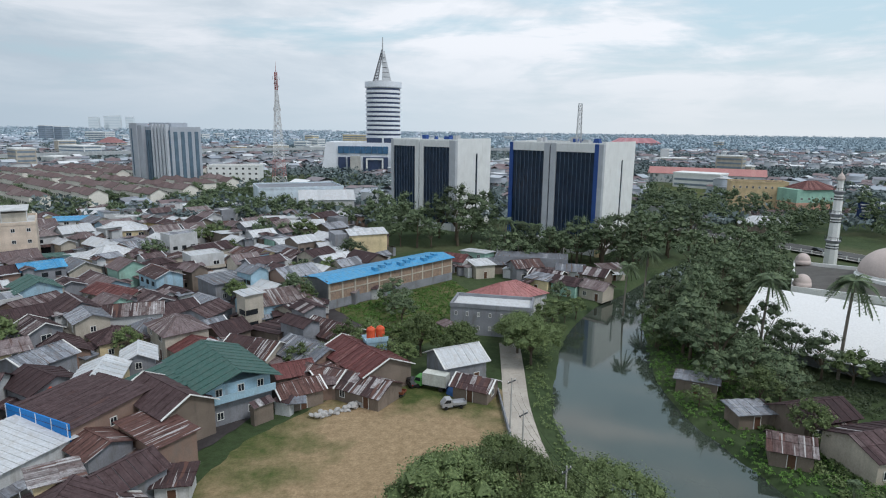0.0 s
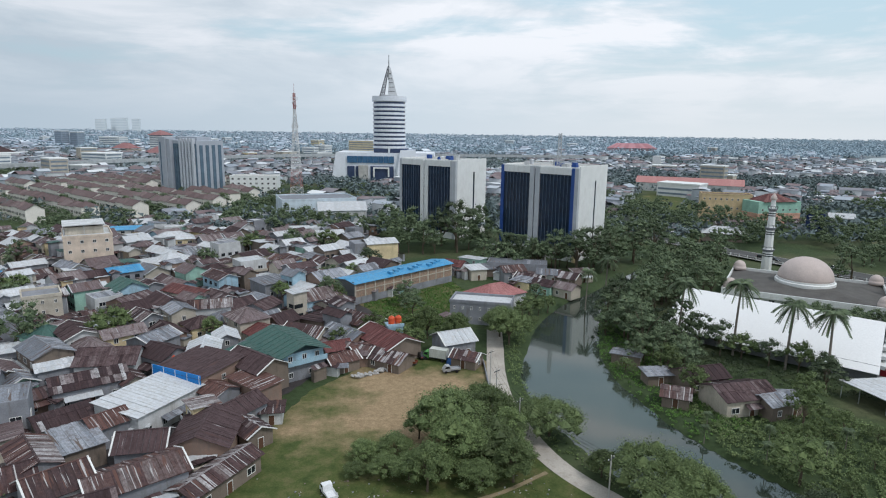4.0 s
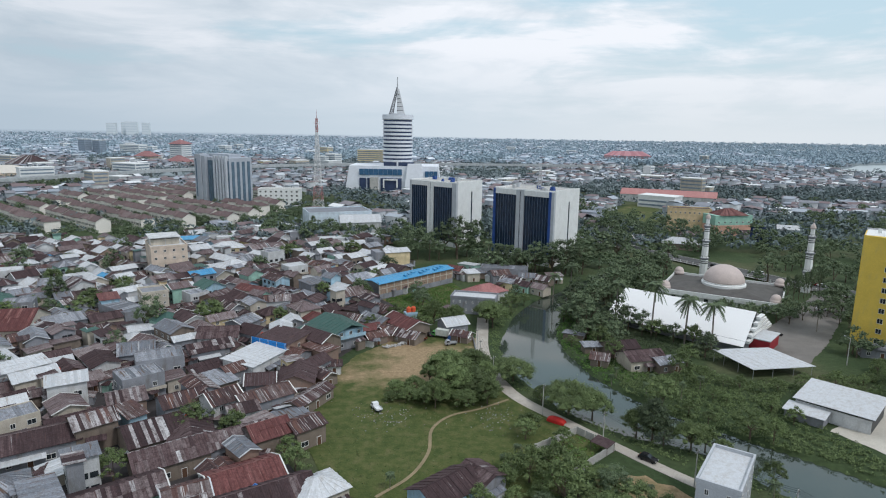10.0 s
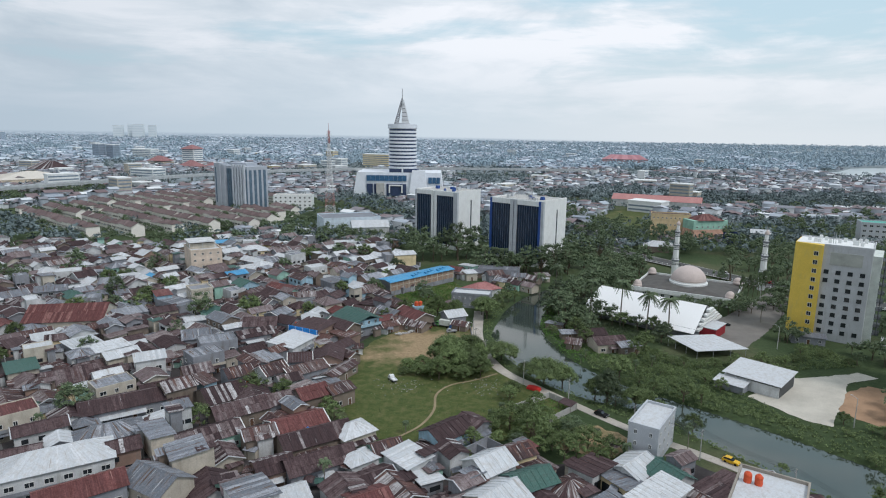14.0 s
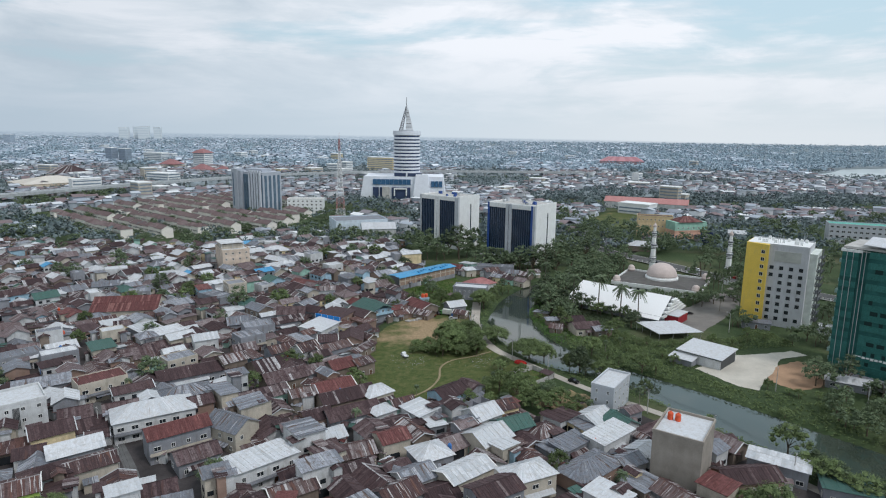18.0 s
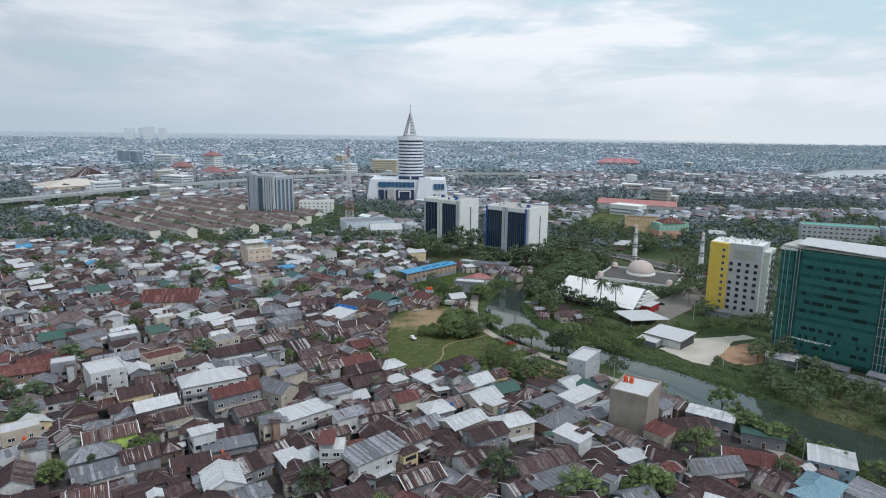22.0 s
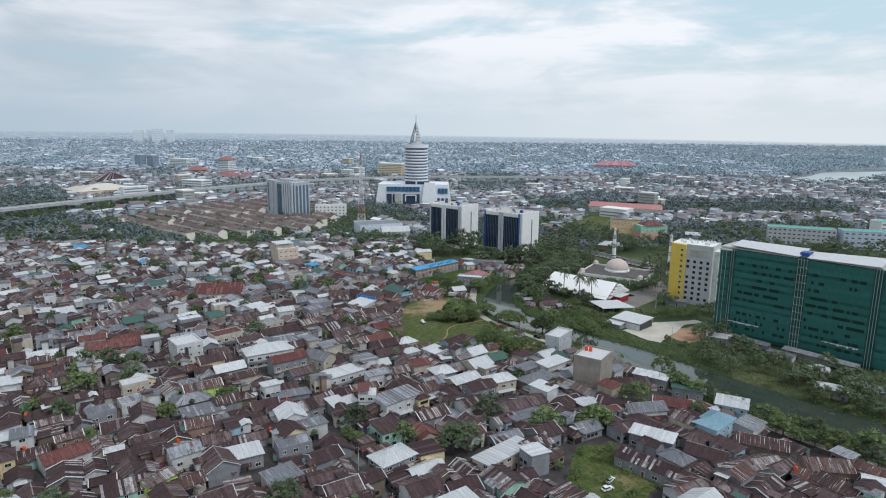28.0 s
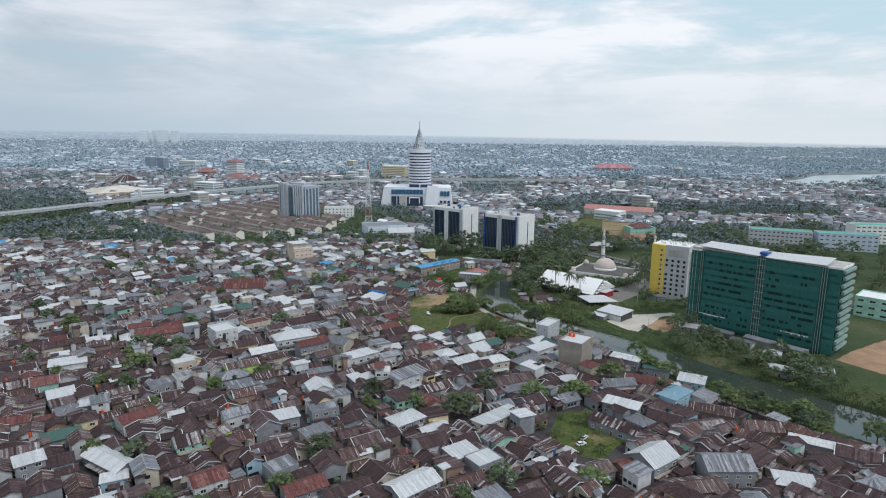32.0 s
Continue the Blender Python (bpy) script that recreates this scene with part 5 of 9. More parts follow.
# mosque, its hall and minarets
stone = plain("pale_pinkish_dome_tiles", (0.53, 0.45, 0.42), 0.6, vary=0.08)
mosque = thing("mosque", "low white mosque with a large pinkish dome and flat dark roof", "mosque", "", pose(126, 167.5, -2.6, 0, 0, -30))
part("hall", Mesh().box(-23, 23, -18, 18, 0, 6.4), panel_white, mosque, "white prayer hall")
part("roof", Mesh().add([(-24, -19, 6.4), (24, -19, 6.4), (24, 19, 6.4), (-24, 19, 6.4), (-9, -8, 8.4), (9, -8, 8.4), (9, 8, 8.4), (-9, 8, 8.4)], [(0, 1, 5, 4), (1, 2, 6, 5), (2, 3, 7, 6), (3, 0, 4, 7), (4, 5, 6, 7)]), plain("dark_bitumen_roof", (0.11, 0.105, 0.10), 0.9), mosque)
part("parapet", Mesh().box(-24.5, 24.5, -19.6, -19, 5.4, 7.4).box(-24.5, 24.5, 19, 19.6, 5.4, 7.4).box(-24.5, -24, -19, 19, 5.4, 7.4).box(24, 24.5, -19, 19, 5.4, 7.4), panel_white, mosque)
part("drum", Mesh().rings([(9.4, 8.0), (9.4, 9.2), (8.9, 9.4), (8.9, 10.0)], 36), panel_white, mosque)
part("dome", Mesh().rings([(8.7 * math.cos(a), 9.8 + 7.6 * math.sin(a)) for a in np.linspace(0, 1.53, 14)], 40), stone, mosque, "pinkish tiled dome", smooth=True)
for sx, sy in ((-22, -17), (22, -17), (22, 17), (-22, 17)):
    part("small_dome", Mesh().rings([(2.3, 7.0), (2.3, 8.2)] + [(2.2 * math.cos(a), 8.2 + 2.4 * math.sin(a)) for a in np.linspace(0, 1.5, 8)], 18), stone, mosque, "", pose(sx, sy, 0), smooth=True)
arch = window_data(1.8, 3.2)
for k in range(9):
    part("arch_window", arch, None, mosque, "", pose(-18 + k * 4.5, -18.02, 3.2))
take(126, 167.5, 28)


def minaret(x, y):
    e = thing("minaret", "slender white minaret with three grey galleries", "minaret", "mosque minarets", pose(x, y, 0))
    part("shaft", Mesh().rings([(2.1, 0), (1.95, 10), (1.75, 10.2), (1.6, 19), (1.45, 19.2), (1.3, 27)], 8), panel_white, e)
    for z, r in ((10, 2.5), (19, 2.2), (26.6, 1.9)):
        part("gallery", Mesh().rings([(r - 0.6, z - 1.2), (r, z - 0.2), (r, z)], 8), WALL["grey"], e, "grey gallery")
        rail = Mesh()
        for k in range(8):
            a = k * math.pi / 4
            rail.tube((r * math.cos(a), r * math.sin(a), z), (r * math.cos(a), r * math.sin(a), z + 1.1), 0.08, 0.08, 4)
        rail.rings([(r, z + 1.0), (r + 0.05, z + 1.1), (r - 0.12, z + 1.1)], 8, cap=False)
        part("rail", rail, dark_metal, e)
        for q in range(2):
            part("dark_band", Mesh().rings([(r - 0.42, z - 3.0 + q * 0.9), (r - 0.42, z - 2.6 + q * 0.9)], 8, cap=False), dark_metal, e)
    part("lantern", Mesh().rings([(1.0, 27), (0.9, 30.2)], 8), panel_white, e)
    part("cap", Mesh().rings([(1.15, 30.2), (1.25, 30.8), (1.0, 31.6), (0.5, 32.3), (0.12, 32.8), (0.05, 34.3)], 12), stone, e, "onion-shaped cap")
    take(x, y, 3)


minaret(133, 207), minaret(169.5, 178)
hall = thing("prayer_annexe", "long hall under a huge steep white metal roof", "hall", "", frame_at(92, 121, -41))
part("wall", Mesh().box(-25, 25, -15, 15, 0, 4.2), WALL["grey"], hall)
sheet_roof(hall, "roof", [((-26, -17.5, 2.9), (25.5, -17.5, 2.9), (24, 0, 11.0), (-25, 0, 11.0)), ((25.5, 17.5, 2.9), (-26, 17.5, 2.9), (-25, 0, 11.0), (24, 0, 11.0))], 1.1,
           islands("white_coated_sheet", [(0, (0.74, 0.75, 0.75)), (1, (0.80, 0.80, 0.80))], 0.5, grain=0.2), "white coated metal roof")
for k in range(5):
    z = 3.2 + k * 1.5
    part("gable_louvre", Mesh().box(24.6 + k * 0.05, 26.2, -14 + k * 2.8, 14 - k * 2.8, z, z + 0.9), panel_white, hall)
part("gable_wall", Mesh().add([(24.4, -15, 0), (24.4, 15, 0), (24.4, 0, 10.6)], [(0, 1, 2)]), panel_grey, hall)
take(80, 131, 18), take(103, 111, 18)
porch = thing("red_porch", "low dark red entrance porch with a pale roof", "porch", "", frame_at(108, 103, -41))
part("wall", Mesh().box(-7.5, 7.5, -6, 6, 0, 4.0), plain("crimson_fascia", (0.30, 0.03, 0.04), 0.6), porch), part("roof", Mesh().box(-7.8, 7.8, -6.3, 6.3, 4.0, 4.3), ROOF["white"], porch)
take(108, 103, 7)
canopy = thing("parking_canopy", "long low canopy with a grey and white metal roof", "canopy", "", frame_at(102, 80.5, 2))
sheet_roof(canopy, "roof", [((-9, -9.5, 3.0), (12, -6.5, 3.0), (5, 8, 3.8), (-14.5, 6, 3.8))], 1.2, ROOF["white"])
for u, v in ((-8.6, -8.8), (-2, -7.8), (5, -6.9), (11.2, -6), (-10.5, -3.5), (-12.4, 2.0), (-14, 5.4), (4.4, 7.2), (8, 1), (-4, 3)):
    part("post", Mesh().tube((u, v, -0.1), (u, v, 3.0), 0.09, 0.09), steel_grey, canopy)
take(92, 77, 8), take(105, 75, 8)

# shed by the stone yard
shed = thing("yard_shed", "low shed with white front, dark side and white roof", "shed", "", frame_at(103.5, 47, -45))
part("wall", Mesh().box(-8, 9.2, -5.9, -5.6, 0, 3.6).box(-8, -7.7, -5.6, 8.6, 0, 3.6).box(-8, 9.2, 8.6, 8.9, 0, 4.3), WALL["white"], shed)
part("dark_side", Mesh().box(8.9, 9.2, -5.6, 8.6, 0, 3.9), dark_metal, shed, "dark sheet-metal side")
sheet_roof(shed, "roof", [((-8.6, -6.6, 4.3), (9.9, -6.6, 4.3), (9.9, 9.6, 5.2), (-8.6, 9.6, 5.2))], 1.0, ROOF["white"])
sheet_roof(shed, "lean_to_roof", [((-9.5, -11.5, 2.5), (0.5, -11.5, 2.5), (0.5, -6.0, 3.2), (-9.5, -6.0, 3.2))], 1.0, ROOF["white"])
part("lean_to_wall", Mesh().box(-9, 0.1, -11, -6.0, 0, 2.3), WALL["grey"], shed)
take(103, 49, 12)

# green-roofed corner house at the field's edge
gh = thing("corner_house", "two-storey grey house with a green metal roof and blue upper wall", "house", "", frame_at(-36.5, 96, 40))
part("wall", Mesh().box(-4.5, 6, -7, 9, 0, 4.2), WALL["grey"], gh)
part("upper_wall", Mesh().box(-4.4, 5.9, -6.9, 9, 4.2, 6.6), WALL["blue"], gh, "light blue upper storey")
part("balcony", Mesh().box(-4.8, 6.3, -8.0, -7.0, 4.0, 4.3).box(-4.8, 6.3, -8.0, -7.9, 4.3, 5.2), WALL["blue"], gh)
top = Mesh()
sheets(top, (-6, 10, 6.3), (-6, -8.5, 6.3), (0.7, -8.5, 8.6), (0.7, 10, 8.6), 1.0, 2, random.Random(2))
sheets(top, (7.4, -8.5, 6.3), (7.4, 10, 6.3), (0.7, 10, 8.6), (0.7, -8.5, 8.6), 1.0, 2, random.Random(2))
sheets(top, (-13, 9, 4.8), (-13, -3, 4.8), (-5.5, -3, 6.4), (-5.5, 9, 6.4), 1.0, 2, random.Random(2))
part("roof", top, ROOF["green"], gh)
part("rear_wall", Mesh().box(-12.5, -4.6, -2.5, 8.5, 0, 4.6), WALL["grey"], gh)
for u, z in ((-2.5, 1.6), (2.5, 1.6), (-2.5, 5.4), (1.0, 5.4), (4.2, 5.4)):
    part("window", WINDOW, None, gh, "", pose(u, -7.02 if z < 3 else -6.92, z))
for v in (-4, 0, 4):
    part("window", WINDOW, None, gh, "", pose(6.01 if v < 9 else 6, v, 1.7, 0, 0, 90))
take(-37, 97, 10)

# white riverside house and its red-roofed neighbour
facade_block("riverside_house", "pale two-storey house with small windows under a zinc roof", "house", 2.2, 134.5, -12, 18, 9, 6.3, WALL["grey"], 2, 7, ROOF["white"], (0.6, 1.0), ("front",))

# ---- trees and plants ----
def leaf_material(name, stops):
    m, nt, b = nodes_of(name, 0.6)
    geo = nt.nodes.new("ShaderNodeNewGeometry")
    info = nt.nodes.new("ShaderNodeObjectInfo")
    col = ramp(nt, geo.outputs["Random Per Island"], stops)
    hue = nt.nodes.new("ShaderNodeHueSaturation")
    mm = nt.nodes.new("ShaderNodeMath")
    mm.operation = "MULTIPLY_ADD"
    mm.inputs[1].default_value, mm.inputs[2].default_value = 0.7, 0.65
    nt.links.new(info.outputs["Random"], mm.inputs[0])
    nt.links.new(mm.outputs[0], hue.inputs["Value"])
    nt.links.new(col, hue.inputs["Color"])
    nt.links.new(hue.outputs[0], b.inputs["Base Color"])
    b.inputs["Transmission Weight"].default_value = 0.0
    return m


LEAF = leaf_material("broad_leaves", [(0.0, (0.068, 0.098, 0.038)), (0.5, (0.106, 0.145, 0.056)), (1.0, (0.155, 0.202, 0.082))])
LEAF_DARK = leaf_material("dark_leaves", [(0.0, (0.058, 0.084, 0.047)), (0.5, (0.086, 0.118, 0.064)), (1.0, (0.122, 0.158, 0.084))])
LEAF_BRIGHT = leaf_material("bright_weeds", [(0.0, (0.05, 0.105, 0.022)), (0.5, (0.085, 0.175, 0.036)), (1.0, (0.14, 0.25, 0.06))])


BLOB = np.array([(1, 0, 0), (0, 1, 0), (-1, 0, 0), (0, -1, 0), (0, 0, 1), (0, 0, -1)], float)
BLOB_FACES = np.array([(0, 1, 4), (1, 2, 4), (2, 3, 4), (3, 0, 4), (1, 0, 5), (2, 1, 5), (3, 2, 5), (0, 3, 5)])


def leaves(centres, radii, per, size, g, squash=0.7, core=0.0):
    """Small pointed leaves scattered over clumps."""
    n = len(centres) * per
    c = np.repeat(centres, per, axis=0)
    r = np.repeat(radii, per)
    d = g.normal(size=(n, 3))
    d /= np.linalg.norm(d, axis=1)[:, None]
    d[:, 2] = np.where(d[:, 2] < -0.3, -d[:, 2], d[:, 2])
    p = c + d * (r * g.uniform(0.5, 1.25, n))[:, None] * (1, 1, squash)
    nrm = d * 0.75 + g.normal(size=(n, 3)) * 0.5 + (0, 0, 0.45)
    nrm /= np.linalg.norm(nrm, axis=1)[:, None]
    a = np.cross(nrm, g.normal(size=(n, 3)))
    a /= np.linalg.norm(a, axis=1)[:, None]
    b = np.cross(nrm, a)
    s = (size * g.uniform(0.6, 1.3, n))[:, None]
    v = np.stack([p + a * s, p - a * s * 0.7 + b * s * 0.65, p - a * s * 0.7 - b * s * 0.65], 1).reshape(-1, 3)
    if core:
        # a knobbly dark mass of inner foliage in each clump
        m = len(centres)
        w = BLOB[None] * (1 + g.uniform(-0.22, 0.22, (m, len(BLOB), 1))) * (np.asarray(radii) * core)[:, None, None] * (1, 1, squash) + np.asarray(centres)[:, None]
        w = w[:, BLOB_FACES.ravel()].reshape(-1, 3)
        v = np.concatenate([v, w])
    return v, np.arange(len(v)).reshape(-1, 3)


def broad_tree(name, seed, h, r, clumps, per, leaf, mat, flat=0.5):
    """Shared meshes of a broad-leaved tree: trunk with limbs, and a crown of many clumps of leaves."""
    g = np.random.default_rng(seed)
    trunk = Mesh()
    fork = h * 0.32
    trunk.tube((0, 0, -0.3), (0.1, 0.05, fork), 0.035 * h, 0.024 * h, 8)
    cs, rs = [], []
    for k in range(clumps):
        a, q = g.uniform(0, 2 * math.pi), math.sqrt(g.uniform(0.02, 1.0))
        rr = r * q * g.uniform(0.8, 1.1)
        z = h * (0.5 + 0.42 * flat * (1 - q * q) * 1.3 + g.uniform(-0.1, 0.14))
        cs.append((rr * math.cos(a), rr * math.sin(a), z))
        rs.append(r * g.uniform(0.15, 0.34))
        if k % (3 if per > 50 else 6) == 0:
            mid = (rr * 0.4 * math.cos(a), rr * 0.4 * math.sin(a), fork + (z - fork) * 0.55)
            trunk.tube((0.1, 0.05, fork * g.uniform(0.75, 1.0)), mid, 0.014 * h, 0.009 * h, 5)
            trunk.tube(mid, cs[-1], 0.009 * h, 0.003 * h, 4)
    v, q = leaves(np.array(cs), np.array(rs), per, leaf, g, 0.8, 0.62)
    return trunk.data(name + "_trunk", bark), arrays(name + "_crown", v, q, [mat])


def palm_meshes(seed, h):
    g = np.random.default_rng(seed)
    trunk = Mesh()
    lean = g.uniform(-0.05, 0.05, 2)
    for k in range(6):
        a, b = k / 6, (k + 1) / 6
        trunk.tube((lean[0] * h * a * a, lean[1] * h * a * a, h * a - 0.2), (lean[0] * h * b * b, lean[1] * h * b * b, h * b - 0.15), 0.2 - 0.06 * a, 0.2 - 0.06 * b, 7)
    top = Vector((lean[0] * h, lean[1] * h, h))
    v, q = [], []
    for k in range(30):
        az, el, ln = k * 2.4 + g.uniform(-0.3, 0.3), g.uniform(-0.7, 1.25), g.uniform(2.3, 3.0)
        d = Vector((math.cos(az), math.sin(az), 0))
        side = Vector((-math.sin(az), math.cos(az), 0))
        pts = [top + d * (ln * s * math.cos(el * 0.6)) + Vector((0, 0, ln * (s * math.sin(el) - 0.85 * s * s))) for s in np.linspace(0, 1, 8)]
        for i in range(7):
            n = len(v)
            w = 0.08
            v += [tuple(pts[i] - side * w), tuple(pts[i] + side * w), tuple(pts[i + 1] + side * w), tuple(pts[i + 1] - side * w)]
            q.append((n, n + 1, n + 2, n + 3))
            for s in (-1, 1):
                for j in range(2):
                    base = pts[i].lerp(pts[i + 1], j * 0.5)
                    l = 0.75 * math.sin(math.pi * (0.12 + 0.8 * (i + j * 0.5) / 7))
                    tip = base + side * s * l + d * 0.35 * l - Vector((0, 0, 0.35 * l))
                    n = len(v)
                    v += [tuple(base - d * 0.1), tuple(base + d * 0.1), tuple(tip + d * 0.04), tuple(tip - d * 0.04)]
                    q.append((n, n + 1, n + 2, n + 3))
    return trunk.data("palm_trunk", plain("palm_bark", (0.24, 0.21, 0.18), 0.95) if "palm_bark" not in bpy.data.materials else bpy.data.materials["palm_bark"]), arrays("palm_crown", v, q, [LEAF_DARK])


SHAPES = [("rain_tree", 3, 10.0, 6.2, LEAF, 0.55), ("mango_tree", 5, 9.0, 4.6, LEAF_DARK, 0.9), ("tall_tree", 8, 14.0, 6.0, LEAF_DARK, 0.9),
          ("young_tree", 13, 6.0, 3.0, LEAF, 0.8), ("bush_tree", 21, 4.0, 2.8, LEAF, 0.7), ("spreading_tree", 34, 9.0, 7.4, LEAF, 0.35)]
FAINT = [[broad_tree(n, s + 90 + 5 * q, h, r, 24, 22, 0.045 * h if h < 8 else 0.42, m, f) for n, s, h, r, m, f in SHAPES] for q in range(2)]
FINE = [broad_tree(n, s, h, r, int(50 + 6 * r), 120, 0.08 + 0.01 * h if h < 8 else 0.17, m, f) for n, s, h, r, m, f in SHAPES]
LIGHT = [[broad_tree(n, s + 50 + 7 * q, h, r, 32 + int(2 * r), 46, 0.030 * h if h < 8 else 0.22, m, f) for n, s, h, r, m, f in SHAPES] for q in range(2)]
TREEWORDS = ["broad green rain tree", "dense dark green mango tree", "tall dark green tree", "young leafy green tree", "low leafy bush", "wide flat-crowned green tree"]
PALMS = [palm_meshes(2, 9.5), palm_meshes(4, 11.5), palm_meshes(6, 8.0)]


BELT = []


def tree_in_belt(kind, x, y, s):
    """A tree of a far wood, kept for the joined woods."""
    BELT.append((kind, x, y, s))
    take(x, y, 1.2 * s)


def join_belt():
    r = random.Random(8)
    for which, name, label in ((1, "wood_crowns", "dark green crowns of the woods and tree belts"), (0, "wood_trunks", "brown trunks in the woods and tree belts")):
        vs, qs, n = [], [], 0
        for kind, x, y, s in BELT:
            me = (LIGHT if y < 170 and x < 110 else FAINT)[int(x) % 2][kind][which]
            if which == 0 and y > 240:
                continue
            v = np.empty(len(me.vertices) * 3, np.float32)
            me.vertices.foreach_get("co", v)
            v = v.reshape(-1, 3)
            a = r.uniform(0, 6.28)
            v = np.stack([v[:, 0] * math.cos(a) - v[:, 1] * math.sin(a), v[:, 0] * math.sin(a) + v[:, 1] * math.cos(a), v[:, 2] * r.uniform(0.85, 1.15)], 1) * s + (x, y, 0)
            q = np.array([tuple(p.vertices) for p in me.polygons if len(p.vertices) == 4]) if which == 0 else np.arange(len(v)).reshape(-1, 3)
            vs.append(v), qs.append(q + n)
            n += len(v)
        tagged(new(name, arrays(name, np.concatenate(vs), np.concatenate(qs), [bark if which == 0 else LEAF_DARK])), label, "trees", "", "stuff")


def tree(kind, x, y, s=1.0, where="among the houses", z=0.0, fine=False):
    r = random.Random(int(x * 13 + y * 7))
    shape = FINE[kind] if fine else LIGHT[r.randint(0, 1)][kind]
    e = thing("tree" if kind != 4 else "bush", TREEWORDS[kind] + " " + where, "tree" if kind != 4 else "bush", "trees", pose(x, y, z, 0, 0, r.uniform(0, 360)) @ Matrix.Diagonal((s, s, s * r.uniform(0.85, 1.15), 1)))
    part("trunk", shape[0], None, e)
    part("crown", shape[1], None, e)
    take(x, y, 1.2 * s)
    return e


def palm(x, y, s=1.0, where="beside the white hall"):
    r = random.Random(int(x * 13 + y * 7))
    e = thing("coconut_palm", "slender coconut palm " + where, "palm", "palms", pose(x, y, 0, 0, 0, r.uniform(0, 360)) @ Matrix.Diagonal((s, s, s, 1)))
    t, c = r.choice(PALMS)
    part("trunk", t, None, e), part("crown", c, None, e)
    take(x, y, 1)


def weeds(name, label, poly, per_clump, gap, high, leaf, mat, keep_off=0.0):
    """Low growth over a patch of ground, past counting."""
    g = np.random.default_rng(int(abs(poly[0][0]) * 10))
    xs, ys = [p[0] for p in poly], [p[1] for p in poly]
    n = int((max(xs) - min(xs)) * (max(ys) - min(ys)) / gap ** 2)
    cs = []
    for x, y in zip(g.uniform(min(xs), max(xs), n), g.uniform(min(ys), max(ys), n)):
        if inside(poly, x, y) and near_line(LANE, x, y)[0] > 2.6:
            d, k = near_line(RIVER, x, y)
            if d > RIVER[k, 2] + keep_off and (keep_off < 0 or all((x - a) ** 2 + (y - b) ** 2 > c * c for a, b, c in TAKEN if c > 4)):
                h = high * (0.4 + 0.9 * abs(noise.noise((x * 0.15, y * 0.15, 5))))
                cs.append((x, y, h * 0.35 - (0.7 if d < RIVER[k, 2] + 1 else 0), h))
    c = np.array(cs)
    v, q = leaves(c[:, :3], c[:, 3], per_clump, leaf, g, 0.9)
    tagged(new(name, arrays(name, v, q, [mat])), label, "plants", "", "stuff")

# ---- small houses at the head of the river, below the office blocks ----
for x, y, w, d, rot, h, st, ro, wa in ((32, 181, 9, 7, -30, 3.0, "g", "brown", "wood"), (40, 187, 8, 6, -12, 3.4, "g", "zinc", "white"), (47, 183, 8, 6, -38, 3.0, "g", "brown", "wood"), (53, 189, 7, 6, 12, 3.6, "s", "patch", "cream"),
                                       (26, 188, 9, 7, 20, 4.2, "g", "patch", "grey"), (12, 203, 9, 7, -30, 5.6, "s", "white", "mint"), (5, 199, 8, 7, -30, 3.6, "g", "red", "white"), (33, 227, 24, 7, 2, 5.6, "f", "zinc", "white"), (18, 196, 8, 6, 10, 3.2, "g", "zinc", "wood")):
    house(x, y, w, d, rot, h, st, ro, wa)

# ---- trees by place ----
for k, x, y, s in ((0, 1, 62, 1.05), (5, 8, 58, 0.95), (3, -4, 64, 0.9), (0, 5, 70, 0.75), (4, -8, 57, 1.1), (3, 12, 50, 1.1), (4, 0, 52, 1.3), (4, -9, 51, 1.0), (4, 6, 48, 1.2), (0, 10, 66, 0.8), (3, -1, 72, 0.8), (4, -5, 50, 1.1), (0, 3, 55, 0.85), (3, 12, 60, 1.2), (0, 8, 74, 0.6), (4, -13, 56, 0.9), (3, -2, 47, 1.1), (4, 13, 55, 1.2), (4, -14, 51, 0.7)):
    tree(k, x, y, s, "on the grass field", 0, True)
for k, x, y, s in ((0, 18, 116, 0.9), (0, 16, 122, 0.8), (0, 17, 128, 0.8), (3, 4, 116, 1.3), (3, -4, 120, 1.2)):
    tree(k, x, y, s, "on the river bank", 0, True)
for k, x, y, s in ((2, 6, 252, 1.45), (2, -1, 257, 1.2), (1, 12, 247, 1.3), (2, 46, 206, 1.15), (2, 54, 203, 1.25), (2, 62, 207, 1.2), (1, 39, 208, 1.2), (2, 70, 212, 1.2), (1, 30, 214, 1.1), (2, 84, 226, 1.2), (2, 96, 236, 1.2)):
    tree(k, x, y, s, "before the office blocks")
for k, x, y, s in ((5, 33, 45, 1.0), (5, 20.5, 66, 0.85), (0, 38.5, 42, 0.75), (1, 50.5, 31.5, 0.9), (3, 47, 33, 1.1), (3, 27, 52, 0.8), (0, 58, 27, 0.7)):
    tree(k, x, y, s, "between lane and water", 0, True)
for x, y, s in ((75.5, 110.5, 1.2), (84, 101, 1.25), (91.5, 96.5, 1.2), (64, 118, 1.1), (46, 150, 0.8), (140, 118, 0.6), (28, 218, 1.1), (34, 222, 1.0), (22, 214, 0.9), (57, 168, 1.0)):
    palm(x, y, s * 1.4)
for k, x, y, s in ((1, 60, 121, 0.9), (2, 64, 117, 0.75), (1, 68, 114, 0.9), (1, 72, 110, 0.85), (0, 76, 107, 0.7), (1, 81, 103, 0.7), (3, 86, 99, 1.1), (1, 57, 126, 0.9), (1, 90, 95, 0.6)):
    tree(k, x, y, s, "before the white hall")
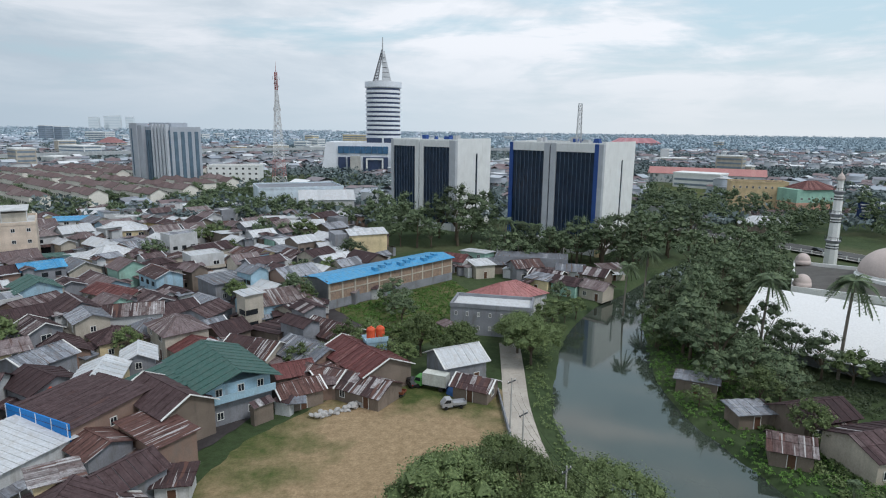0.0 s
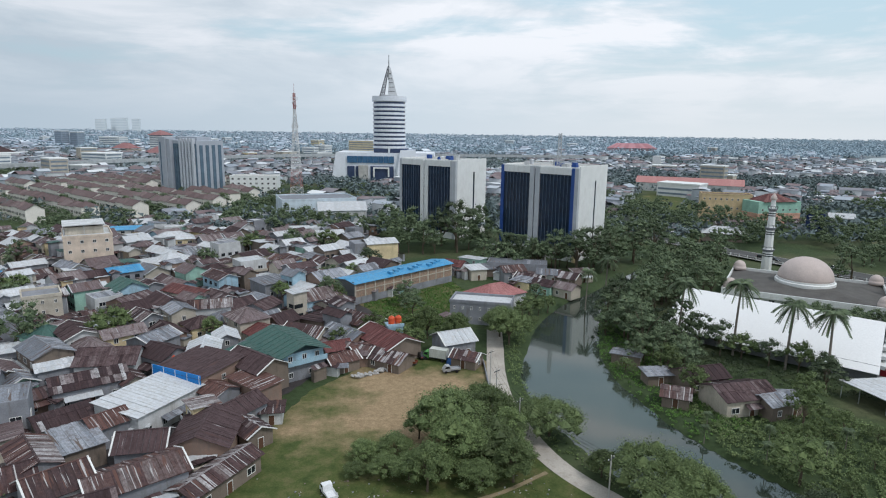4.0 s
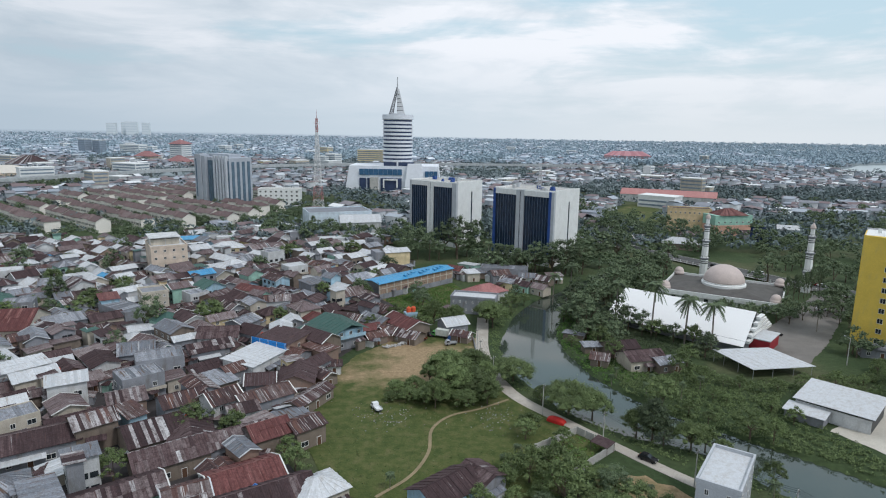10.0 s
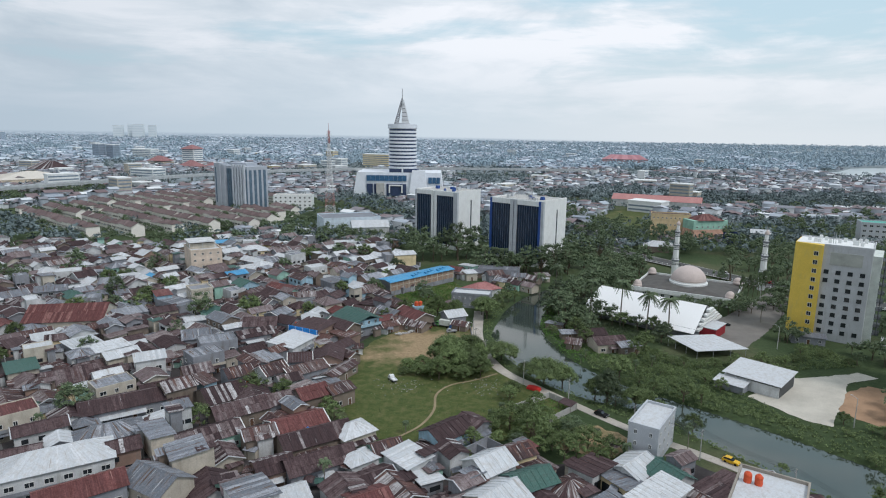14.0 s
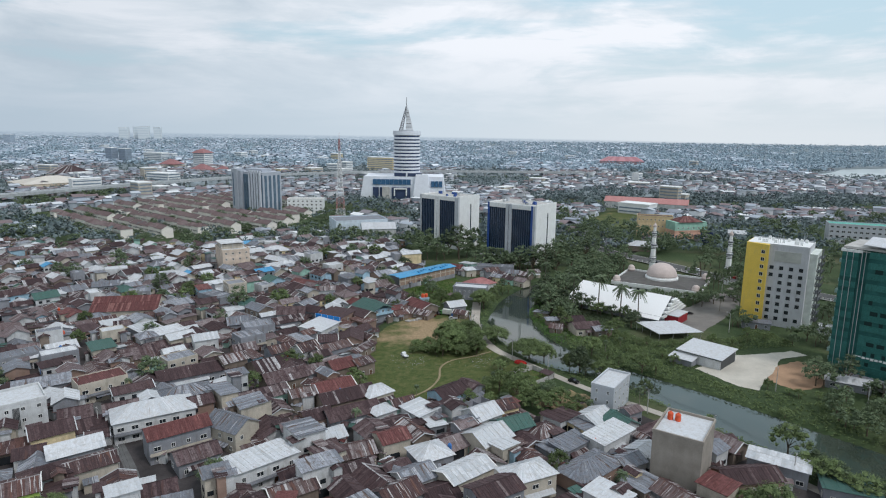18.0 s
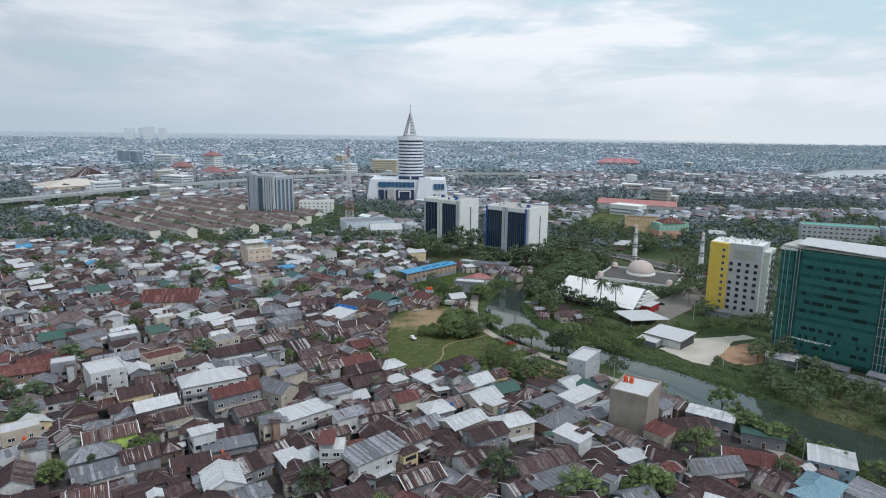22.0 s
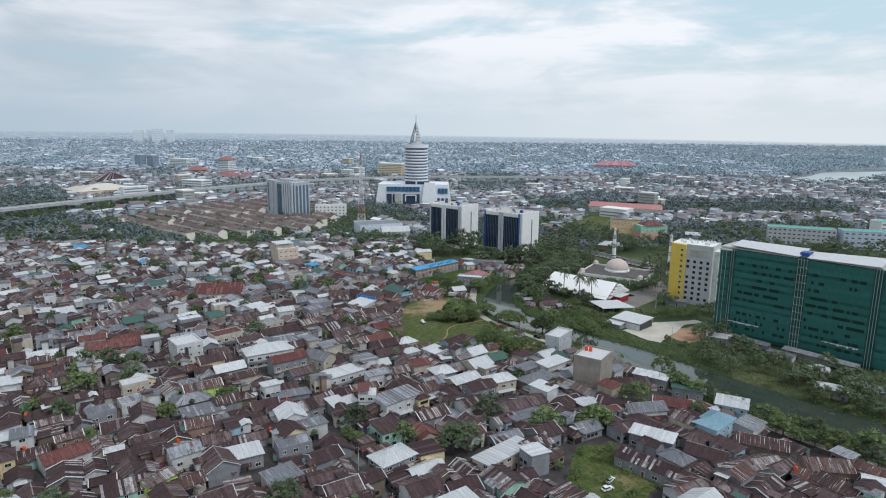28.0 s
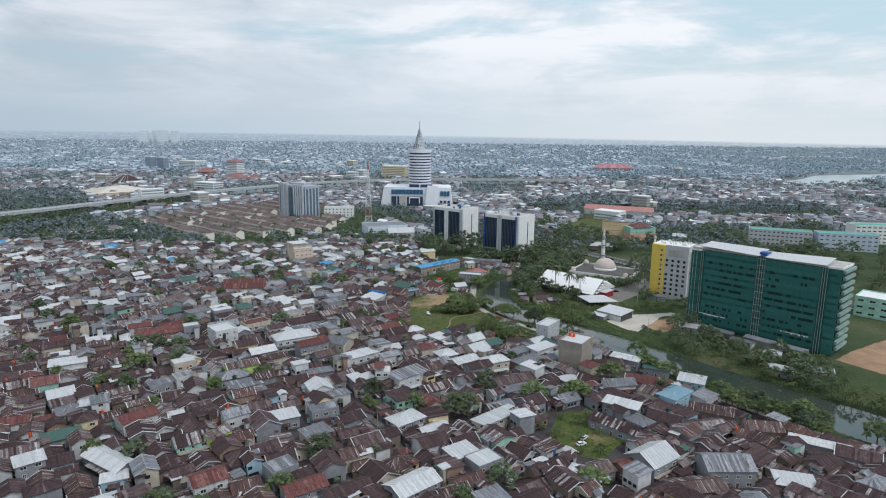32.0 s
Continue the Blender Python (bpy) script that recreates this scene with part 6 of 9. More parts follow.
for k, x, y, s in ((1, 49.5, 137, 0.85), (2, 54, 143, 0.8), (1, 46.5, 127, 0.7), (0, 53, 131, 0.8), (1, 58, 158, 0.8), (0, 27, 143, 0.7), (1, 31, 157, 0.65), (3, 24, 137, 1.0), (1, 55.5, 112, 0.85), (1, 86, 88, 0.85), (3, 71, 70.5, 1.2), (3, 55, 84.5, 1.0), (4, 44, 98, 0.9), (3, 53.5, 96.5, 1.1), (3, 77, 80, 1.2)):
    tree(k, x, y, s, "beside the riverside houses")
for k, x, y, s in ((3, 18.6, 12.5, 1.3), (3, 23.8, 14.8, 1.2), (1, 19.5, 0.0, 0.6), (3, 24.2, 3.5, 1.5), (3, 7.5, 2.0, 0.9), (4, 21.5, 34, 1.1), (3, 20, 31, 0.9), (3, 28, 26, 0.9), (1, 52.5, 29.5, 0.6), (3, 51, 33, 1.1), (3, 38, 1.5, 1.2), (4, 44, 0, 1.3), (3, 31, -4, 1.2), (3, 34.5, -1.5, 1.0), (3, 5, -6, 0.8), (4, 15.5, 17, 1.1)):
    tree(k, x, y, s, "beside the walled plot")
for x, y, s in ((17.0, 20.0, 0.34), (13.5, 17.5, 0.3), (-10.4, 9.0, 0.32), (41, 4.5, 0.36), (47, -3, 0.36)):
    palm(x, y, s * 1.4, "on the rough ground by the field")
for x, y, s in ((49, 64, 0.30), (57, 57, 0.34), (60.5, 63, 0.3), (66, 55, 0.32), (52, 70, 0.28), (74, 62, 0.36)):
    palm(x, y, s * 1.4, "on the grassy river bank")
for k, x, y, s in ((1, -167, -38, 1.1), (1, -161, -31, 1.0), (0, -165, -45, 1.0), (1, -155, -34, 0.9), (3, -93.8, -65, 1.0), (1, 1.4, -101.5, 1.05), (3, -33, -98, 1.0), (3, -37, -95, 0.9), (3, 54, -77, 1.1), (0, 59, -80, 0.7), (3, 49, -81, 0.9), (1, -128, 60, 0.8), (3, -31, 14, 1.0), (3, -34, 20, 0.9)):
    tree(k, x, y, s, "in a yard between houses", 0, y < -60)
rt = random.Random(5)
for x, y in along([(60, 420), (95, 330), (117, 280), (127, 262), (145, 235), (160, 210), (176, 186), (200, 160), (240, 120), (300, 60)], 6):
    take(x, y, 6.5)


def wood(n, poly, kinds, smin, smax, where, gap=2.6, joined=False):
    xs, ys = [p[0] for p in poly], [p[1] for p in poly]
    done = tries = 0
    while done < n and tries < n * 30:
        tries += 1
        x, y = rt.uniform(min(xs), max(xs)), rt.uniform(min(ys), max(ys))
        d, k = near_line(RIVER, x, y)
        if inside(poly, x, y) and d > RIVER[k, 2] + (4.5 if y < 30 else 2) and near_line(LANE, x, y)[0] > 2.6 and free(x, y, gap):
            if joined:
                tree_in_belt(rt.choice(kinds), x, y, rt.uniform(smin, smax))
            else:
                tree(rt.choice(kinds), x, y, rt.uniform(smin, smax), where)
            done += 1


wood(60, [(50, 104), (50, 125), (58, 150), (75, 180), (100, 200), (112, 180), (76, 152), (60, 132), (62, 104), (58, 98)], (1, 2, 1, 0), 0.7, 1.0, "in the riverside wood", 2.0, True)
wood(46, [(10, 208), (30, 235), (62, 224), (80, 235), (125, 225), (104, 190), (78, 176), (66, 196), (48, 203), (24, 204)], (1, 2, 0), 0.75, 1.1, "in the wood below the office blocks", 2.2, True)
wood(40, [(80, 260), (150, 250), (200, 300), (120, 320), (70, 300)], (1, 2, 0), 0.8, 1.1, "along the river road", 2.4, True)
wood(20, [(-30, 262), (22, 262), (30, 240), (-10, 232), (-30, 240)], (1, 2), 0.9, 1.25, "before the office blocks", 2.2, True)
wood(64, [(-420, 285), (-30, 258), (-30, 300), (-250, 282), (-420, 335)], (1, 3, 0), 0.7, 1.1, "in the tree belt", 2.2, True)
wood(24, [(150, 62), (150, 90), (190, 120), (215, 110), (180, 60)], (1, 0, 3), 0.7, 1.0, "beside the hotel", 2.6, True)
wood(34, [(130, 90), (146, 112), (180, 176), (200, 170), (172, 118), (150, 92), (138, 84)], (1, 3, 0), 0.55, 0.95, "along the forecourt", 1.8, True)
wood(26, [(66, 58), (60, 92), (92, 66), (130, 72), (145, 88), (150, 66), (118, 58), (96, 38), (78, 42)], (4, 4, 3), 0.5, 0.85, "in the green thicket", 1.6)
wood(40, [(100, 20), (112, 10), (140, -24), (170, -50), (195, -70), (205, -52), (180, -20), (150, 20), (130, 20)], (4, 4, 3, 4), 0.45, 0.8, "on the canal bank", 1.4)
wood(46, [(96, -36), (112, -44), (133, -72), (156, -98), (150, -114), (128, -92), (104, -58)], (1, 3, 0, 3), 0.6, 0.95, "on the near canal bank", 1.5)
tree(2, 146, 23, 0.8, "at the foot of the netted building")
wood(26, [(18, 22), (26, 22), (40, 10), (52, 2), (40, -10), (18, 0), (10, 10)], (3, 4, 4), 0.6, 1.0, "beside the walled plot", 1.8)
wood(14, [(34, -96), (48, -88), (74, -112), (60, -136), (34, -126)], (4, 3), 0.4, 0.8, "round the empty lot", 6)
wood(14, [(-30, 110), (-12, 128), (4, 128), (0, 112), (-14, 108)], (3, 4), 0.7, 1.0, "behind the field")
wood(40, [(150, 190), (200, 180), (260, 250), (230, 300), (190, 290)], (1, 2, 0), 0.8, 1.1, "beyond the mosque", 2.4, True)
wood(40, [(200, 60), (260, 120), (330, 250), (300, 300), (240, 230), (200, 130)], (1, 2, 0, 3), 0.8, 1.1, "behind the hotel", 3, True)
wood(40, [(-150, 300), (-70, 290), (-40, 330), (-60, 370), (-140, 390)], (1, 3, 0), 0.8, 1.1, "among the warehouses", 3, True)
wood(70, [(-640, 330), (-480, 420), (-520, 560), (-460, 640), (-380, 600), (-560, 300)], (1, 3, 0), 0.9, 1.3, "beside the elevated road", 3, True)
wood(60, [(90, 300), (160, 310), (170, 350), (130, 440), (60, 420), (50, 330)], (1, 2, 0), 0.8, 1.1, "north of the blocks", 3, True)
wood(40, [(240, 320), (330, 300), (480, 360), (520, 460), (300, 480)], (1, 2, 0), 0.8, 1.2, "among the faculty halls", 4, True)
wood(26, [(96, 140), (118, 146), (150, 140), (172, 164), (160, 136), (128, 124), (110, 130)], (1, 3, 0), 0.55, 0.8, "between hall and mosque", 2.0, True)
wood(75, [(139, 36), (161, 2), (188, -22), (204, -33), (173, -80), (158, -62), (138, -42), (124, -6)], (1, 3, 0, 3, 1), 0.6, 1.0, "before the netted building", 1.2, True)
wood(40, [(230, -40), (262, -66), (300, -110), (250, -118), (215, -72)], (1, 3, 0, 4), 0.6, 0.95, "beside the works yard", 2.0, True)
wood(70, [(300, 20), (430, 60), (470, 200), (440, 290), (330, 160)], (1, 2, 0), 0.7, 1.1, "behind the netted building", 3, True)
wood(70, [(270, 120), (330, 150), (400, 270), (420, 330), (330, 300), (280, 200)], (1, 2, 0), 0.7, 1.1, "south of the faculty halls", 3, True)
for i in range(0, len(RIVER), 2):
    cx, cy, half = RIVER[i]
    if not -150 < cy < 150:
        continue
    a, b = RIVER[i - 1], RIVER[min(i + 1, len(RIVER) - 1)]
    nx, ny = -(b - a)[1] / np.hypot(*(b - a)[:2]), (b - a)[0] / np.hypot(*(b - a)[:2])
    for side in (-1, 1):
        if rt.random() < (0.12 if -40 < cy < 24 else 0.5 if cy < 40 or cy > 125 else 0.08):
            o = side * (half + rt.uniform(0.8, 3.0))
            x, y = cx + nx * o, cy + ny * o
            if near_line(LANE, x, y)[0] > 2.8 and free(x, y, 0.8):
                tree(rt.choice((3, 4, 3, 0)), x, y, rt.uniform(0.55, 0.95), "leaning over the water")
weeds("thicket_growth", "dense green undergrowth between river and yard", [(52, 60), (50, 96), (62, 96), (92, 72), (130, 76), (148, 92), (152, 66), (118, 60), (96, 40), (104, 16), (84, 26), (66, 38)], 22, 1.05, 1.0, 0.2, LEAF, 0.0)
weeds("bank_growth", "green reeds and weeds along the river bank", [(40, 60), (36, 100), (44, 140), (60, 160), (64, 130), (56, 100), (62, 70)], 20, 1.0, 0.6, 0.15, LEAF_BRIGHT, 0.6)
weeds("bank_growth", "green weeds along the canal", [(84, 20), (104, 22), (130, 10), (160, -20), (200, -66), (240, -110), (220, -120), (180, -80), (140, -45), (110, -5)], 14, 1.4, 0.8, 0.22, LEAF, 0.6)
weeds("bank_growth", "green weeds between lane and river", [(14, 130), (18, 64), (40, 34), (72, 4), (86, -24), (110, -58), (150, -104), (160, -100), (112, -40), (92, -8), (84, 18), (60, 36), (40, 52), (24, 70), (20, 110), (30, 140)], 14, 1.0, 0.5, 0.15, LEAF, 0.6)
weeds("hall_growth", "dark green undergrowth beside the white hall", [(56, 104), (74, 92), (100, 78), (114, 86), (88, 98), (66, 116), (58, 124)], 16, 1.2, 1.1, 0.2, LEAF_DARK, 0.4)
weeds("plot_growth", "bright green weeds on an empty plot", GREENLOT, 24, 0.95, 0.6, 0.15, LEAF_BRIGHT, 0.0)
weeds("lot_growth", "green grass and weeds on an empty lot", LOT, 14, 1.2, 0.45, 0.17, LEAF_BRIGHT, 0.0)
weeds("field_growth", "low tufts of grass on the open field", [(-32, 30), (-10, 50), (14, 50), (36, 28), (24, 9), (-8, 5), (-22, 8)], 8, 1.6, 0.25, 0.12, LEAF, 0.0)

# ---- houses that stand out ----
house(-52.3, 84.5, 13.3, 12.2, -26, 6.0, "s", "brown", "brick", True)
house(-56.8, 70.7, 15.8, 11.0, 68, 4.8, "s", "white", "white", True)
house(-41.2, 87.4, 12.5, 8.0, -38, 5.6, "g", "brown", "wood", True)
house(-45.9, 76.3, 7.0, 6.0, -33, 4.0, "g", "patch", "grey", True)
house(-39.0, 79.0, 11.0, 5.5, -39, 4.8, "s", "patch", "brick", True)
house(-38.4, 68.6, 6.0, 7.5, -29, 4.2, "g", "brown", "grey", True)
house(-41.2, 58.2, 10.0, 12.0, 6, 4.2, "g", "brown", "brick", True)
house(-50.3, 54.3, 7.5, 7.0, 13, 4.2, "g", "brown", "grey", True)
house(-60.8, 61.6, 6.2, 6.5, -37, 4.3, "g", "patch", "grey", True)
house(-34.6, 62, 5, 6.5, 48, 3.0, "g", "patch", "wood")
house(-33.0, 70.5, 4.0, 4.0, 10, 2.6, "s", "patch", "white")
house(-24.0, 97.5, 7.0, 5.5, 35, 2.8, "g", "patch", "wood", True)
house(-19.5, 104.0, 7.0, 5.5, 40, 2.8, "g", "patch", "wood", True)
house(-26.5, 104.5, 6.5, 6.0, 30, 3.2, "g", "red", "wood", True)
house(-74.8, 90.3, 12.4, 9.0, 9, 4.9, "g", "brown", "white")
house(-64.5, 94.2, 8.7, 8.0, -30, 4.9, "g", "brown", "grey")
house(-55.9, 96.1, 6.8, 8.0, 15, 5.7, "g", "white", "yellow")
house(-54.1, 105.3, 5.3, 7.0, 25, 5.3, "g", "white", "grey")
house(-71.7, 104.2, 9.1, 8.0, 68, 4.9, "g", "zinc", "grey")
house(-25.2, 113.0, 12.2, 9.0, -43, 3.3, "g", "zinc", "brick")
house(-14.0, 108.5, 15.5, 10.0, -51, 4.1, "g", "red", "wood")
house(-20.7, 103.6, 8.4, 7.0, -24, 2.5, "g", "patch", "wood")
house(-12.6, 99.8, 9.9, 7.0, -30, 2.5, "g", "patch", "wood")
house(-105.5, 192.5, 14.6, 12.0, 62, 4.9, "h", "white", "yellow")
house(-68.4, 133.1, 11.5, 7.0, 20, 4.9, "g", "patch", "white")
house(-91.7, 134.2, 10.5, 9.0, 68, 5.7, "g", "brown", "brick")
house(-102.0, 137.8, 7.9, 8.0, 47, 5.7, "f", "zinc", "white")
house(-33.9, 142.1, 9.6, 7.0, 62, 3.7, "g", "brown", "cream")
house(-21.8, 125.0, 13.6, 8.0, -37, 3.3, "g", "patch", "wood")
house(-59.0, 162.8, 9.7, 9.0, 49, 4.9, "s", "zinc", "grey")
house(-40.6, 144.3, 14.8, 10.0, 38, 4.9, "g", "patch", "blue")
house(-53.9, 136.5, 7.6, 9.0, -17, 4.1, "g", "brown", "grey")
house(-36.0, 114.5, 10.7, 8.0, -22, 3.3, "g", "patch", "cream")
house(-52.6, 189.5, 9.0, 8.0, 33, 4.1, "f", "white", "white")
house(-78.0, 204.2, 12.9, 9.0, 58, 4.9, "g", "brown", "cream")
house(-77.8, 173.6, 12.5, 9.0, 41, 4.1, "g", "brown", "white")
house(-81.6, 151.0, 16.6, 8.0, -30, 4.1, "g", "red", "cream")
house(-45.4, 125.6, 6.8, 7.0, -37, 3.3, "g", "brown", "wood")
house(-99.2, 105.8, 8.8, 8.0, 65, 4.9, "h", "green", "mint")
house(-103.5, 98.1, 10.5, 10.0, 30, 4.1, "s", "white", "grey")
house(-121.5, 118.1, 19.9, 9.0, -35, 4.9, "f", "zinc", "grey")
house(-131.0, 125.5, 6.3, 9.0, 36, 6.6, "s", "red", "blue")
house(-64.3, 46.8, 5.7, 11.0, 44, 5.7, "g", "patch", "grey")
house(-75.1, 32.1, 4.1, 8.0, 50, 4.9, "s", "patch", "blue")
house(-66, 40, 10.7, 8, 40, 4.9, "g", "patch", "grey")
house(-66.5, 24.5, 12, 12, 41, 4.1, "g", "brown", "wood")
house(-57.1, 23.5, 9.2, 10.0, 27, 4.1, "g", "brown", "grey")
house(-39.9, 24.3, 8.7, 8, 39, 4.9, "g", "red", "wood")
house(-32.4, 27.9, 7.6, 7, 44, 4.9, "g", "patch", "wood")
house(-46.4, 43.2, 13.4, 8, 41, 4.9, "g", "patch", "grey")
house(-35.2, 46.8, 14.3, 5.0, 65, 3.3, "g", "patch", "wood")
house(-74.2, 79.8, 13.7, 8.0, 38, 4.1, "g", "brown", "grey")
house(-81.4, 41.7, 8.4, 8, 36, 4.1, "g", "brown", "brick")
house(-94.5, 74.1, 9.7, 9.0, 25, 4.9, "g", "zinc", "grey")
house(-62.0, 54.9, 6.1, 9.0, 46, 4.1, "s", "zinc", "wood")
house(-82.5, 51.2, 10.6, 9, 43, 6.6, "f", "zinc", "grey")
house(-82.0, 62.3, 12.5, 9.0, 30, 7.4, "f", "zinc", "grey")
house(-131.1, 62.6, 9.9, 10.0, 55, 4.9, "s", "white", "grey")
house(-121.2, 58.2, 15.3, 8.0, 50, 4.9, "s", "white", "white")
house(-98.3, 45.1, 8.9, 8.0, 32, 7.4, "g", "white", "white")
house(-143.6, 68.0, 7.1, 6.0, 27, 4.9, "g", "brown", "yellow")
house(-155.9, 96.8, 29.3, 20.0, 12, 4.9, "g", "red", "cream")
house(-119.5, 35.2, 15.7, 14, 39, 4.1, "g", "brown", "brick")
house(-101.1, 27, 11.2, 8, 46, 5.7, "f", "zinc", "cream")
house(-92.8, 18, 22.9, 11, 35, 4.1, "g", "brown", "grey")
house(-58.1, 14.5, 14.8, 9, 38, 4.1, "g", "brown", "wood")
house(-39.6, 6.7, 13.9, 10, 35, 4.1, "g", "red", "grey")
house(-33.5, -0.4, 18.2, 9, 34, 4.1, "g", "brown", "wood")
house(-40.2, -15.0, 8.4, 8.0, 33, 4.1, "g", "brown", "brick")
house(-61.5, -0.7, 16.6, 9, 38, 4.1, "g", "brown", "mint")
house(-47.5, 22.6, 15.7, 8, 36, 4.1, "g", "brown", "grey")
house(-200.0, 167.0, 12.1, 9.0, 29, 6.6, "f", "white", "white")
house(-187.3, 133.1, 12.8, 9.0, 27, 5.7, "g", "zinc", "grey")
house(-162.5, 120.1, 10.5, 9.0, 24, 5.7, "f", "zinc", "grey")
house(-134.0, 102.2, 12.4, 9.0, 42, 4.9, "s", "zinc", "grey")
house(-168.0, 155.0, 15.6, 10.0, 25, 4.9, "g", "zinc", "grey")
house(-88.9, -18.5, 22.3, 11, 32, 6.6, "h", "white", "white")
house(-76, -31.4, 16.3, 8, 38, 7.4, "g", "red", "grey")
house(-85.4, -4.1, 16.6, 9, 37, 5.7, "h", "zinc", "cream")
house(-62.2, -26.2, 12.5, 9.0, -28, 6.6, "g", "zinc", "cream")
house(-48.8, -44.2, 17.2, 11, 42, 6.6, "s", "white", "white")
house(-67.6, -39.2, 10.9, 8, 39, 4.1, "g", "brown", "grey")
house(-117.9, 4, 15.2, 9, 44, 6.6, "f", "red", "cream")
house(-137.5, 3.4, 16.4, 9.0, 35, 4.9, "g", "zinc", "grey")
house(-162.1, 27.0, 14.4, 8.0, 48, 5.7, "f", "zinc", "grey")
house(-146.9, 27.7, 12.2, 7.0, 40, 6.6, "f", "white", "grey")
house(-164.9, -1.5, 16.4, 12.0, 46, 4.9, "g", "red", "white")
house(-103.3, -62.4, 14.2, 9.0, 34, 6.6, "g", "patch", "lime")
house(-100.9, -38.6, 13, 8, 38, 4.9, "g", "white", "grey")
house(-92.9, -46.9, 13.3, 8, 40, 4.9, "g", "patch", "cream")
house(-132.0, -54.6, 6.4, 8.0, 57, 5.7, "g", "white", "yellow")
house(-104.8, -70.1, 14.5, 9, 33, 4.1, "h", "zinc", "grey")
house(-96, -80, 14.4, 8, 36, 4.1, "s", "zinc", "white")
house(-66.0, -64.4, 14.6, 8.0, 26, 4.9, "s", "zinc", "grey")
house(-54.8, -71.3, 15.6, 9.0, 47, 4.1, "g", "brown", "grey")
house(-21.1, -71.0, 17.2, 9.0, 43, 7.4, "s", "zinc", "white")
house(-43.5, -71.2, 10.3, 8, 38, 4.9, "s", "white", "grey")
house(-37.2, -56.3, 11.2, 7.0, 36, 4.9, "g", "patch", "wood")
house(-4.1, -37.5, 9.7, 9, 30, 4.9, "h", "white", "grey")
house(-24, 3.2, 9.5, 8.0, 40, 4.1, "h", "white", "cream")
house(-20.3, -10.8, 7.5, 6.0, 40, 4.1, "h", "white", "white")
house(-29.7, -12.4, 16.6, 8, 33, 4.1, "g", "brown", "grey")
house(12.1, -27.5, 11.1, 10, 41, 4.9, "g", "white", "cream")
house(19.9, -20.1, 10.2, 8.0, 29, 4.9, "g", "green", "grey")
house(12, -57.1, 12.2, 8, 33, 6.6, "g", "brown", "grey")
house(20.8, -49.4, 12.6, 8.0, 27, 6.6, "h", "white", "cream")
house(35.4, -29.5, 10.7, 6, 41, 4.1, "s", "zinc", "grey")
house(47.6, -25.1, 14.8, 7, 42, 4.9, "s", "white", "white")
house(38.5, -42.2, 16.9, 9, 41, 4.1, "h", "zinc", "brick")
house(78.4, -44.7, 15.4, 8.0, 9, 4.1, "g", "brown", "brick")
house(89.4, -39.0, 14.5, 6.0, -33, 4.9, "s", "white", "grey")
house(102.1, -49.2, 12.4, 8.0, -22, 4.1, "s", "green", "grey")
house(90.0, -65.4, 14.3, 8.0, -19, 4.1, "g", "red", "brick")
house(27.5, -71.6, 20.4, 9.0, 30, 5.7, "g", "brown", "grey")
house(45.1, -67.8, 7.8, 8.0, -30, 4.1, "g", "brown", "wood")
house(55.2, -65.1, 9, 7, 30, 4.1, "s", "white", "grey")
house(65.7, -66.3, 11.0, 8.0, -29, 4.1, "g", "brown", "grey")
house(77.0, -71.7, 14.6, 8.0, 12, 4.9, "g", "zinc", "white")
house(112.6, -68.0, 11.4, 9.0, -27, 5.7, "s", "white", "blue")
house(-11.1, -57, 10.2, 8, 41, 4.9, "g", "patch", "grey")
house(-24.8, -36.0, 9.6, 8.0, 27, 4.1, "g", "patch", "wood")
house(-132.1, -86.9, 9.8, 7.0, 42, 6.6, "f", "zinc", "grey")
house(-133.0, -60.1, 10.3, 7.0, 39, 6.6, "f", "white", "cream")
house(-125.8, -75.5, 9.4, 7, 42, 5.7, "f", "zinc", "white")
house(-191.1, -59.8, 15.9, 9.0, 31, 4.9, "s", "white", "white")
house(-167.5, -12.7, 24.5, 12.0, 27, 5.7, "g", "red", "brick")
house(-168.5, -34.3, 17.4, 6.0, -39, 6.6, "s", "white", "white")
house(-171.5, -96.2, 10, 9, 41, 4.9, "g", "white", "blue")
house(-152.0, -102.4, 13.1, 9.0, 27, 4.9, "s", "white", "grey")
house(-149.4, -130.4, 12.8, 9, 39, 4.1, "g", "green", "grey")
house(-128.0, -115.2, 13.8, 9.0, 49, 4.9, "g", "red", "white")
house(-97.6, -134.6, 11.5, 9.0, 36, 5.7, "g", "brown", "mint")
house(-89.1, -131.0, 9.6, 6.0, 59, 6.6, "g", "patch", "lime")
house(-87.6, -115.6, 9.4, 7, 40, 7.4, "g", "zinc", "white")
house(-68.8, -112.1, 10.9, 8.0, 30, 4.9, "s", "white", "grey")
house(-52.4, -125.3, 10.3, 8, 42, 4.9, "s", "zinc", "cream")
house(-53.8, -106.2, 11.5, 7.0, 30, 5.7, "f", "zinc", "grey")
house(-121.1, -147.2, 20.8, 8.0, -30, 4.1, "g", "white", "grey")
house(-113.6, -157.8, 8.0, 7.0, 28, 4.1, "s", "white", "blue")
house(-80.5, -160.9, 10.7, 9, 38, 6.6, "g", "red", "white")
house(-58.4, -153, 9.8, 8, 42, 6.6, "f", "zinc", "grey")
house(-47.8, -163.4, 13.4, 8.0, 36, 5.7, "g", "red", "grey")
house(-18.7, -113.5, 13.3, 9, 42, 5.7, "h", "white", "grey")
house(-12.6, -160.2, 16, 10, 42, 5.7, "g", "white", "grey")
house(18.6, -108.8, 21.8, 8.0, 43, 5.7, "s", "white", "cream")
house(3.6, -138.9, 10.1, 8, 37, 5.7, "s", "white", "grey")
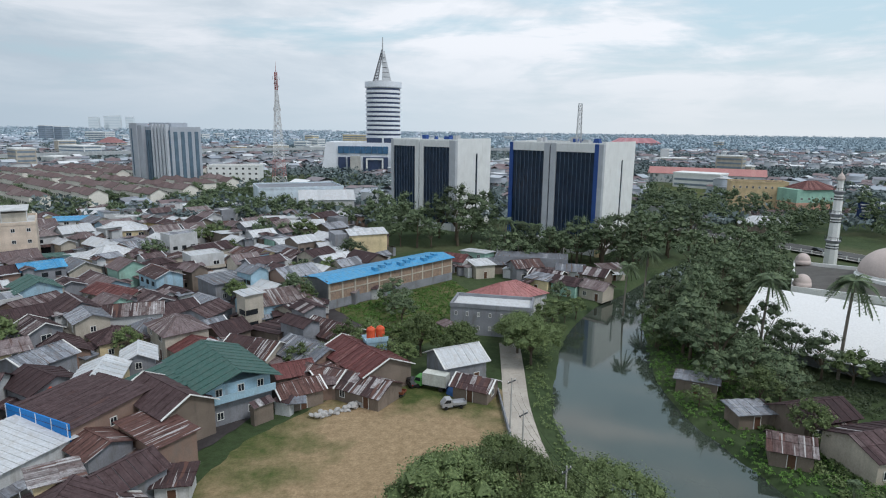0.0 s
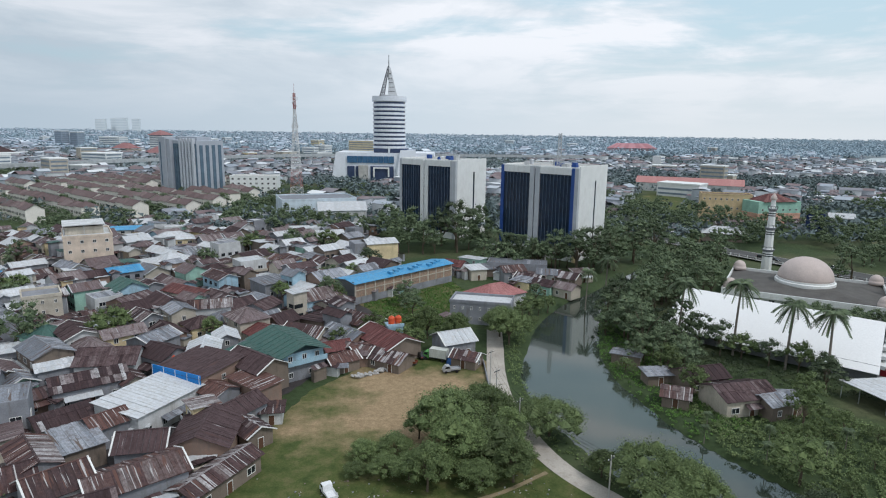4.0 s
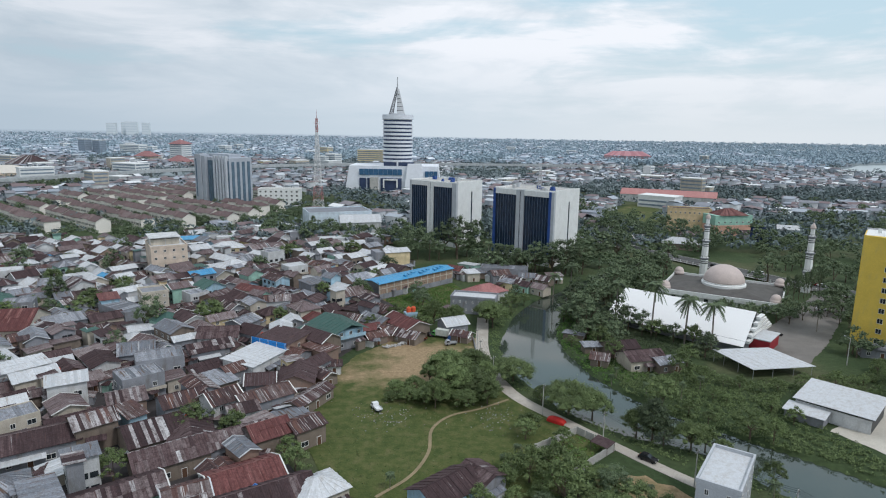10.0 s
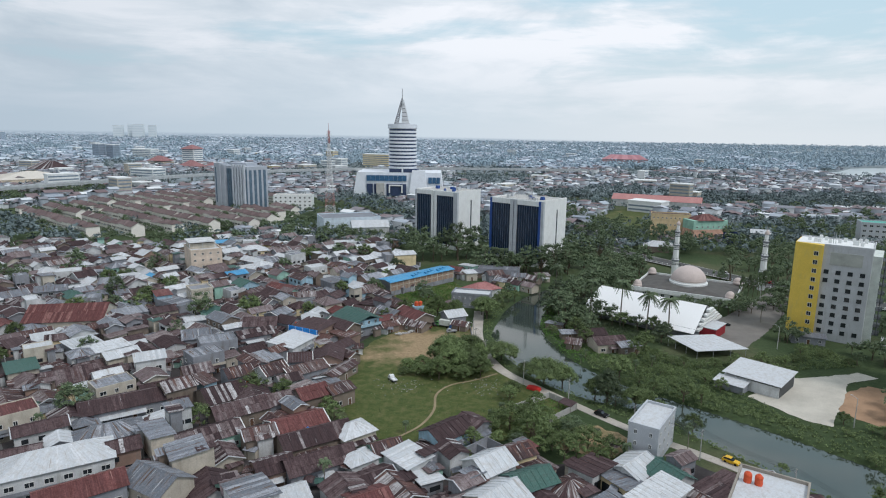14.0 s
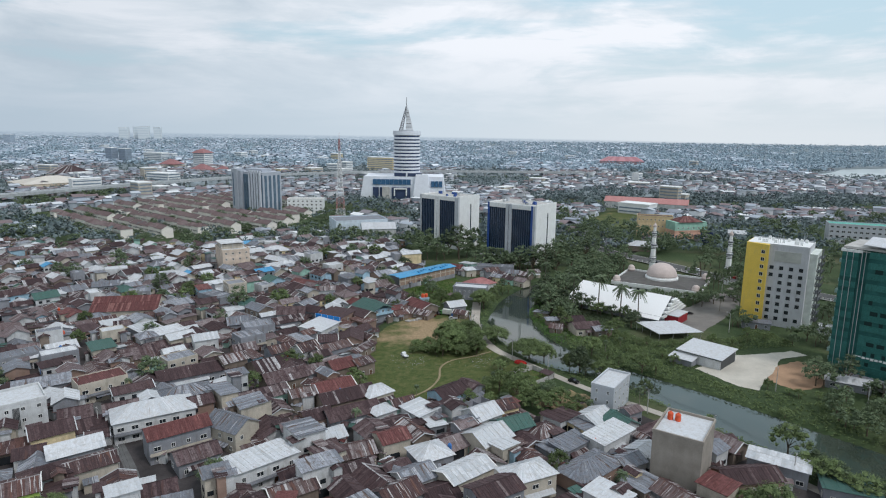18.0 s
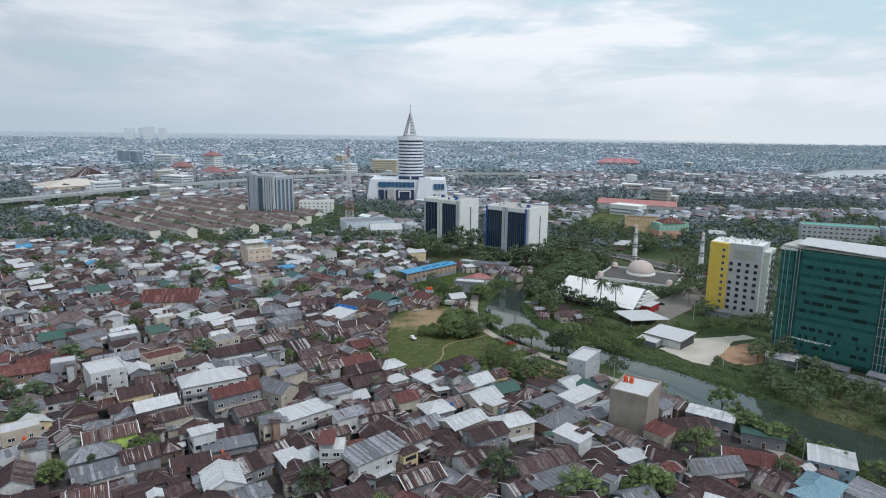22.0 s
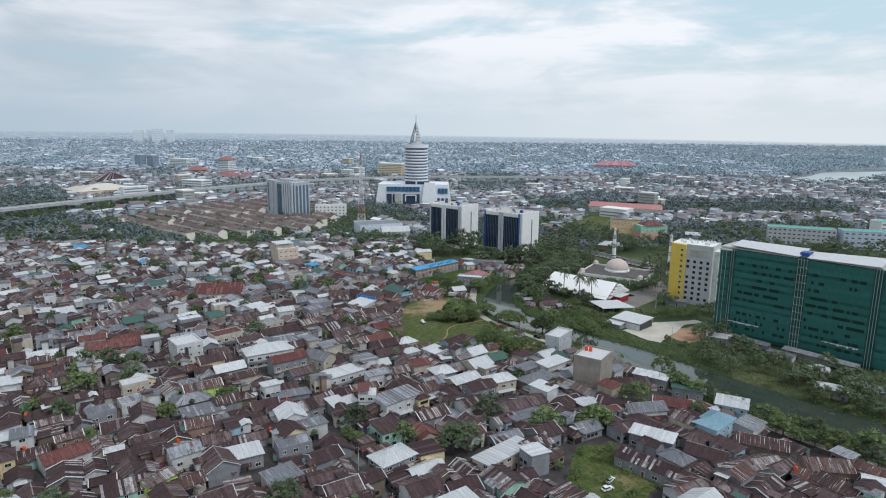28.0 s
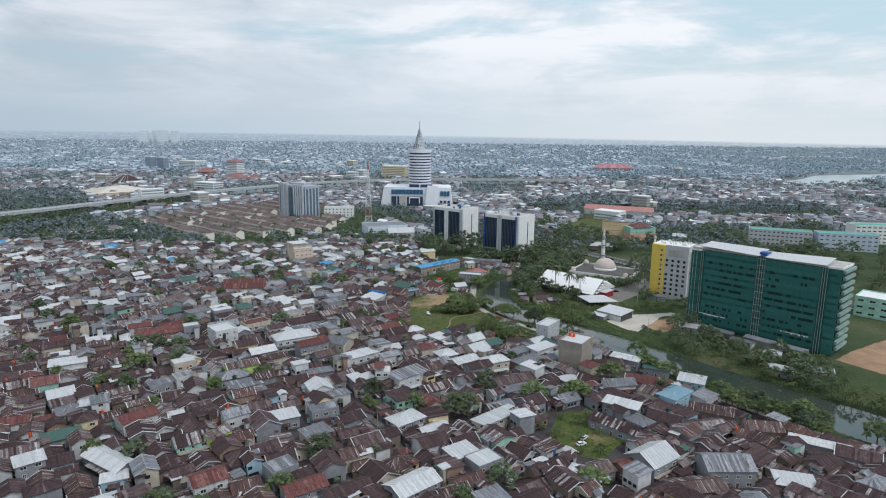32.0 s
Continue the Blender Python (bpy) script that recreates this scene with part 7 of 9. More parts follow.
house(11.6, -143.8, 11, 9, 37, 5.7, "f", "white", "grey")
house(66.4, -111.6, 20.6, 8.0, -42, 4.1, "g", "brown", "grey")
house(73.2, -94.1, 14.8, 7.0, -31, 4.9, "s", "white", "grey")
house(98.5, -85.5, 15.0, 9.0, 43, 6.6, "h", "pale_blue", "blue")
house(88.0, -106.0, 13.0, 8.0, -34, 4.6, "g", "brown", "grey")
house(112.5, -84.0, 10.0, 7.0, 40, 4.8, "s", "zinc", "white")
house(98.7, -111.6, 22.5, 8.0, 15, 4.1, "g", "patch", "grey")
house(124.9, -111.1, 14.3, 9.0, -7, 4.1, "g", "patch", "brick")
house(139.8, -125.2, 20.2, 6.0, -29, 4.9, "g", "white", "grey")
house(71.8, -140.5, 13.7, 12, 38, 6.6, "g", "white", "grey")
house(96.2, -144.0, 16.2, 12.0, 2, 6.6, "g", "zinc", "grey")
house(45.4, -149.4, 9.0, 8.0, -28, 4.9, "s", "white", "grey")
house(63.7, -142.4, 11.6, 8, 32, 4.1, "g", "red", "wood")
house(82.1, -154.8, 18.5, 9.0, 12, 4.1, "g", "patch", "wood")
house(116.2, -152.3, 12.3, 8.0, -13, 4.9, "s", "white", "grey")
house(50.4, -146.1, 11.9, 8.0, 27, 4.1, "g", "patch", "grey")
house(164.4, -47.8, 12.0, 6.0, -35, 4.1, "h", "white", "grey")
house(110.7, -96.6, 17.5, 8.0, -24, 4.1, "g", "patch", "wood")
house(149.9, -132.3, 13.7, 9.0, -32, 4.1, "g", "brown", "grey")
house(28.8, -80.5, 14.1, 8, 31, 5.7, "s", "zinc", "white")
house(5.2, -46.2, 13.5, 8, 40, 4.9, "g", "white", "cream")
house(-7.6, -80.3, 12.0, 8.0, 34, 4.9, "g", "patch", "grey")
house(46.3, 104.7, 6.8, 5.0, -25, 2.5, "s", "zinc", "wood")
house(49.6, 92.0, 6.1, 4.0, 7, 2.5, "s", "zinc", "wood")
house(49.8, 80.8, 5.4, 5.0, -22, 2.5, "g", "patch", "wood")
house(62.4, 79.9, 12.1, 9.0, 14, 3.7, "g", "brown", "cream")
house(58.3, 89.9, 10.2, 7.0, 16, 3.3, "g", "brown", "wood")
house(68.9, 77.1, 8.2, 6.0, 20, 3.3, "g", "zinc", "wood")
house(3.0, 109.3, 8.3, 8.0, 27, 4.1, "g", "white", "grey")
house(17.0, 152.0, 16.5, 11.0, 36, 4.9, "h", "rose", "white")
house(10.5, 146.0, 9.0, 7.0, 36, 3.9, "g", "brown", "grey")
house(12.5, 190.2, 6.3, 7.0, 20, 4.1, "s", "white", "cream")
house(36, 170, 7.6, 6.0, -40, 3.4, "g", "brown", "mint")
house(43, 166, 7.4, 6.0, -44, 3.3, "g", "faded", "cream")
house(29, 174, 7.0, 6.0, -38, 3.6, "s", "zinc", "yellow")
house(29.3, 196.9, 23.2, 9.0, -11, 4.9, "f", "zinc", "grey")
house(6.2, 100.8, 6.3, 5.0, -26, 2.5, "g", "patch", "wood")
house(1.0, 3.6, 12.5, 8.5, 44, 4.4, "g", "brown", "blue")
house(-123.5, 236.0, 17.0, 11.0, 28, 5.8, "h", "white", "yellow")
house(-155.0, 262.0, 20.0, 9.0, 20, 5.4, "s", "blue", "white")
house(-134.0, 266.0, 13.0, 9.0, 24, 6.2, "f", "white", "white")
house(-53.0, 217.0, 11.0, 8.0, 30, 5.2, "s", "white", "white")
house(-39.0, 212.0, 9.0, 7.0, 34, 4.6, "g", "white", "grey")
house(-95.5, 230.0, 10.0, 8.0, 32, 5.8, "f", "zinc", "white")
house(-73.5, 187.0, 10.0, 8.0, 40, 6.6, "f", "white", "white")
house(-70.0, 268.0, 17.0, 9.0, 20, 6.0, "f", "white", "white")
house(-54.0, 246.0, 12.0, 9.0, 24, 6.2, "g", "white", "cream")
house(8.0, 8.2, 7.5, 7.0, -46, 4.6, "g", "brown", "grey")
house(-5.5, -3.0, 6.0, 5.0, 44, 2.8, "s", "patch", "wood")


# ---- the rest of the old quarter ----
STYLES = "gggggggsshg"
ROOFS_NORTH = ["brown"] * 11 + ["patch"] * 4 + ["faded"] * 11 + ["white"] * 10 + ["zinc"] * 6 + ["blue", "green"]
ROOFS = ["brown"] * 23 + ["patch"] * 7 + ["faded"] * 7 + ["red"] + ["white"] * 6 + ["zinc"] * 8 + ["green"]
ROOFS_SOUTH = ["brown"] * 36 + ["patch"] * 9 + ["red"] * 2 + ["white"] + ["zinc"] * 3
WALLS = ["grey"] * 6 + ["white"] * 8 + ["cream"] * 5 + ["brick"] * 3 + ["wood"] * 3 + ["blue", "mint", "yellow"]
roof_keys, wall_keys = list(ROOF), list(WALL)
many_walls, many_roofs, many_windows = Mesh(), Mesh(), Mesh()
rf = random.Random(99)
spots = []
ca, sa = math.cos(radians(-40)), math.sin(radians(-40))
for i in range(-90, 90):
    for j in range(-90, 90):
        u, v = i * 8.6 + rf.uniform(-1.3, 1.3), j * 9.0 + rf.uniform(-1.3, 1.3)
        if i % 5 == 0:
            u += 1.6
        x, y = u * ca - v * sa, u * sa + v * ca + 40
        if not -182 < y < 292 or abs(x) > 0.80 * (y + 345) + 14:
            continue
        d, k = near_line(RIVER, x, y)
        side = RIVER[k, 0] - x
        if d < RIVER[k, 2] + 7 or side < 0 or near_line(LANE, x, y)[0] < 5.5 or near_line(STREET, x, y)[0] < 3.6:
            continue
        if x > -8 and y > 116 or any(inside(p, x + ox, y + oy) for p in (FIELD, LOT, GREENLOT) for ox, oy in ((0, 0), (4.5, 0), (-4.5, 0), (0, 4.5), (0, -4.5))):
            continue
        if -40 < x < 14 and 66 < y < 112 or -20 < x and y > 96:
            continue
        if 8 < x < 64 and -8 < y < 60:
            continue
        if y > 235 and x > -40 or y > 262 and x < -175:
            continue
        spots.append((x, y))
# yard trees between the houses
rg = random.Random(41)
n = 0
while n < 135:
    x, y = rg.uniform(-330, 105), rg.uniform(-175, 240)
    d, k = near_line(RIVER, x, y)
    if abs(x) < 0.76 * (y + 345) + 8 and d > RIVER[k, 2] + 8 and x < RIVER[k, 0] and near_line(LANE, x, y)[0] > 4 and near_line(STREET, x, y)[0] > 4 and not inside(FIELD, x, y) and not inside(LOT, x, y):
        n += 1
        if free(x, y, 1.0):
            s = rg.uniform(0.7, 1.15)
            if n % 3:
                tree(rg.choice((3, 3, 1, 0, 3)), x, y, s)
            else:
                tree_in_belt(rg.choice((1, 0, 1)), x, y, s)
            take(x, y, 1.9 * s)
            if rg.random() < 0.5:
                tree_in_belt(rg.choice((3, 1, 3)), x + rg.uniform(-3, 3), y + rg.uniform(-3, 3), s * 0.8)
kept = 0
for x, y in spots:
    w, d = rf.uniform(6.5, 12.0), rf.uniform(6.0, 9.8)
    r = 0.46 * (w * d) ** 0.5
    if not free(x, y, r * 0.92):
        w, d, r = w * 0.66, d * 0.66, r * 0.66
        if not free(x, y, r * 0.9):
            continue
    rot = grid_turn(y) + rf.choice((0, 0, 90, -90)) + rf.uniform(-7, 7)
    h = rf.choice((3.0, 3.2, 3.2, 3.4, 3.4, 3.6, 4.2, 4.6, 5.4, 5.8, 6.2)) if rf.random() > 0.035 else 8.4
    st, ro, wa = rf.choice(STYLES), rf.choice(ROOFS_NORTH if y > 160 else ROOFS if y > -50 else ROOFS_SOUTH), rf.choice(WALLS)
    if y > 160 and h < 5 and rf.random() < 0.45:
        h += 2.4
    if h > 8:
        w, d, st, ro, wa = w * 0.85, d * 0.85, rf.choice("fss"), rf.choice(("zinc", "white", "zinc")), rf.choice(("white", "cream", "grey", "white"))
    if st == "f" and ro in ("brown", "patch", "red"):
        ro = "zinc"
    if (y < -95 or (20 < y < 130 and x > -105)) and kept < 112:
        kept += 1
        house(x, y, w, d, rot, h, st, ro, wa)
        continue
    m = pose(x, y, 0, 0, 0, rot)
    house_shape(w, d, h, st, rf, 1.0 if y < 40 else 1.35, 1, many_walls, many_roofs, wall_keys.index(wa), roof_keys.index(ro), m, many_roofs if rf.random() < 0.35 else None, roof_keys.index("white"))
    for k in range(rf.choice((0, 1, 1, 2))):
        # a smaller roof over a back room or stair
        lw, ld = rf.uniform(2.2, 4.2), rf.uniform(2.0, 3.6)
        ox, oy = rf.uniform(-0.4, 0.4) * w, rf.choice((-0.5, 0.5)) * d
        lm = m @ pose(ox, oy, 0, 0, 0, rf.choice((0, 90)))
        house_shape(lw, ld, h + rf.uniform(-0.9, 0.9), rf.choice("sgs"), rf, 1.0, 1, many_walls, many_roofs, wall_keys.index(rf.choice(WALLS)), roof_keys.index(rf.choice(ROOFS)), lm)
    for k in range(rf.choice((1, 2, 3))):
        a = -w / 2 + (k + 0.6) * w / 3.2
        for f in range(max(1, int(h / 3))):
            many_windows.box(a - 0.75, a + 0.75, -d / 2 - 0.08, -d / 2 + 0.05, 0.9 + 2.9 * f, 2.1 + 2.9 * f, 0, m)
            many_windows.box(-w / 2 - 0.08, -w / 2 + 0.05, a * 0.7 - 0.7, a * 0.7 + 0.7, 0.9 + 2.9 * f, 2.1 + 2.9 * f, 0, m)
    if rf.random() < 0.6:
        # dark panel for the shade inside an open shop front or porch
        many_windows.box(-0.42 * w, rf.uniform(-0.1, 0.4) * w, -d / 2 - 0.11, -d / 2 + 0.05, 0.1, 2.35, 0, m)
    take(x, y, r)
# small lean-tos, awnings and sheds that crowd the alleys
lean = list(TAKEN)
for x, y, r in lean:
    if not (-182 < y < 255 and x < 115) or r < 2.2 or near_line(RIVER, x, y)[0] < 22 or x > RIVER[near_line(RIVER, x, y)[1], 0]:
        continue
    for k in range(rf.choice((1, 2, 3))):
        a = rf.uniform(0, 6.283)
        lx, ly = x + (r + 1.2) * math.cos(a), y + (r + 1.2) * math.sin(a)
        if inside(FIELD, lx, ly) or near_line(LANE, lx, ly)[0] < 4 or inside(LOT, lx, ly) or inside(GREENLOT, lx, ly):
            continue
        w, d, z = rf.uniform(1.8, 4.5), rf.uniform(1.4, 3.0), rf.uniform(2.2, 3.6)
        m = pose(lx, ly, 0, 0, 0, math.degrees(a) + 90 + rf.uniform(-12, 12))
        ro = rf.choice(ROOFS if y > -50 else ROOFS_SOUTH)
        sheets(many_roofs, (-w / 2, -d / 2, z - 0.35), (w / 2, -d / 2, z - 0.35), (w / 2, d / 2, z + 0.25), (-w / 2, d / 2, z + 0.25), 0.9, 1, rf, roof_keys.index(ro), m)
        if rf.random() < 0.6:
            many_walls.box(-w / 2 + 0.15, w / 2 - 0.15, -d / 2 + 0.4, d / 2 - 0.1, -0.2, z - 0.4, wall_keys.index(rf.choice(WALLS)), m)
quarter = thing("crowded_houses", "crowded low houses with rusted and zinc roofs", "houses")
quarter["kind"] = "stuff"
part("wall", many_walls, [WALL[k] for k in wall_keys], quarter)
part("roof", many_roofs, [ROOF[k] for k in roof_keys], quarter)
part("window", many_windows, glass_dark, quarter)

# small palms and bananas in the yards
for k in range(14):
    x, y = rg.uniform(-120, 90), rg.uniform(-165, 60)
    if abs(x) < 0.7 * (y + 345) and near_line(RIVER, x, y)[0] > 14 and x < RIVER[near_line(RIVER, x, y)[1], 0] and not inside(FIELD, x, y):
        palm(x, y, rg.uniform(0.45, 0.7), "in a yard between houses")

# rows of terraced houses beyond the tree belt
terrace_wall = plain("off_white_terrace_wall", (0.80, 0.76, 0.70), 0.8, vary=0.06)
terrace_roof = islands("brown_tile_roof", [(0, (0.115, 0.080, 0.080)), (0.7, (0.155, 0.112, 0.110)), (1, (0.22, 0.175, 0.17))], 0.8, 0, (0.125, 0.092, 0.092), spread=0.6)
row_shapes = []
for k in range(4):
    a, b = house_shape(11.6, 9.8, 7.2 + 0.4 * k, "h" if k % 2 else "g", random.Random(k), 2.0, 1)
    xs = (-5.6, -5.0, -3.6, -2.8, -1.4, -0.6, 0.8, 1.6, 3.0, 3.8, 5.2, 5.6)
    glazed = [[0, 1, 0, 1, 0, 1, 0, 1, 0, 1, 0]] * 2
    rows = [[0] * 11, glazed[0], [0] * 11, glazed[1], [0] * 11]
    c = cells(xs, (0.4, 1.0, 2.5, 3.9, 5.4, 6.2), [[-0.02 if q else -0.08 for q in line] for line in rows], "terrace_window", (terrace_wall, glass_dark), rows)
    c.transform(pose(0, -4.94, 0))
    row_shapes.append((a.data("terrace_wall", terrace_wall), b.data("terrace_roof", terrace_roof), c))
rq = random.Random(31)
for row in range(10):
    v = 62 + row * 25
    u0, u1 = -550 - 14 * min(row, 4), (-388 + 13 * row if row < 4 else -340 - 16 * (row - 4))
    u = u0 + rq.uniform(0, 10)
    while u < u1:
        if rq.random() < 0.10:
            u += rq.choice((6, 12))
            continue
        x, y = u * 0.768 + v * 0.64, -u * 0.64 + v * 0.768
        if free(x, y, 2):
            e = thing("terraced_house", "off-white terraced house with a brown tiled roof", "house", "terraces", pose(x, y, 0, 0, 0, -39.8))
            for nm, me in zip(("wall", "roof", "window_front"), rq.choice(row_shapes)):
                part(nm, me, None, e)
            if rq.random() < 0.5:
                take(x, y, 5)
        u += 12.0

for k in range(230):
    u, v = rq.uniform(-600, -330), 50 + 25 * rq.randint(0, 10) + rq.uniform(-4, 4)
    tree_in_belt(rq.choice((1, 3, 0)), u * 0.768 + v * 0.64, -u * 0.64 + v * 0.768, rq.uniform(0.6, 0.9))

# elevated road
fly = along([(-760, 60), (-645, 240), (-551, 419), (-488, 561), (-432, 674), (-365, 780), (-285, 885), (-163, 965), (-24, 1012), (260, 1030)], 12)
deck = ribbon(fly, 8.5, 11.5)
for off in (-8.7, 8.7):
    t = np.gradient(fly, axis=0)
    nn = np.stack([-t[:, 1], t[:, 0]], 1) / np.linalg.norm(t, axis=1)[:, None]
    for i in range(len(fly) - 1):
        p, q = fly[i] + nn[i] * off, fly[i + 1] + nn[i + 1] * off
        o = nn[i] * 0.25
        deck.add([(*(p - o), 9.4), (*(q - o), 9.4), (*(q + o), 9.4), (*(p + o), 9.4), (*(p - o), 12.8), (*(q - o), 12.8), (*(q + o), 12.8), (*(p + o), 12.8)], [(3, 2, 1, 0), (4, 5, 6, 7), (0, 1, 5, 4), (1, 2, 6, 5), (2, 3, 7, 6), (3, 0, 4, 7)])
road_grey = plain("weathered_road_concrete", (0.40, 0.42, 0.43), 0.85, stain=(0.24, 0.25, 0.25))
flyover = thing("flyover", "long grey concrete elevated road", "bridge")
flyover["kind"] = "structure"
part("deck", deck, road_grey, flyover)
for i in range(0, len(fly), 3):
    part("pier", Mesh().box(-1.2, 1.2, -1.2, 1.2, 0, 10.2).box(-5, 5, -1.4, 1.4, 10.2, 11.3), concrete, flyover, "", pose(fly[i, 0], fly[i, 1], 0))
for i in range(2, len(fly) - 2):
    ty, tx = fly[i + 1] - fly[i - 1]
    for off in (19, 28, 37, 46):
        if fly[i, 1] > 300 and rq.random() < 0.85:
            q = math.hypot(tx, ty)
            tree_in_belt(rq.choice((1, 3, 0, 1)), fly[i, 0] + tx / q * off + rq.uniform(-4, 4), fly[i, 1] - ty / q * off + rq.uniform(-4, 4), rq.uniform(0.45, 0.65))
for x, y in fly[::2]:
    take(x, y, 13), take(x + 18, y - 16, 20)

# open water and meadow kept clear of houses and trees
for x, y, r in ((800, 1160, 34), (850, 1200, 50), (910, 1240, 60), (970, 1300, 75), (1040, 1350, 85), (1110, 1410, 70), (1190, 1470, 50), (1260, 1520, 35), (660, 1165, 40), (1650, 2790, 60), (1760, 2820, 70), (1880, 2850, 70), (1990, 2900, 50), (150, 420, 22), (172, 450, 28), (188, 490, 22)):
    take(x, y, r)
patch("far_meadow", [(146, 455), (190, 530), (215, 470), (196, 425), (150, 380), (128, 400)], 0.3, grass_mat, "bright green meadow beyond the river road", "grass", 4.0)

# ---- the wide city ----
g = np.random.default_rng(12)


def city(n, y0, y1, size, name, label, wall_mat, roof_mat, open_side):
    """Simple far houses: four walls and two roof slopes each."""
    y = np.exp(g.uniform(math.log(y0 + 345), math.log(y1 + 345), n * 2)) - 345
    x = g.uniform(-0.80, 0.80, n * 2) * (y + 345)
    keep = np.array([noise.noise((a * 0.006, b * 0.004, 1.0)) for a, b in zip(x, y)]) > -0.10 + open_side * np.clip((x / (y + 345) - 0.22) * 2.2, 0, 1)
    for a, b, c in TAKEN:
        if b > 240:
            keep &= (x - a) ** 2 + (y - b) ** 2 > (c + 6) ** 2
    uu, vv = x * 0.768 - y * 0.64, x * 0.64 + y * 0.768
    keep &= ~((x < 170) & (y < 312)) & ~((x > 120) & (y < 440)) & ~((uu > -620) & (uu < -325) & (vv > 40) & (vv < 320)) & ~((x > -70) & (x < 90) & (y < 330))
    x, y = x[keep][:n], y[keep][:n]
    n = len(x)
    w, d = g.uniform(0.6, 1.5, n) * size, g.uniform(0.6, 1.3, n) * size
    h = g.choice([3.5, 4.5, 6.0, 7.5, 11.0], n, p=[0.3, 0.3, 0.22, 0.13, 0.05])
    a = radians(-40) + g.choice([0, math.pi / 2], n) + g.normal(0, 0.15, n)
    ux, uy = np.cos(a), np.sin(a)
    P = lambda i, j, z: np.stack([x + ux * w * i / 2 - uy * d * j / 2, y + uy * w * i / 2 + ux * d * j / 2, z], 1)
    z0, rise = np.zeros(n) - 0.2, h + d * g.choice([0.02, 0.16, 0.2], n)
    wall = np.stack([P(-1, -1, z0), P(1, -1, z0), P(1, 1, z0), P(-1, 1, z0), P(-1, -1, h), P(1, -1, h), P(1, 1, h), P(-1, 1, h)], 1)
    roof = np.stack([P(-1.12, -1.12, h), P(1.12, -1.12, h), P(1.12, 0, rise), P(-1.12, 0, rise), P(1.12, 1.12, h), P(-1.12, 1.12, h)], 1)
    k = np.arange(n)[:, None, None]
    wq = (np.array([(0, 1, 5, 4), (1, 2, 6, 5), (2, 3, 7, 6), (3, 0, 4, 7)])[None] + 8 * k).reshape(-1, 4)
    rq = (np.array([(0, 1, 2, 3), (4, 5, 3, 2)])[None] + 6 * k).reshape(-1, 4)
    e = thing(name, label, "houses")
    e["kind"] = "stuff"
    part("wall", arrays("wall", wall.reshape(-1, 3), wq, [wall_mat]), None, e)
    part("roof", arrays("roof", roof.reshape(-1, 3), rq, [roof_mat]), None, e)


# town walls and roofs: colours lifted and blued to include haze
CITY_WALL = islands("hazed_house_walls", [(0.0, (0.33, 0.37, 0.42)), (0.6, (0.45, 0.49, 0.54)), (1.0, (0.66, 0.68, 0.69))], 0.8, grain=0.4)
CITY_ROOF = islands("hazed_house_roofs", [(0.0, (0.17, 0.125, 0.13)), (0.30, (0.21, 0.165, 0.17)), (0.50, (0.22, 0.215, 0.235)), (0.68, (0.27, 0.305, 0.355)), (0.84, (0.39, 0.43, 0.48)), (0.93, (0.60, 0.63, 0.65)), (1.0, (0.72, 0.74, 0.75))], 0.7, grain=0.4)
# distant walls and roofs: strong haze put into the base colours
PALE_WALL = islands("hazed_distant_walls", [(0.0, (0.36, 0.42, 0.50)), (0.6, (0.45, 0.52, 0.60)), (1.0, (0.62, 0.68, 0.74))], 0.9, grain=0.2)
PALE_ROOF = islands("hazed_distant_roofs", [(0.0, (0.34, 0.36, 0.41)), (0.30, (0.35, 0.40, 0.47)), (0.65, (0.39, 0.455, 0.53)), (0.85, (0.46, 0.53, 0.60)), (1.0, (0.74, 0.79, 0.84))], 0.9, grain=0.2)
city(10500, 300, 1400, 10.5, "town_houses", "mixed low town houses with pale and brown roofs, blued for haze", CITY_WALL, CITY_ROOF, 0.0)
city(19000, 1200, 4550, 15, "distant_town", "distant low town in haze-pale colours reaching to the horizon", PALE_WALL, PALE_ROOF, 0.6)


# skyline blocks: nearly sky-pale, haze put into the base colours
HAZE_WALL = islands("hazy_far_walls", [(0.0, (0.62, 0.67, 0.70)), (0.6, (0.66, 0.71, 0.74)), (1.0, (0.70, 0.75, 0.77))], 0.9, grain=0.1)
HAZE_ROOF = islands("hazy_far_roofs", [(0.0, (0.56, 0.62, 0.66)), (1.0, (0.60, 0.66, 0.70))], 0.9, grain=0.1)


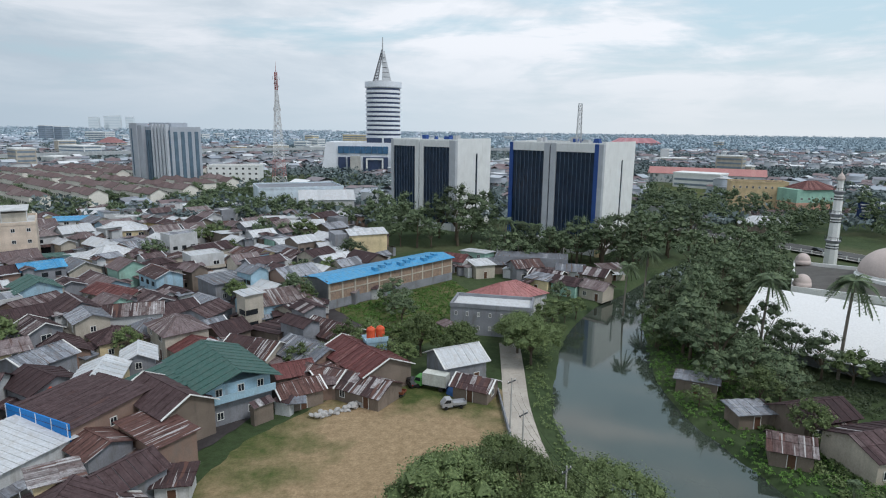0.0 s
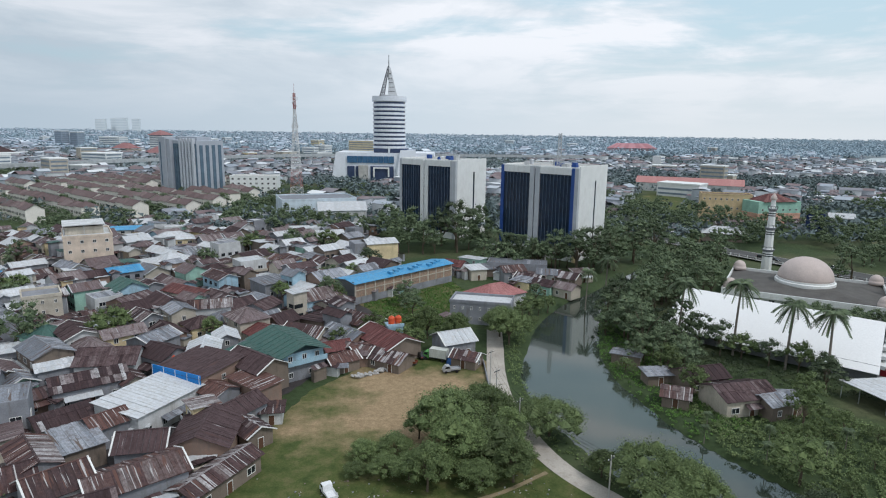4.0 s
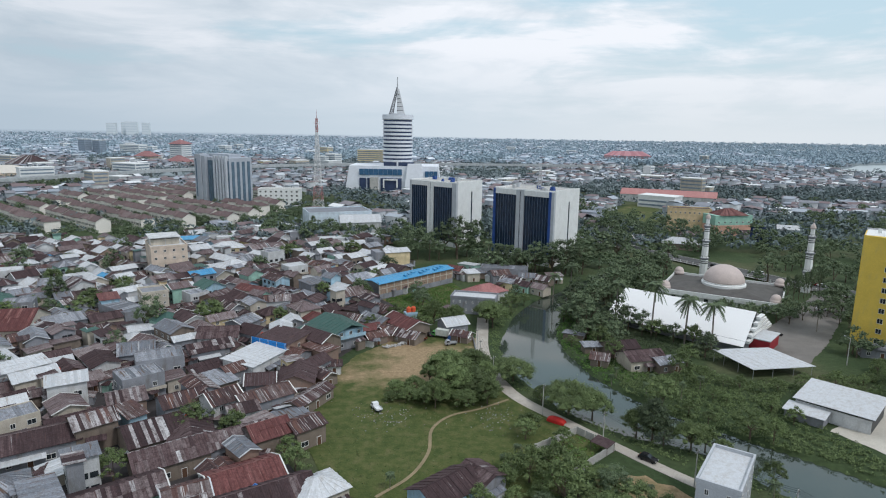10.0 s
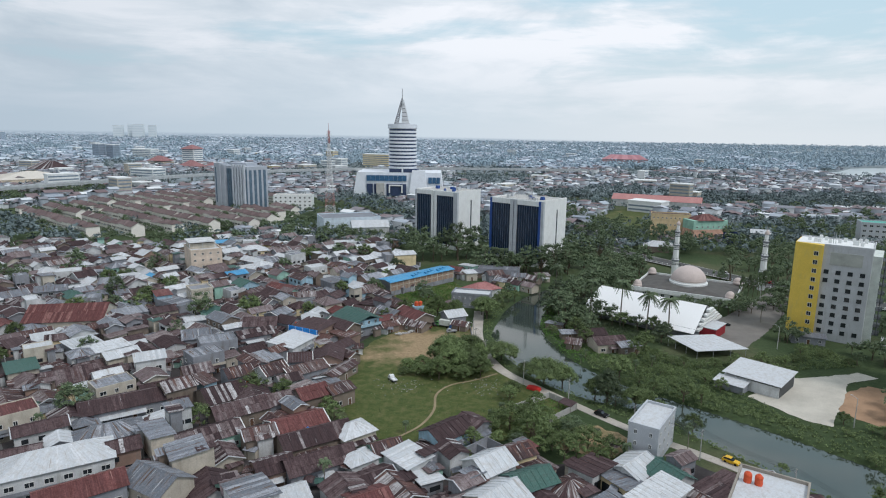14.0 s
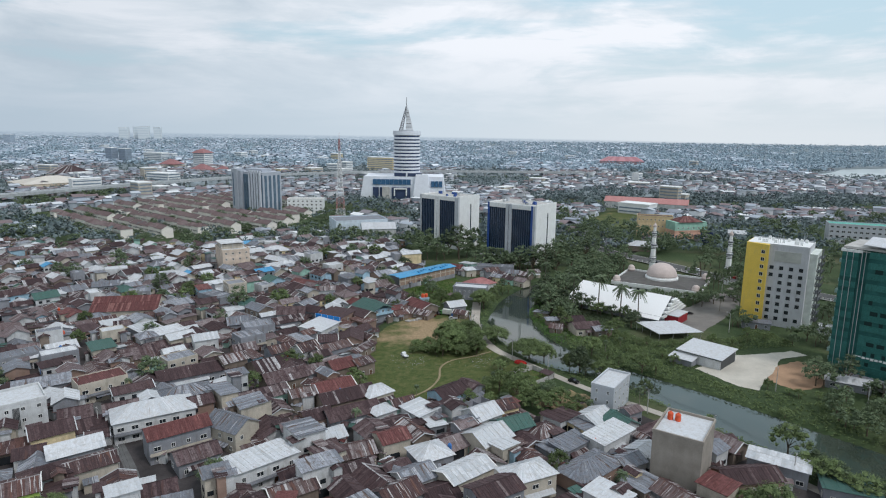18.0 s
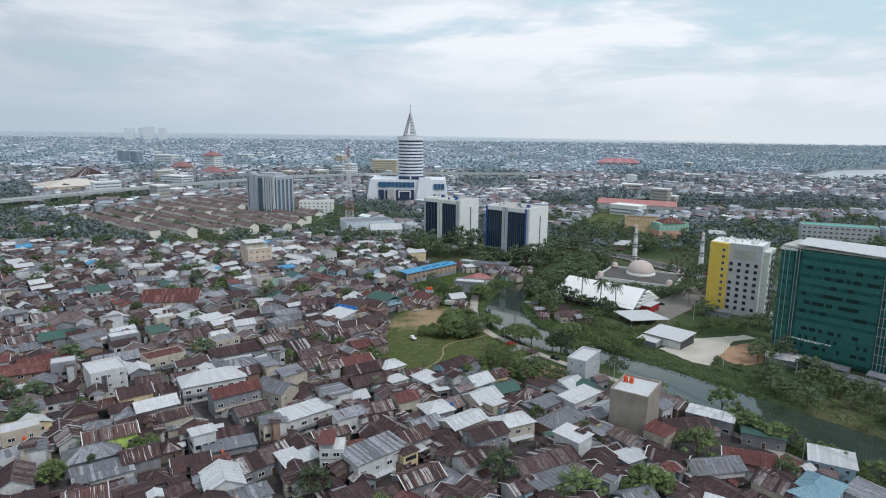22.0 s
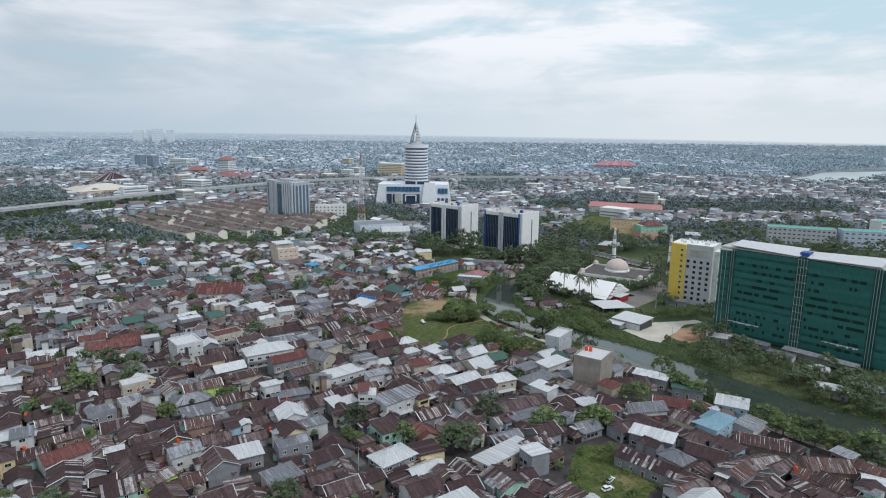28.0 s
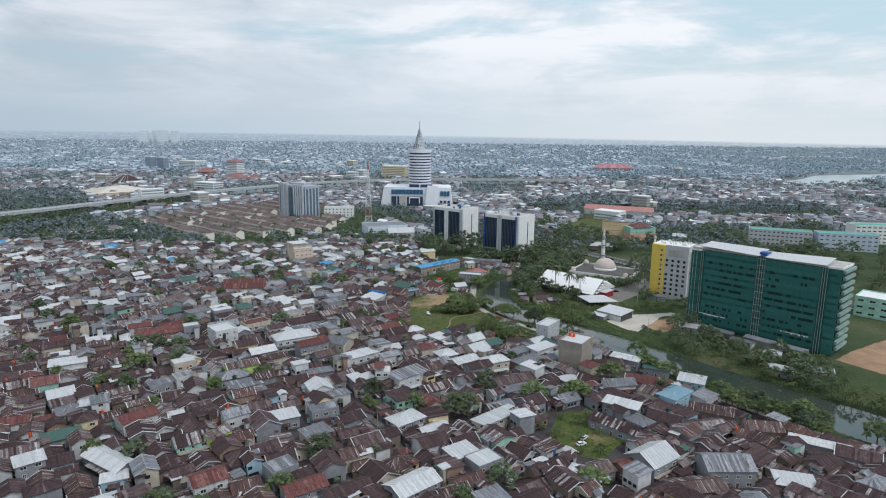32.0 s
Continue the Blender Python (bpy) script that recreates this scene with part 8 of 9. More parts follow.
def far_trees(n, y0, y1, r0, name, label, lean, mat, per):
    y = np.exp(g.uniform(math.log(y0 + 345), math.log(y1 + 345), n)) - 345
    x = g.uniform(-0.80, 0.80, n) * (y + 345)
    field = np.array([noise.noise((a * 0.006, b * 0.004, 1.0)) for a, b in zip(x, y)])
    keep = ~((x < 170) & (y < 268)) & (g.uniform(0, 1, n) < 0.40 + lean * np.clip(x / (y + 345), -0.2, 1) + 1.2 * np.clip(0.08 - field, 0, 0.4))
    for a, b, c in TAKEN:
        if b > 240 and c > 8:
            keep &= (x - a) ** 2 + (y - b) ** 2 > (c + 3) ** 2
    uu, vv = x * 0.768 - y * 0.64, x * 0.64 + y * 0.768
    keep &= ~((uu > -620) & (uu < -325) & (vv > 50) & (vv < 310) & (g.uniform(0, 1, n) < 0.8))
    x, y = x[keep], y[keep]
    r = g.uniform(0.7, 1.4, len(x)) * r0
    cs = np.concatenate([np.stack([x + g.normal(0, 1, len(x)) * r * 0.5, y + g.normal(0, 1, len(x)) * r * 0.5, r * g.uniform(0.6, 1.3, len(x))], 1) for k in range(4)])
    v, q = leaves(cs, np.tile(r, 4) * 0.6, per, r0 * 0.36, g)
    e = new(name, arrays(name, v, q, [mat]))
    tagged(e, label, "trees", "", "stuff")


# town trees: green greyed and blued, the haze is in the colour
LEAF_FAR = islands("hazed_leaves", [(0.0, (0.105, 0.142, 0.148)), (0.5, (0.135, 0.176, 0.182)), (1.0, (0.17, 0.212, 0.216))], 0.8)
# distant leaves: pale blue, haze put into the base colour
LEAF_PALE = islands("hazed_distant_leaves", [(0.0, (0.285, 0.37, 0.43)), (0.5, (0.305, 0.39, 0.45)), (1.0, (0.335, 0.42, 0.48))], 0.9, grain=0.2)
far_trees(15000, 270, 1400, 4.6, "town_trees", "trees between the town houses in haze-greyed green", 0.05, LEAF_FAR, 5)
far_trees(14000, 1200, 4500, 8.5, "distant_woods", "distant woods in haze-blue colours", 0.6, LEAF_PALE, 4)

join_belt()

# ---- vehicles ----
PAINT = {"white": plain("white_car_paint", (0.72, 0.73, 0.74), 0.3, vary=0.03), "black": plain("black_car_paint", (0.02, 0.02, 0.022), 0.25, vary=0.05), "silver": plain("silver_car_paint", (0.42, 0.43, 0.45), 0.3, 0.3, vary=0.03),
         "yellow": plain("yellow_car_paint", (0.70, 0.42, 0.03), 0.35, vary=0.03), "green": plain("green_cab_paint", (0.10, 0.30, 0.08), 0.35, vary=0.05), "rust": plain("rusty_truck_paint", (0.20, 0.07, 0.04), 0.6, vary=0.1), "red": plain("red_car_paint", (0.40, 0.03, 0.03), 0.3, vary=0.04)}
rubber = plain("tyre_rubber", (0.02, 0.02, 0.02), 0.85)
lamp_glass = plain("headlamp_glass", (0.6, 0.6, 0.58), 0.15)
tail_red = plain("tail_lamp_red", (0.3, 0.02, 0.02), 0.3)


def profile(points, y0, y1):
    """A side outline drawn across a width."""
    n = len(points)
    return Mesh().add([(x, y0, z) for x, z in points] + [(x, y1, z) for x, z in points], [tuple(range(n)), tuple(range(2 * n - 1, n - 1, -1))] + [((i + 1) % n, i, n + i, n + (i + 1) % n) for i in range(n)])


WHEEL = Mesh().rings([(0.20, -0.11), (0.31, -0.10), (0.31, 0.10), (0.20, 0.11)], 14).data("wheel", rubber)


def wheels(e, xs, half, s=1.0):
    for x in xs:
        for y in (-half, half):
            part("wheel", WHEEL, None, e, "", pose(x, y, 0.31 * s, 90, 0, 0) @ Matrix.Diagonal((s, s, 1, 1)))


def car(x, y, rot, paint, label, z=0.1):
    e = thing("car", label, "car", "parked cars", pose(x, y, z, 0, 0, rot))
    part("body", profile([(-2.1, 0.3), (-2.15, 0.75), (-1.9, 0.95), (0.75, 0.98), (1.9, 0.82), (2.1, 0.55), (2.05, 0.3)], -0.82, 0.82), PAINT[paint], e)
    part("glasshouse", profile([(-1.85, 0.95), (-1.45, 1.44), (0.05, 1.46), (0.75, 0.98)], -0.74, 0.74), glass_dark, e)
    part("roof_panel", profile([(-1.5, 1.43), (-1.3, 1.50), (-0.05, 1.51), (0.1, 1.45)], -0.70, 0.70), PAINT[paint], e)
    wheels(e, (-1.25, 1.3), 0.76)
    for s in (-0.6, 0.6):
        part("headlight", Mesh().box(2.0, 2.1, s - 0.18, s + 0.18, 0.58, 0.74), lamp_glass, e)
        part("tail_light", Mesh().box(-2.17, -2.1, s - 0.15, s + 0.15, 0.65, 0.85), tail_red, e)
    return e


def pickup(x, y, rot, paint, label):
    e = thing("pickup", label, "pickup", "parked trucks", pose(x, y, 0.1, 0, 0, rot))
    part("cab", profile([(0.2, 0.4), (0.2, 1.1), (0.35, 1.75), (1.3, 1.78), (1.85, 1.1), (2.0, 0.9), (2.0, 0.4)], -0.78, 0.78), PAINT[paint], e)
    part("cab_glass", profile([(0.45, 1.15), (0.55, 1.66), (1.25, 1.68), (1.72, 1.15)], -0.80, 0.80), glass_dark, e)
    part("chassis", Mesh().box(-2.1, 2.0, -0.5, 0.5, 0.32, 0.55), dark_metal, e)
    bed = Mesh().box(-2.2, 0.12, -0.82, 0.82, 0.7, 0.78)
    bed.box(-2.2, 0.12, -0.82, -0.77, 0.78, 1.1).box(-2.2, 0.12, 0.77, 0.82, 0.78, 1.1).box(-2.2, -2.14, -0.77, 0.77, 0.78, 1.1).box(0.06, 0.12, -0.77, 0.77, 0.78, 1.2)
    part("load_bed", bed, PAINT[paint], e)
    wheels(e, (-1.3, 1.35), 0.72)
    return e


pickup(2.2, 96.2, 195, "silver", "small silver pickup parked on the sandy ground")
pickup(-17.4, 45.4, 120, "white", "small white pickup parked on the grass")
pickup(-8.1, 100.8, 160, "rust", "rusty old flatbed truck beside shanties")
truck = thing("box_truck", "box truck with a pale box and green cab", "truck", "parked trucks", pose(-1.0, 103.6, 0.1, 0, 0, 158))
part("cargo_box", Mesh().box(-2.6, 1.9, -1.05, 1.05, 0.95, 3.1).box(-2.62, -2.56, -1.08, 1.08, 0.9, 3.15).box(-2.6, 1.9, -1.08, -1.02, 3.05, 3.14).box(-2.6, 1.9, 1.02, 1.08, 3.05, 3.14), plain("pale_box_sheet", (0.55, 0.57, 0.53), 0.6, stain=(0.4, 0.38, 0.33)), truck, "pale ribbed cargo box")
part("cab", profile([(2.0, 0.5), (2.0, 2.1), (3.2, 2.15), (3.6, 1.35), (3.65, 0.5)], -0.95, 0.95), PAINT["green"], truck, "green cab")
part("cab_glass", profile([(2.3, 1.4), (2.35, 2.0), (3.15, 2.02), (3.48, 1.4)], -0.97, 0.97), glass_dark, truck)
part("chassis", Mesh().box(-2.6, 3.5, -0.45, 0.45, 0.5, 0.95), dark_metal, truck)
wheels(truck, (-1.6, 2.8), 0.9, 1.4)
car(-5.4, 105.4, 120, "black", "black car parked beside a truck")
car(46.6, 22.2, -42, "black", "black car standing on the concrete lane")
car(73.5, -3.2, -45, "yellow", "yellow car standing on the concrete lane")
car(122, 112, 15, "black", "black car on the mosque forecourt")
car(159, 147, -20, "white", "white car on the mosque forecourt")
car(50.5, -122.5, 30, "white", "white car on the overgrown lot")
car(52.5, -117.5, 50, "white", "white car on the overgrown lot")
car(14, -146, 70, "white", "white car in a narrow yard")
car(21, -150, 60, "silver", "silver car in a narrow yard")
tarp = Mesh()
for i in range(9):
    a = i / 8 * math.pi
    tarp.v += [(-2.4 * math.cos(a) * (1 if j else 1), 1.15 * math.cos(b) * (0.75 + 0.25 * math.sin(a)), 0.05 + (1.35 * math.sin(a) ** 0.5 if 0 < i < 8 else 0.25) * math.sin(b) ** 0.6 if 0 < j < 8 else 0.0) for j, b in enumerate(np.linspace(0, math.pi, 9))]
tarp.f = [(i * 9 + j, i * 9 + j + 1, i * 9 + j + 10, i * 9 + j + 9) for i in range(8) for j in range(8)]
tarp.m = [0] * len(tarp.f)
tagged(part("covered_car", tarp, plain("red_tarpaulin", (0.50, 0.03, 0.025), 0.5, vary=0.12, big=1.0), None, "", pose(29, 40.2, 0.12, 0, 0, -35)), "car under a bright red tarpaulin on the lane", "covered car")

# ---- the field's edge ----
blue_tarp = plain("blue_tarpaulin", (0.05, 0.13, 0.34), 0.5, vary=0.15, big=0.8)
heap = thing("tarpaulin_heap", "heap of goods under a blue tarpaulin", "heap", "", pose(3.2, 102.4, 0))
part("cover", Mesh().rings([(2.2, 0), (2.0, 0.8), (1.5, 1.5), (0.8, 1.9), (0.2, 2.0)], 9), blue_tarp, heap)
kiosk = thing("blue_kiosk", "small blue wooden kiosk with a patched roof", "kiosk", "", pose(6.8, 100.2, 0, 0, 0, -12))
part("wall", Mesh().box(-1.4, 1.4, -1, 1, 0, 2.1), plain("blue_board_paint", (0.04, 0.14, 0.42), 0.6), kiosk)
part("roof", Mesh().panel((-1.7, -1.3, 2.15), (1.7, -1.3, 2.15), (1.7, 1.3, 2.5), (-1.7, 1.3, 2.5), 0.06), ROOF["red"], kiosk)
part("counter", Mesh().box(-1.2, 1.2, -1.2, -1.0, 0.9, 1.0), frame_white, kiosk)
rb = random.Random(6)
sack = plain("white_plastic_sack", (0.40, 0.39, 0.38), 0.6, vary=0.15, big=1.5)
SACKS = [Mesh().rings([(0.3, 0), (0.46, 0.12), (0.44, 0.34), (0.25, 0.5), (0.08, 0.56)], 7).data("sack", sack), Mesh().rings([(0.34, 0), (0.5, 0.14), (0.42, 0.3), (0.2, 0.42)], 6).data("sack", sack)]
for k in range(55):
    u = rb.random()
    tagged(part("sack", rb.choice(SACKS), None, None, "", pose(-20 + 7.5 * u + rb.uniform(-0.9, 0.9), 92 + 5.2 * u + rb.uniform(-0.9, 0.9), rb.choice((0.05, 0.05, 0.45)), rb.uniform(-25, 25), rb.uniform(-25, 25), rb.uniform(0, 360))), "white plastic sack of scrap at the field's edge", "sack", "scrap sacks")
tank_house = thing("tank_tower", "narrow pale blue water tower house", "tower", "", pose(-12.5, 112.5, 0, 0, 0, 20))
part("wall", Mesh().box(-1.9, 1.9, -1.9, 1.9, 0, 6.2).box(-2.1, 2.1, -2.1, 2.1, 6.2, 6.5).box(-2.1, 2.1, -2.1, -1.95, 6.5, 7.1), WALL["blue"], tank_house)
for k in range(2):
    part("window", WINDOW, None, tank_house, "", pose(0, -1.92, 1.8 + 2.6 * k))
water_tank(-13.2, 112.2, 6.5, tank_orange, "orange plastic water tank on a roof", 0.85)
water_tank(-11.5, 112.9, 6.5, tank_orange, "orange plastic water tank on a roof", 0.85)

# low wall beside the lane
low_wall = thing("lane_wall", "low dark concrete wall beside the lane", "wall")
for k in range(12):
    y = 78 + k * 2.05
    part("wall_panel", Mesh().box(-0.12, 0.12, 0, 1.9, 0, 0.95), WALL["grey"], low_wall, "", pose(10.9 - 0.05 * k, y, 0, 0, 0, 3))

# walled plot
plot = thing("plot_wall", "pale concrete panel wall round an empty plot", "wall")
corner = [(21.5, 25.3), (33, 34.3), (40, 26.3), (26, 12.8)]
for (xa, ya), (xb, yb) in zip(corner[:3], corner[1:]):
    n = int(math.hypot(xb - xa, yb - ya) / 2.4)
    rot = math.degrees(math.atan2(yb - ya, xb - xa))
    for k in range(n):
        s = k / n
        part("wall_panel", Mesh().box(0.1, 2.3, -0.06, 0.06, 0, 1.9), concrete, plot, "", pose(xa + (xb - xa) * s, ya + (yb - ya) * s, 0, 0, 0, rot))
        part("post", Mesh().box(-0.1, 0.1, -0.1, 0.1, 0, 2.05), concrete, plot, "", pose(xa + (xb - xa) * s, ya + (yb - ya) * s, 0, 0, 0, rot))
leanto = thing("lean_to", "small dark lean-to roof inside a wall", "shed", "", pose(37.2, 26.2, 0, 0, 0, -48))
part("roof", Mesh().panel((-2.4, -1.6, 2.1), (2.4, -1.6, 2.1), (2.4, 1.6, 2.7), (-2.4, 1.6, 2.7), 0.07), ROOF["brown"], leanto)
for u in (-2.2, 2.2):
    for v in (-1.4, 1.4):
        part("post", Mesh().tube((u, v, 0), (u, v, 2.3), 0.07, 0.07), WALL["wood"], leanto)
weeds("plot_grass", "bright green grass inside the walled plot", corner, 10, 1.1, 0.4, 0.2, LEAF_BRIGHT, 0.0)
structure("footpath", ribbon(along([(18, 53), (10, 47), (2, 42.5), (-2.5, 35), (-3, 24), (-6.5, 14), (-13, 6)]), 0.38, 0.17), plain("bare_path_soil", (0.26, 0.21, 0.13), 0.95, vary=0.15, world_space=True), "narrow bare earth footpath over the grass", "path")
structure("street", ribbon(STREET, 1.4, 0.10), plain("grey_street_concrete", (0.13, 0.13, 0.13), 0.9, stain=(0.13, 0.13, 0.12), world_space=True), "narrow grey street between houses", "road")
patch("dry_clearing", [(44, -2), (52, 8), (44, 16), (33, 14), (30, 2)], 0.09, turf_material("worn_turf_and_sand", 0.40), "dry worn clearing beside the lane", "ground", 1.5)
litter = Mesh()
for k in range(260):
    x, y = rb.gauss(-14, 5.5), rb.gauss(42, 4)
    if k % 2:
        x, y = rb.gauss(13, 4), rb.gauss(42, 4)
    s = rb.uniform(0.05, 0.18)
    litter.box(-s, s, -s * 0.7, s * 0.7, 0, s * 0.7, rb.randint(0, 2), pose(x, y, 0.07, rb.uniform(-20, 20), rb.uniform(-20, 20), rb.uniform(0, 360)))
tagged(part("litter", litter, [WALL["wood"], WALL["grey"], sack]), "scattered rubble and litter on the grass", "litter", "", "stuff")

# ---- poles and wires ----
wire_mat = plain("black_cable", (0.02, 0.02, 0.02), 0.7)


def pole(x, y, h=8.5, lamp=False, rot=0):
    e = thing("utility_pole", "slim grey concrete utility pole" + (" with a lamp arm" if lamp else " with a cross-arm"), "pole", "utility poles", pose(x, y, 0, 0, 0, rot))
    part("shaft", Mesh().tube((0, 0, -0.2), (0, 0, h), 0.16, 0.09, 8), concrete, e)
    if lamp:
        part("arm", Mesh().tube((0, 0, h - 0.2), (1.6, 0, h + 0.3), 0.05, 0.04), steel_grey, e)
        part("lamp_head", Mesh().box(1.5, 2.1, -0.13, 0.13, h + 0.25, h + 0.4), steel_grey, e)
    else:
        part("cross_arm", Mesh().box(-0.9, 0.9, -0.06, 0.06, h - 0.7, h - 0.55), dark_metal, e)
        for u in (-0.8, 0, 0.8):
            part("insulator", Mesh().rings([(0.06, h - 0.55), (0.09, h - 0.45), (0.05, h - 0.32)], 7, centre=(u, 0)), frame_white, e)


def wires(line, h=8.2):
    for (xa, ya), (xb, yb) in zip(line, line[1:]):
        rot = math.atan2(yb - ya, xb - xa) + math.pi / 2
        for off in (-0.8, 0, 0.8):
            pts = [(xa + (xb - xa) * s + off * math.cos(rot), ya + (yb - ya) * s + off * math.sin(rot), h - 3.2 * s * (1 - s)) for s in np.linspace(0, 1, 7)]
            rings = [[(x, y + a, z + b) for a, b in ((0.025, -0.015), (-0.025, -0.015), (0, 0.03))] for x, y, z in pts]
            m = Mesh()
            m.add([v for ring in rings for v in ring], [(3 * k + i, 3 * k + (i + 1) % 3, 3 * k + 3 + (i + 1) % 3, 3 * k + 3 + i) for k in range(len(pts) - 1) for i in range(3)])
            tagged(part("overhead_wire", m, wire_mat), "sagging black overhead wire between poles", "wire", "overhead wires")


line_a = [(11.0, 89), (11.4, 78), (14.5, 64), (26, 44), (38, 29), (53, 12), (66, -2), (80, -20), (92, -42), (108, -62), (126, -86)]
for x, y in line_a:
    pole(x, y, 8.5, False, 45)
wires(line_a)
line_b = [(-143, 40), (-123, 0), (-104, -22), (-86, -44), (-66, -70), (-48, -92), (-30, -114), (-16, -140)]
for x, y in line_b:
    pole(x, y, 8.5, False, -40)
wires(line_b)
for x, y in ((118, 18), (140, 2), (160, -24), (130, 84), (150, 140)):
    pole(x, y, 9, True, 120)

# ---- the river road, its bridge and traffic ----
ROAD = along([(60, 420), (95, 330), (117, 280), (127, 262), (145, 235), (160, 210), (176, 186), (200, 160), (240, 120), (300, 60)])
road = structure("main_road", ribbon(ROAD, 6.5, 1.0), asphalt, "grey asphalt main road on a low embankment", "road")
emb = ribbon(ROAD, 7.6, 0.85)
structure("road_embankment", emb, concrete, "concrete kerb and embankment of the main road", "road edge")
rail_thing = thing("bridge_parapet", "pale concrete parapet beside the main road", "parapet")
t = np.gradient(ROAD, axis=0)
nn = np.stack([-t[:, 1], t[:, 0]], 1) / np.linalg.norm(t, axis=1)[:, None]
for i in range(0, len(ROAD) - 1, 2):
    if 130 < ROAD[i, 1] < 290:
        p = ROAD[i] + nn[i] * -7.3
        part("parapet_post", Mesh().box(-0.15, 0.15, -0.15, 0.15, 0.5, 2.1), panel_white, rail_thing, "", pose(p[0], p[1], 0))
        q = ROAD[min(i + 2, len(ROAD) - 1)] + nn[min(i + 2, len(ROAD) - 1)] * -7.3
        part("parapet_rail", Mesh().tube((*p, 1.8), (*q, 1.8), 0.09, 0.09, 4), concrete, rail_thing)
rv = random.Random(12)
for k in range(22):
    i = rv.randint(8, len(ROAD) - 30)
    side = rv.choice((-3.2, 3.2))
    p = ROAD[i] + nn[i] * side
    car(p[0], p[1], math.degrees(math.atan2(t[i, 1], t[i, 0])) + (180 if side > 0 else 0), rv.choice(("white", "silver", "black", "white", "red")), "car on the main road", 1.02)
board = thing("billboard", "large dark blue billboard on a steel frame", "billboard", "", pose(201, 290, 0, 0, 0, -18))
part("panel", Mesh().box(-4.5, 4.5, -0.2, 0.2, 4, 14), plain("dark_blue_board", (0.03, 0.05, 0.14), 0.5), board)
for u in (-3, 3):
    part("post", Mesh().tube((u, 0.3, 0), (u, 0.3, 13), 0.2, 0.2), steel_grey, board)
for k in range(5):
    part("print_bar", Mesh().box(-3.4 + 0.4 * k, 2.6 - 0.3 * k, -0.24, -0.2, 12.2 - 1.5 * k, 12.8 - 1.5 * k), frame_white, board, "pale bar of unreadable print")
market = thing("market_shed", "low market shed with a pale pink-white roof", "shed", "", pose(150, 285, 0, 0, 0, -20))
ws, wr = house_shape(22, 12, 4, "h", random.Random(4), 1.6, 1)
part("wall", ws, WALL["wood"], market), part("roof", wr, ROOF["white"], market)
for x, y, w, d, rot, h, st, ro, wa in ((170, 318, 20, 9, -10, 4, "g", "brown", "cream"), (128, 300, 10, 8, 10, 4, "g", "zinc", "grey"), (215, 330, 12, 9, 5, 4, "g", "patch", "grey"), (250, 345, 14, 9, -20, 5, "g", "white", "white"), (172, 30, 0, 0, 0, 0, "", "", "")):
    if w:
        house(x, y, w, d, rot, h, st, ro, wa)

# sheds at the foot of the netted building
house(146, 22, 14, 7, -30, 3.0, "g", "white", "grey")
house(166, -2, 12, 6, -44, 2.8, "s", "zinc", "white")
house(172, -24, 8, 7, -30, 3.4, "h", "white", "wood")
house(186, -46, 9, 6, -20, 2.8, "g", "zinc", "wood")

# ---- roof clutter ----
rc = random.Random(77)
for x, y, r in [p for p in TAKEN if 2.6 < p[2] < 6 and -170 < p[1] < 130 and p[0] < 110 and near_line(RIVER, p[0], p[1])[0] > 24]:
    pick = rc.random()
    if pick < 0.06:
        water_tank(x + rc.uniform(-1, 1) * r, y - r * 0.9, 3.2, tank_orange if rc.random() < 0.7 else tank_blue, "plastic water tank on a stand beside a house", 0.6)

# roofless house shell beside the field
shell = thing("unfinished_house", "roofless grey house shell of bare block walls", "house", "", pose(11.2, -3.4, 0, 0, 0, 44))
for a, b, c, d, h in ((-4.2, 4.2, -3.6, -3.4, 3.0), (-4.2, 4.2, 3.4, 3.6, 3.2), (-4.2, -4.0, -3.4, 3.4, 2.8), (4.0, 4.2, -3.4, 3.4, 3.0), (-0.1, 0.1, -3.4, 3.4, 2.7), (-4.0, -0.1, 0.2, 0.4, 2.6)):
    part("block_wall", Mesh().box(a, b, c, d, 0, h).box(a, b, c, d, h, h + 0.14), WALL["grey"], shell)
part("floor_slab", Mesh().box(-4.4, 4.4, -3.8, 3.8, -0.1, 0.1), concrete, shell)

# pink corner tower house
pink = thing("pink_house", "slim unfinished four-storey house with a pinkish roof", "house", "", pose(-33, -71.5, 0, 0, 0, 4))
part("wall", Mesh().box(-3.4, 3.4, -3.5, 3.5, 0, 9.2), WALL["white"], pink)
part("top_frame", Mesh().box(-3.4, -3.1, -3.5, -3.2, 9.2, 11).box(0.2, 0.5, -3.5, -3.2, 9.2, 11).box(-3.4, -3.1, 3.2, 3.5, 9.2, 11).box(0.2, 0.5, 3.2, 3.5, 9.2, 11), WALL["white"], pink)
part("roof", Mesh().panel((-3.8, -3.9, 11.0), (0.9, -3.9, 11.0), (0.9, 3.9, 11.4), (-3.8, 3.9, 11.4), 0.1), ROOF["red"], pink)
part("floor_band", Mesh().box(-3.5, 3.5, -3.6, 3.6, 2.9, 3.15).box(-3.5, 3.5, -3.6, 3.6, 6.0, 6.25), WALL["grey"], pink)
for f in range(3):
    for u in (-1.8, 1.4):
        part("window", WIDE_WINDOW, None, pink, "", pose(u, -3.52, 1.6 + 3 * f))

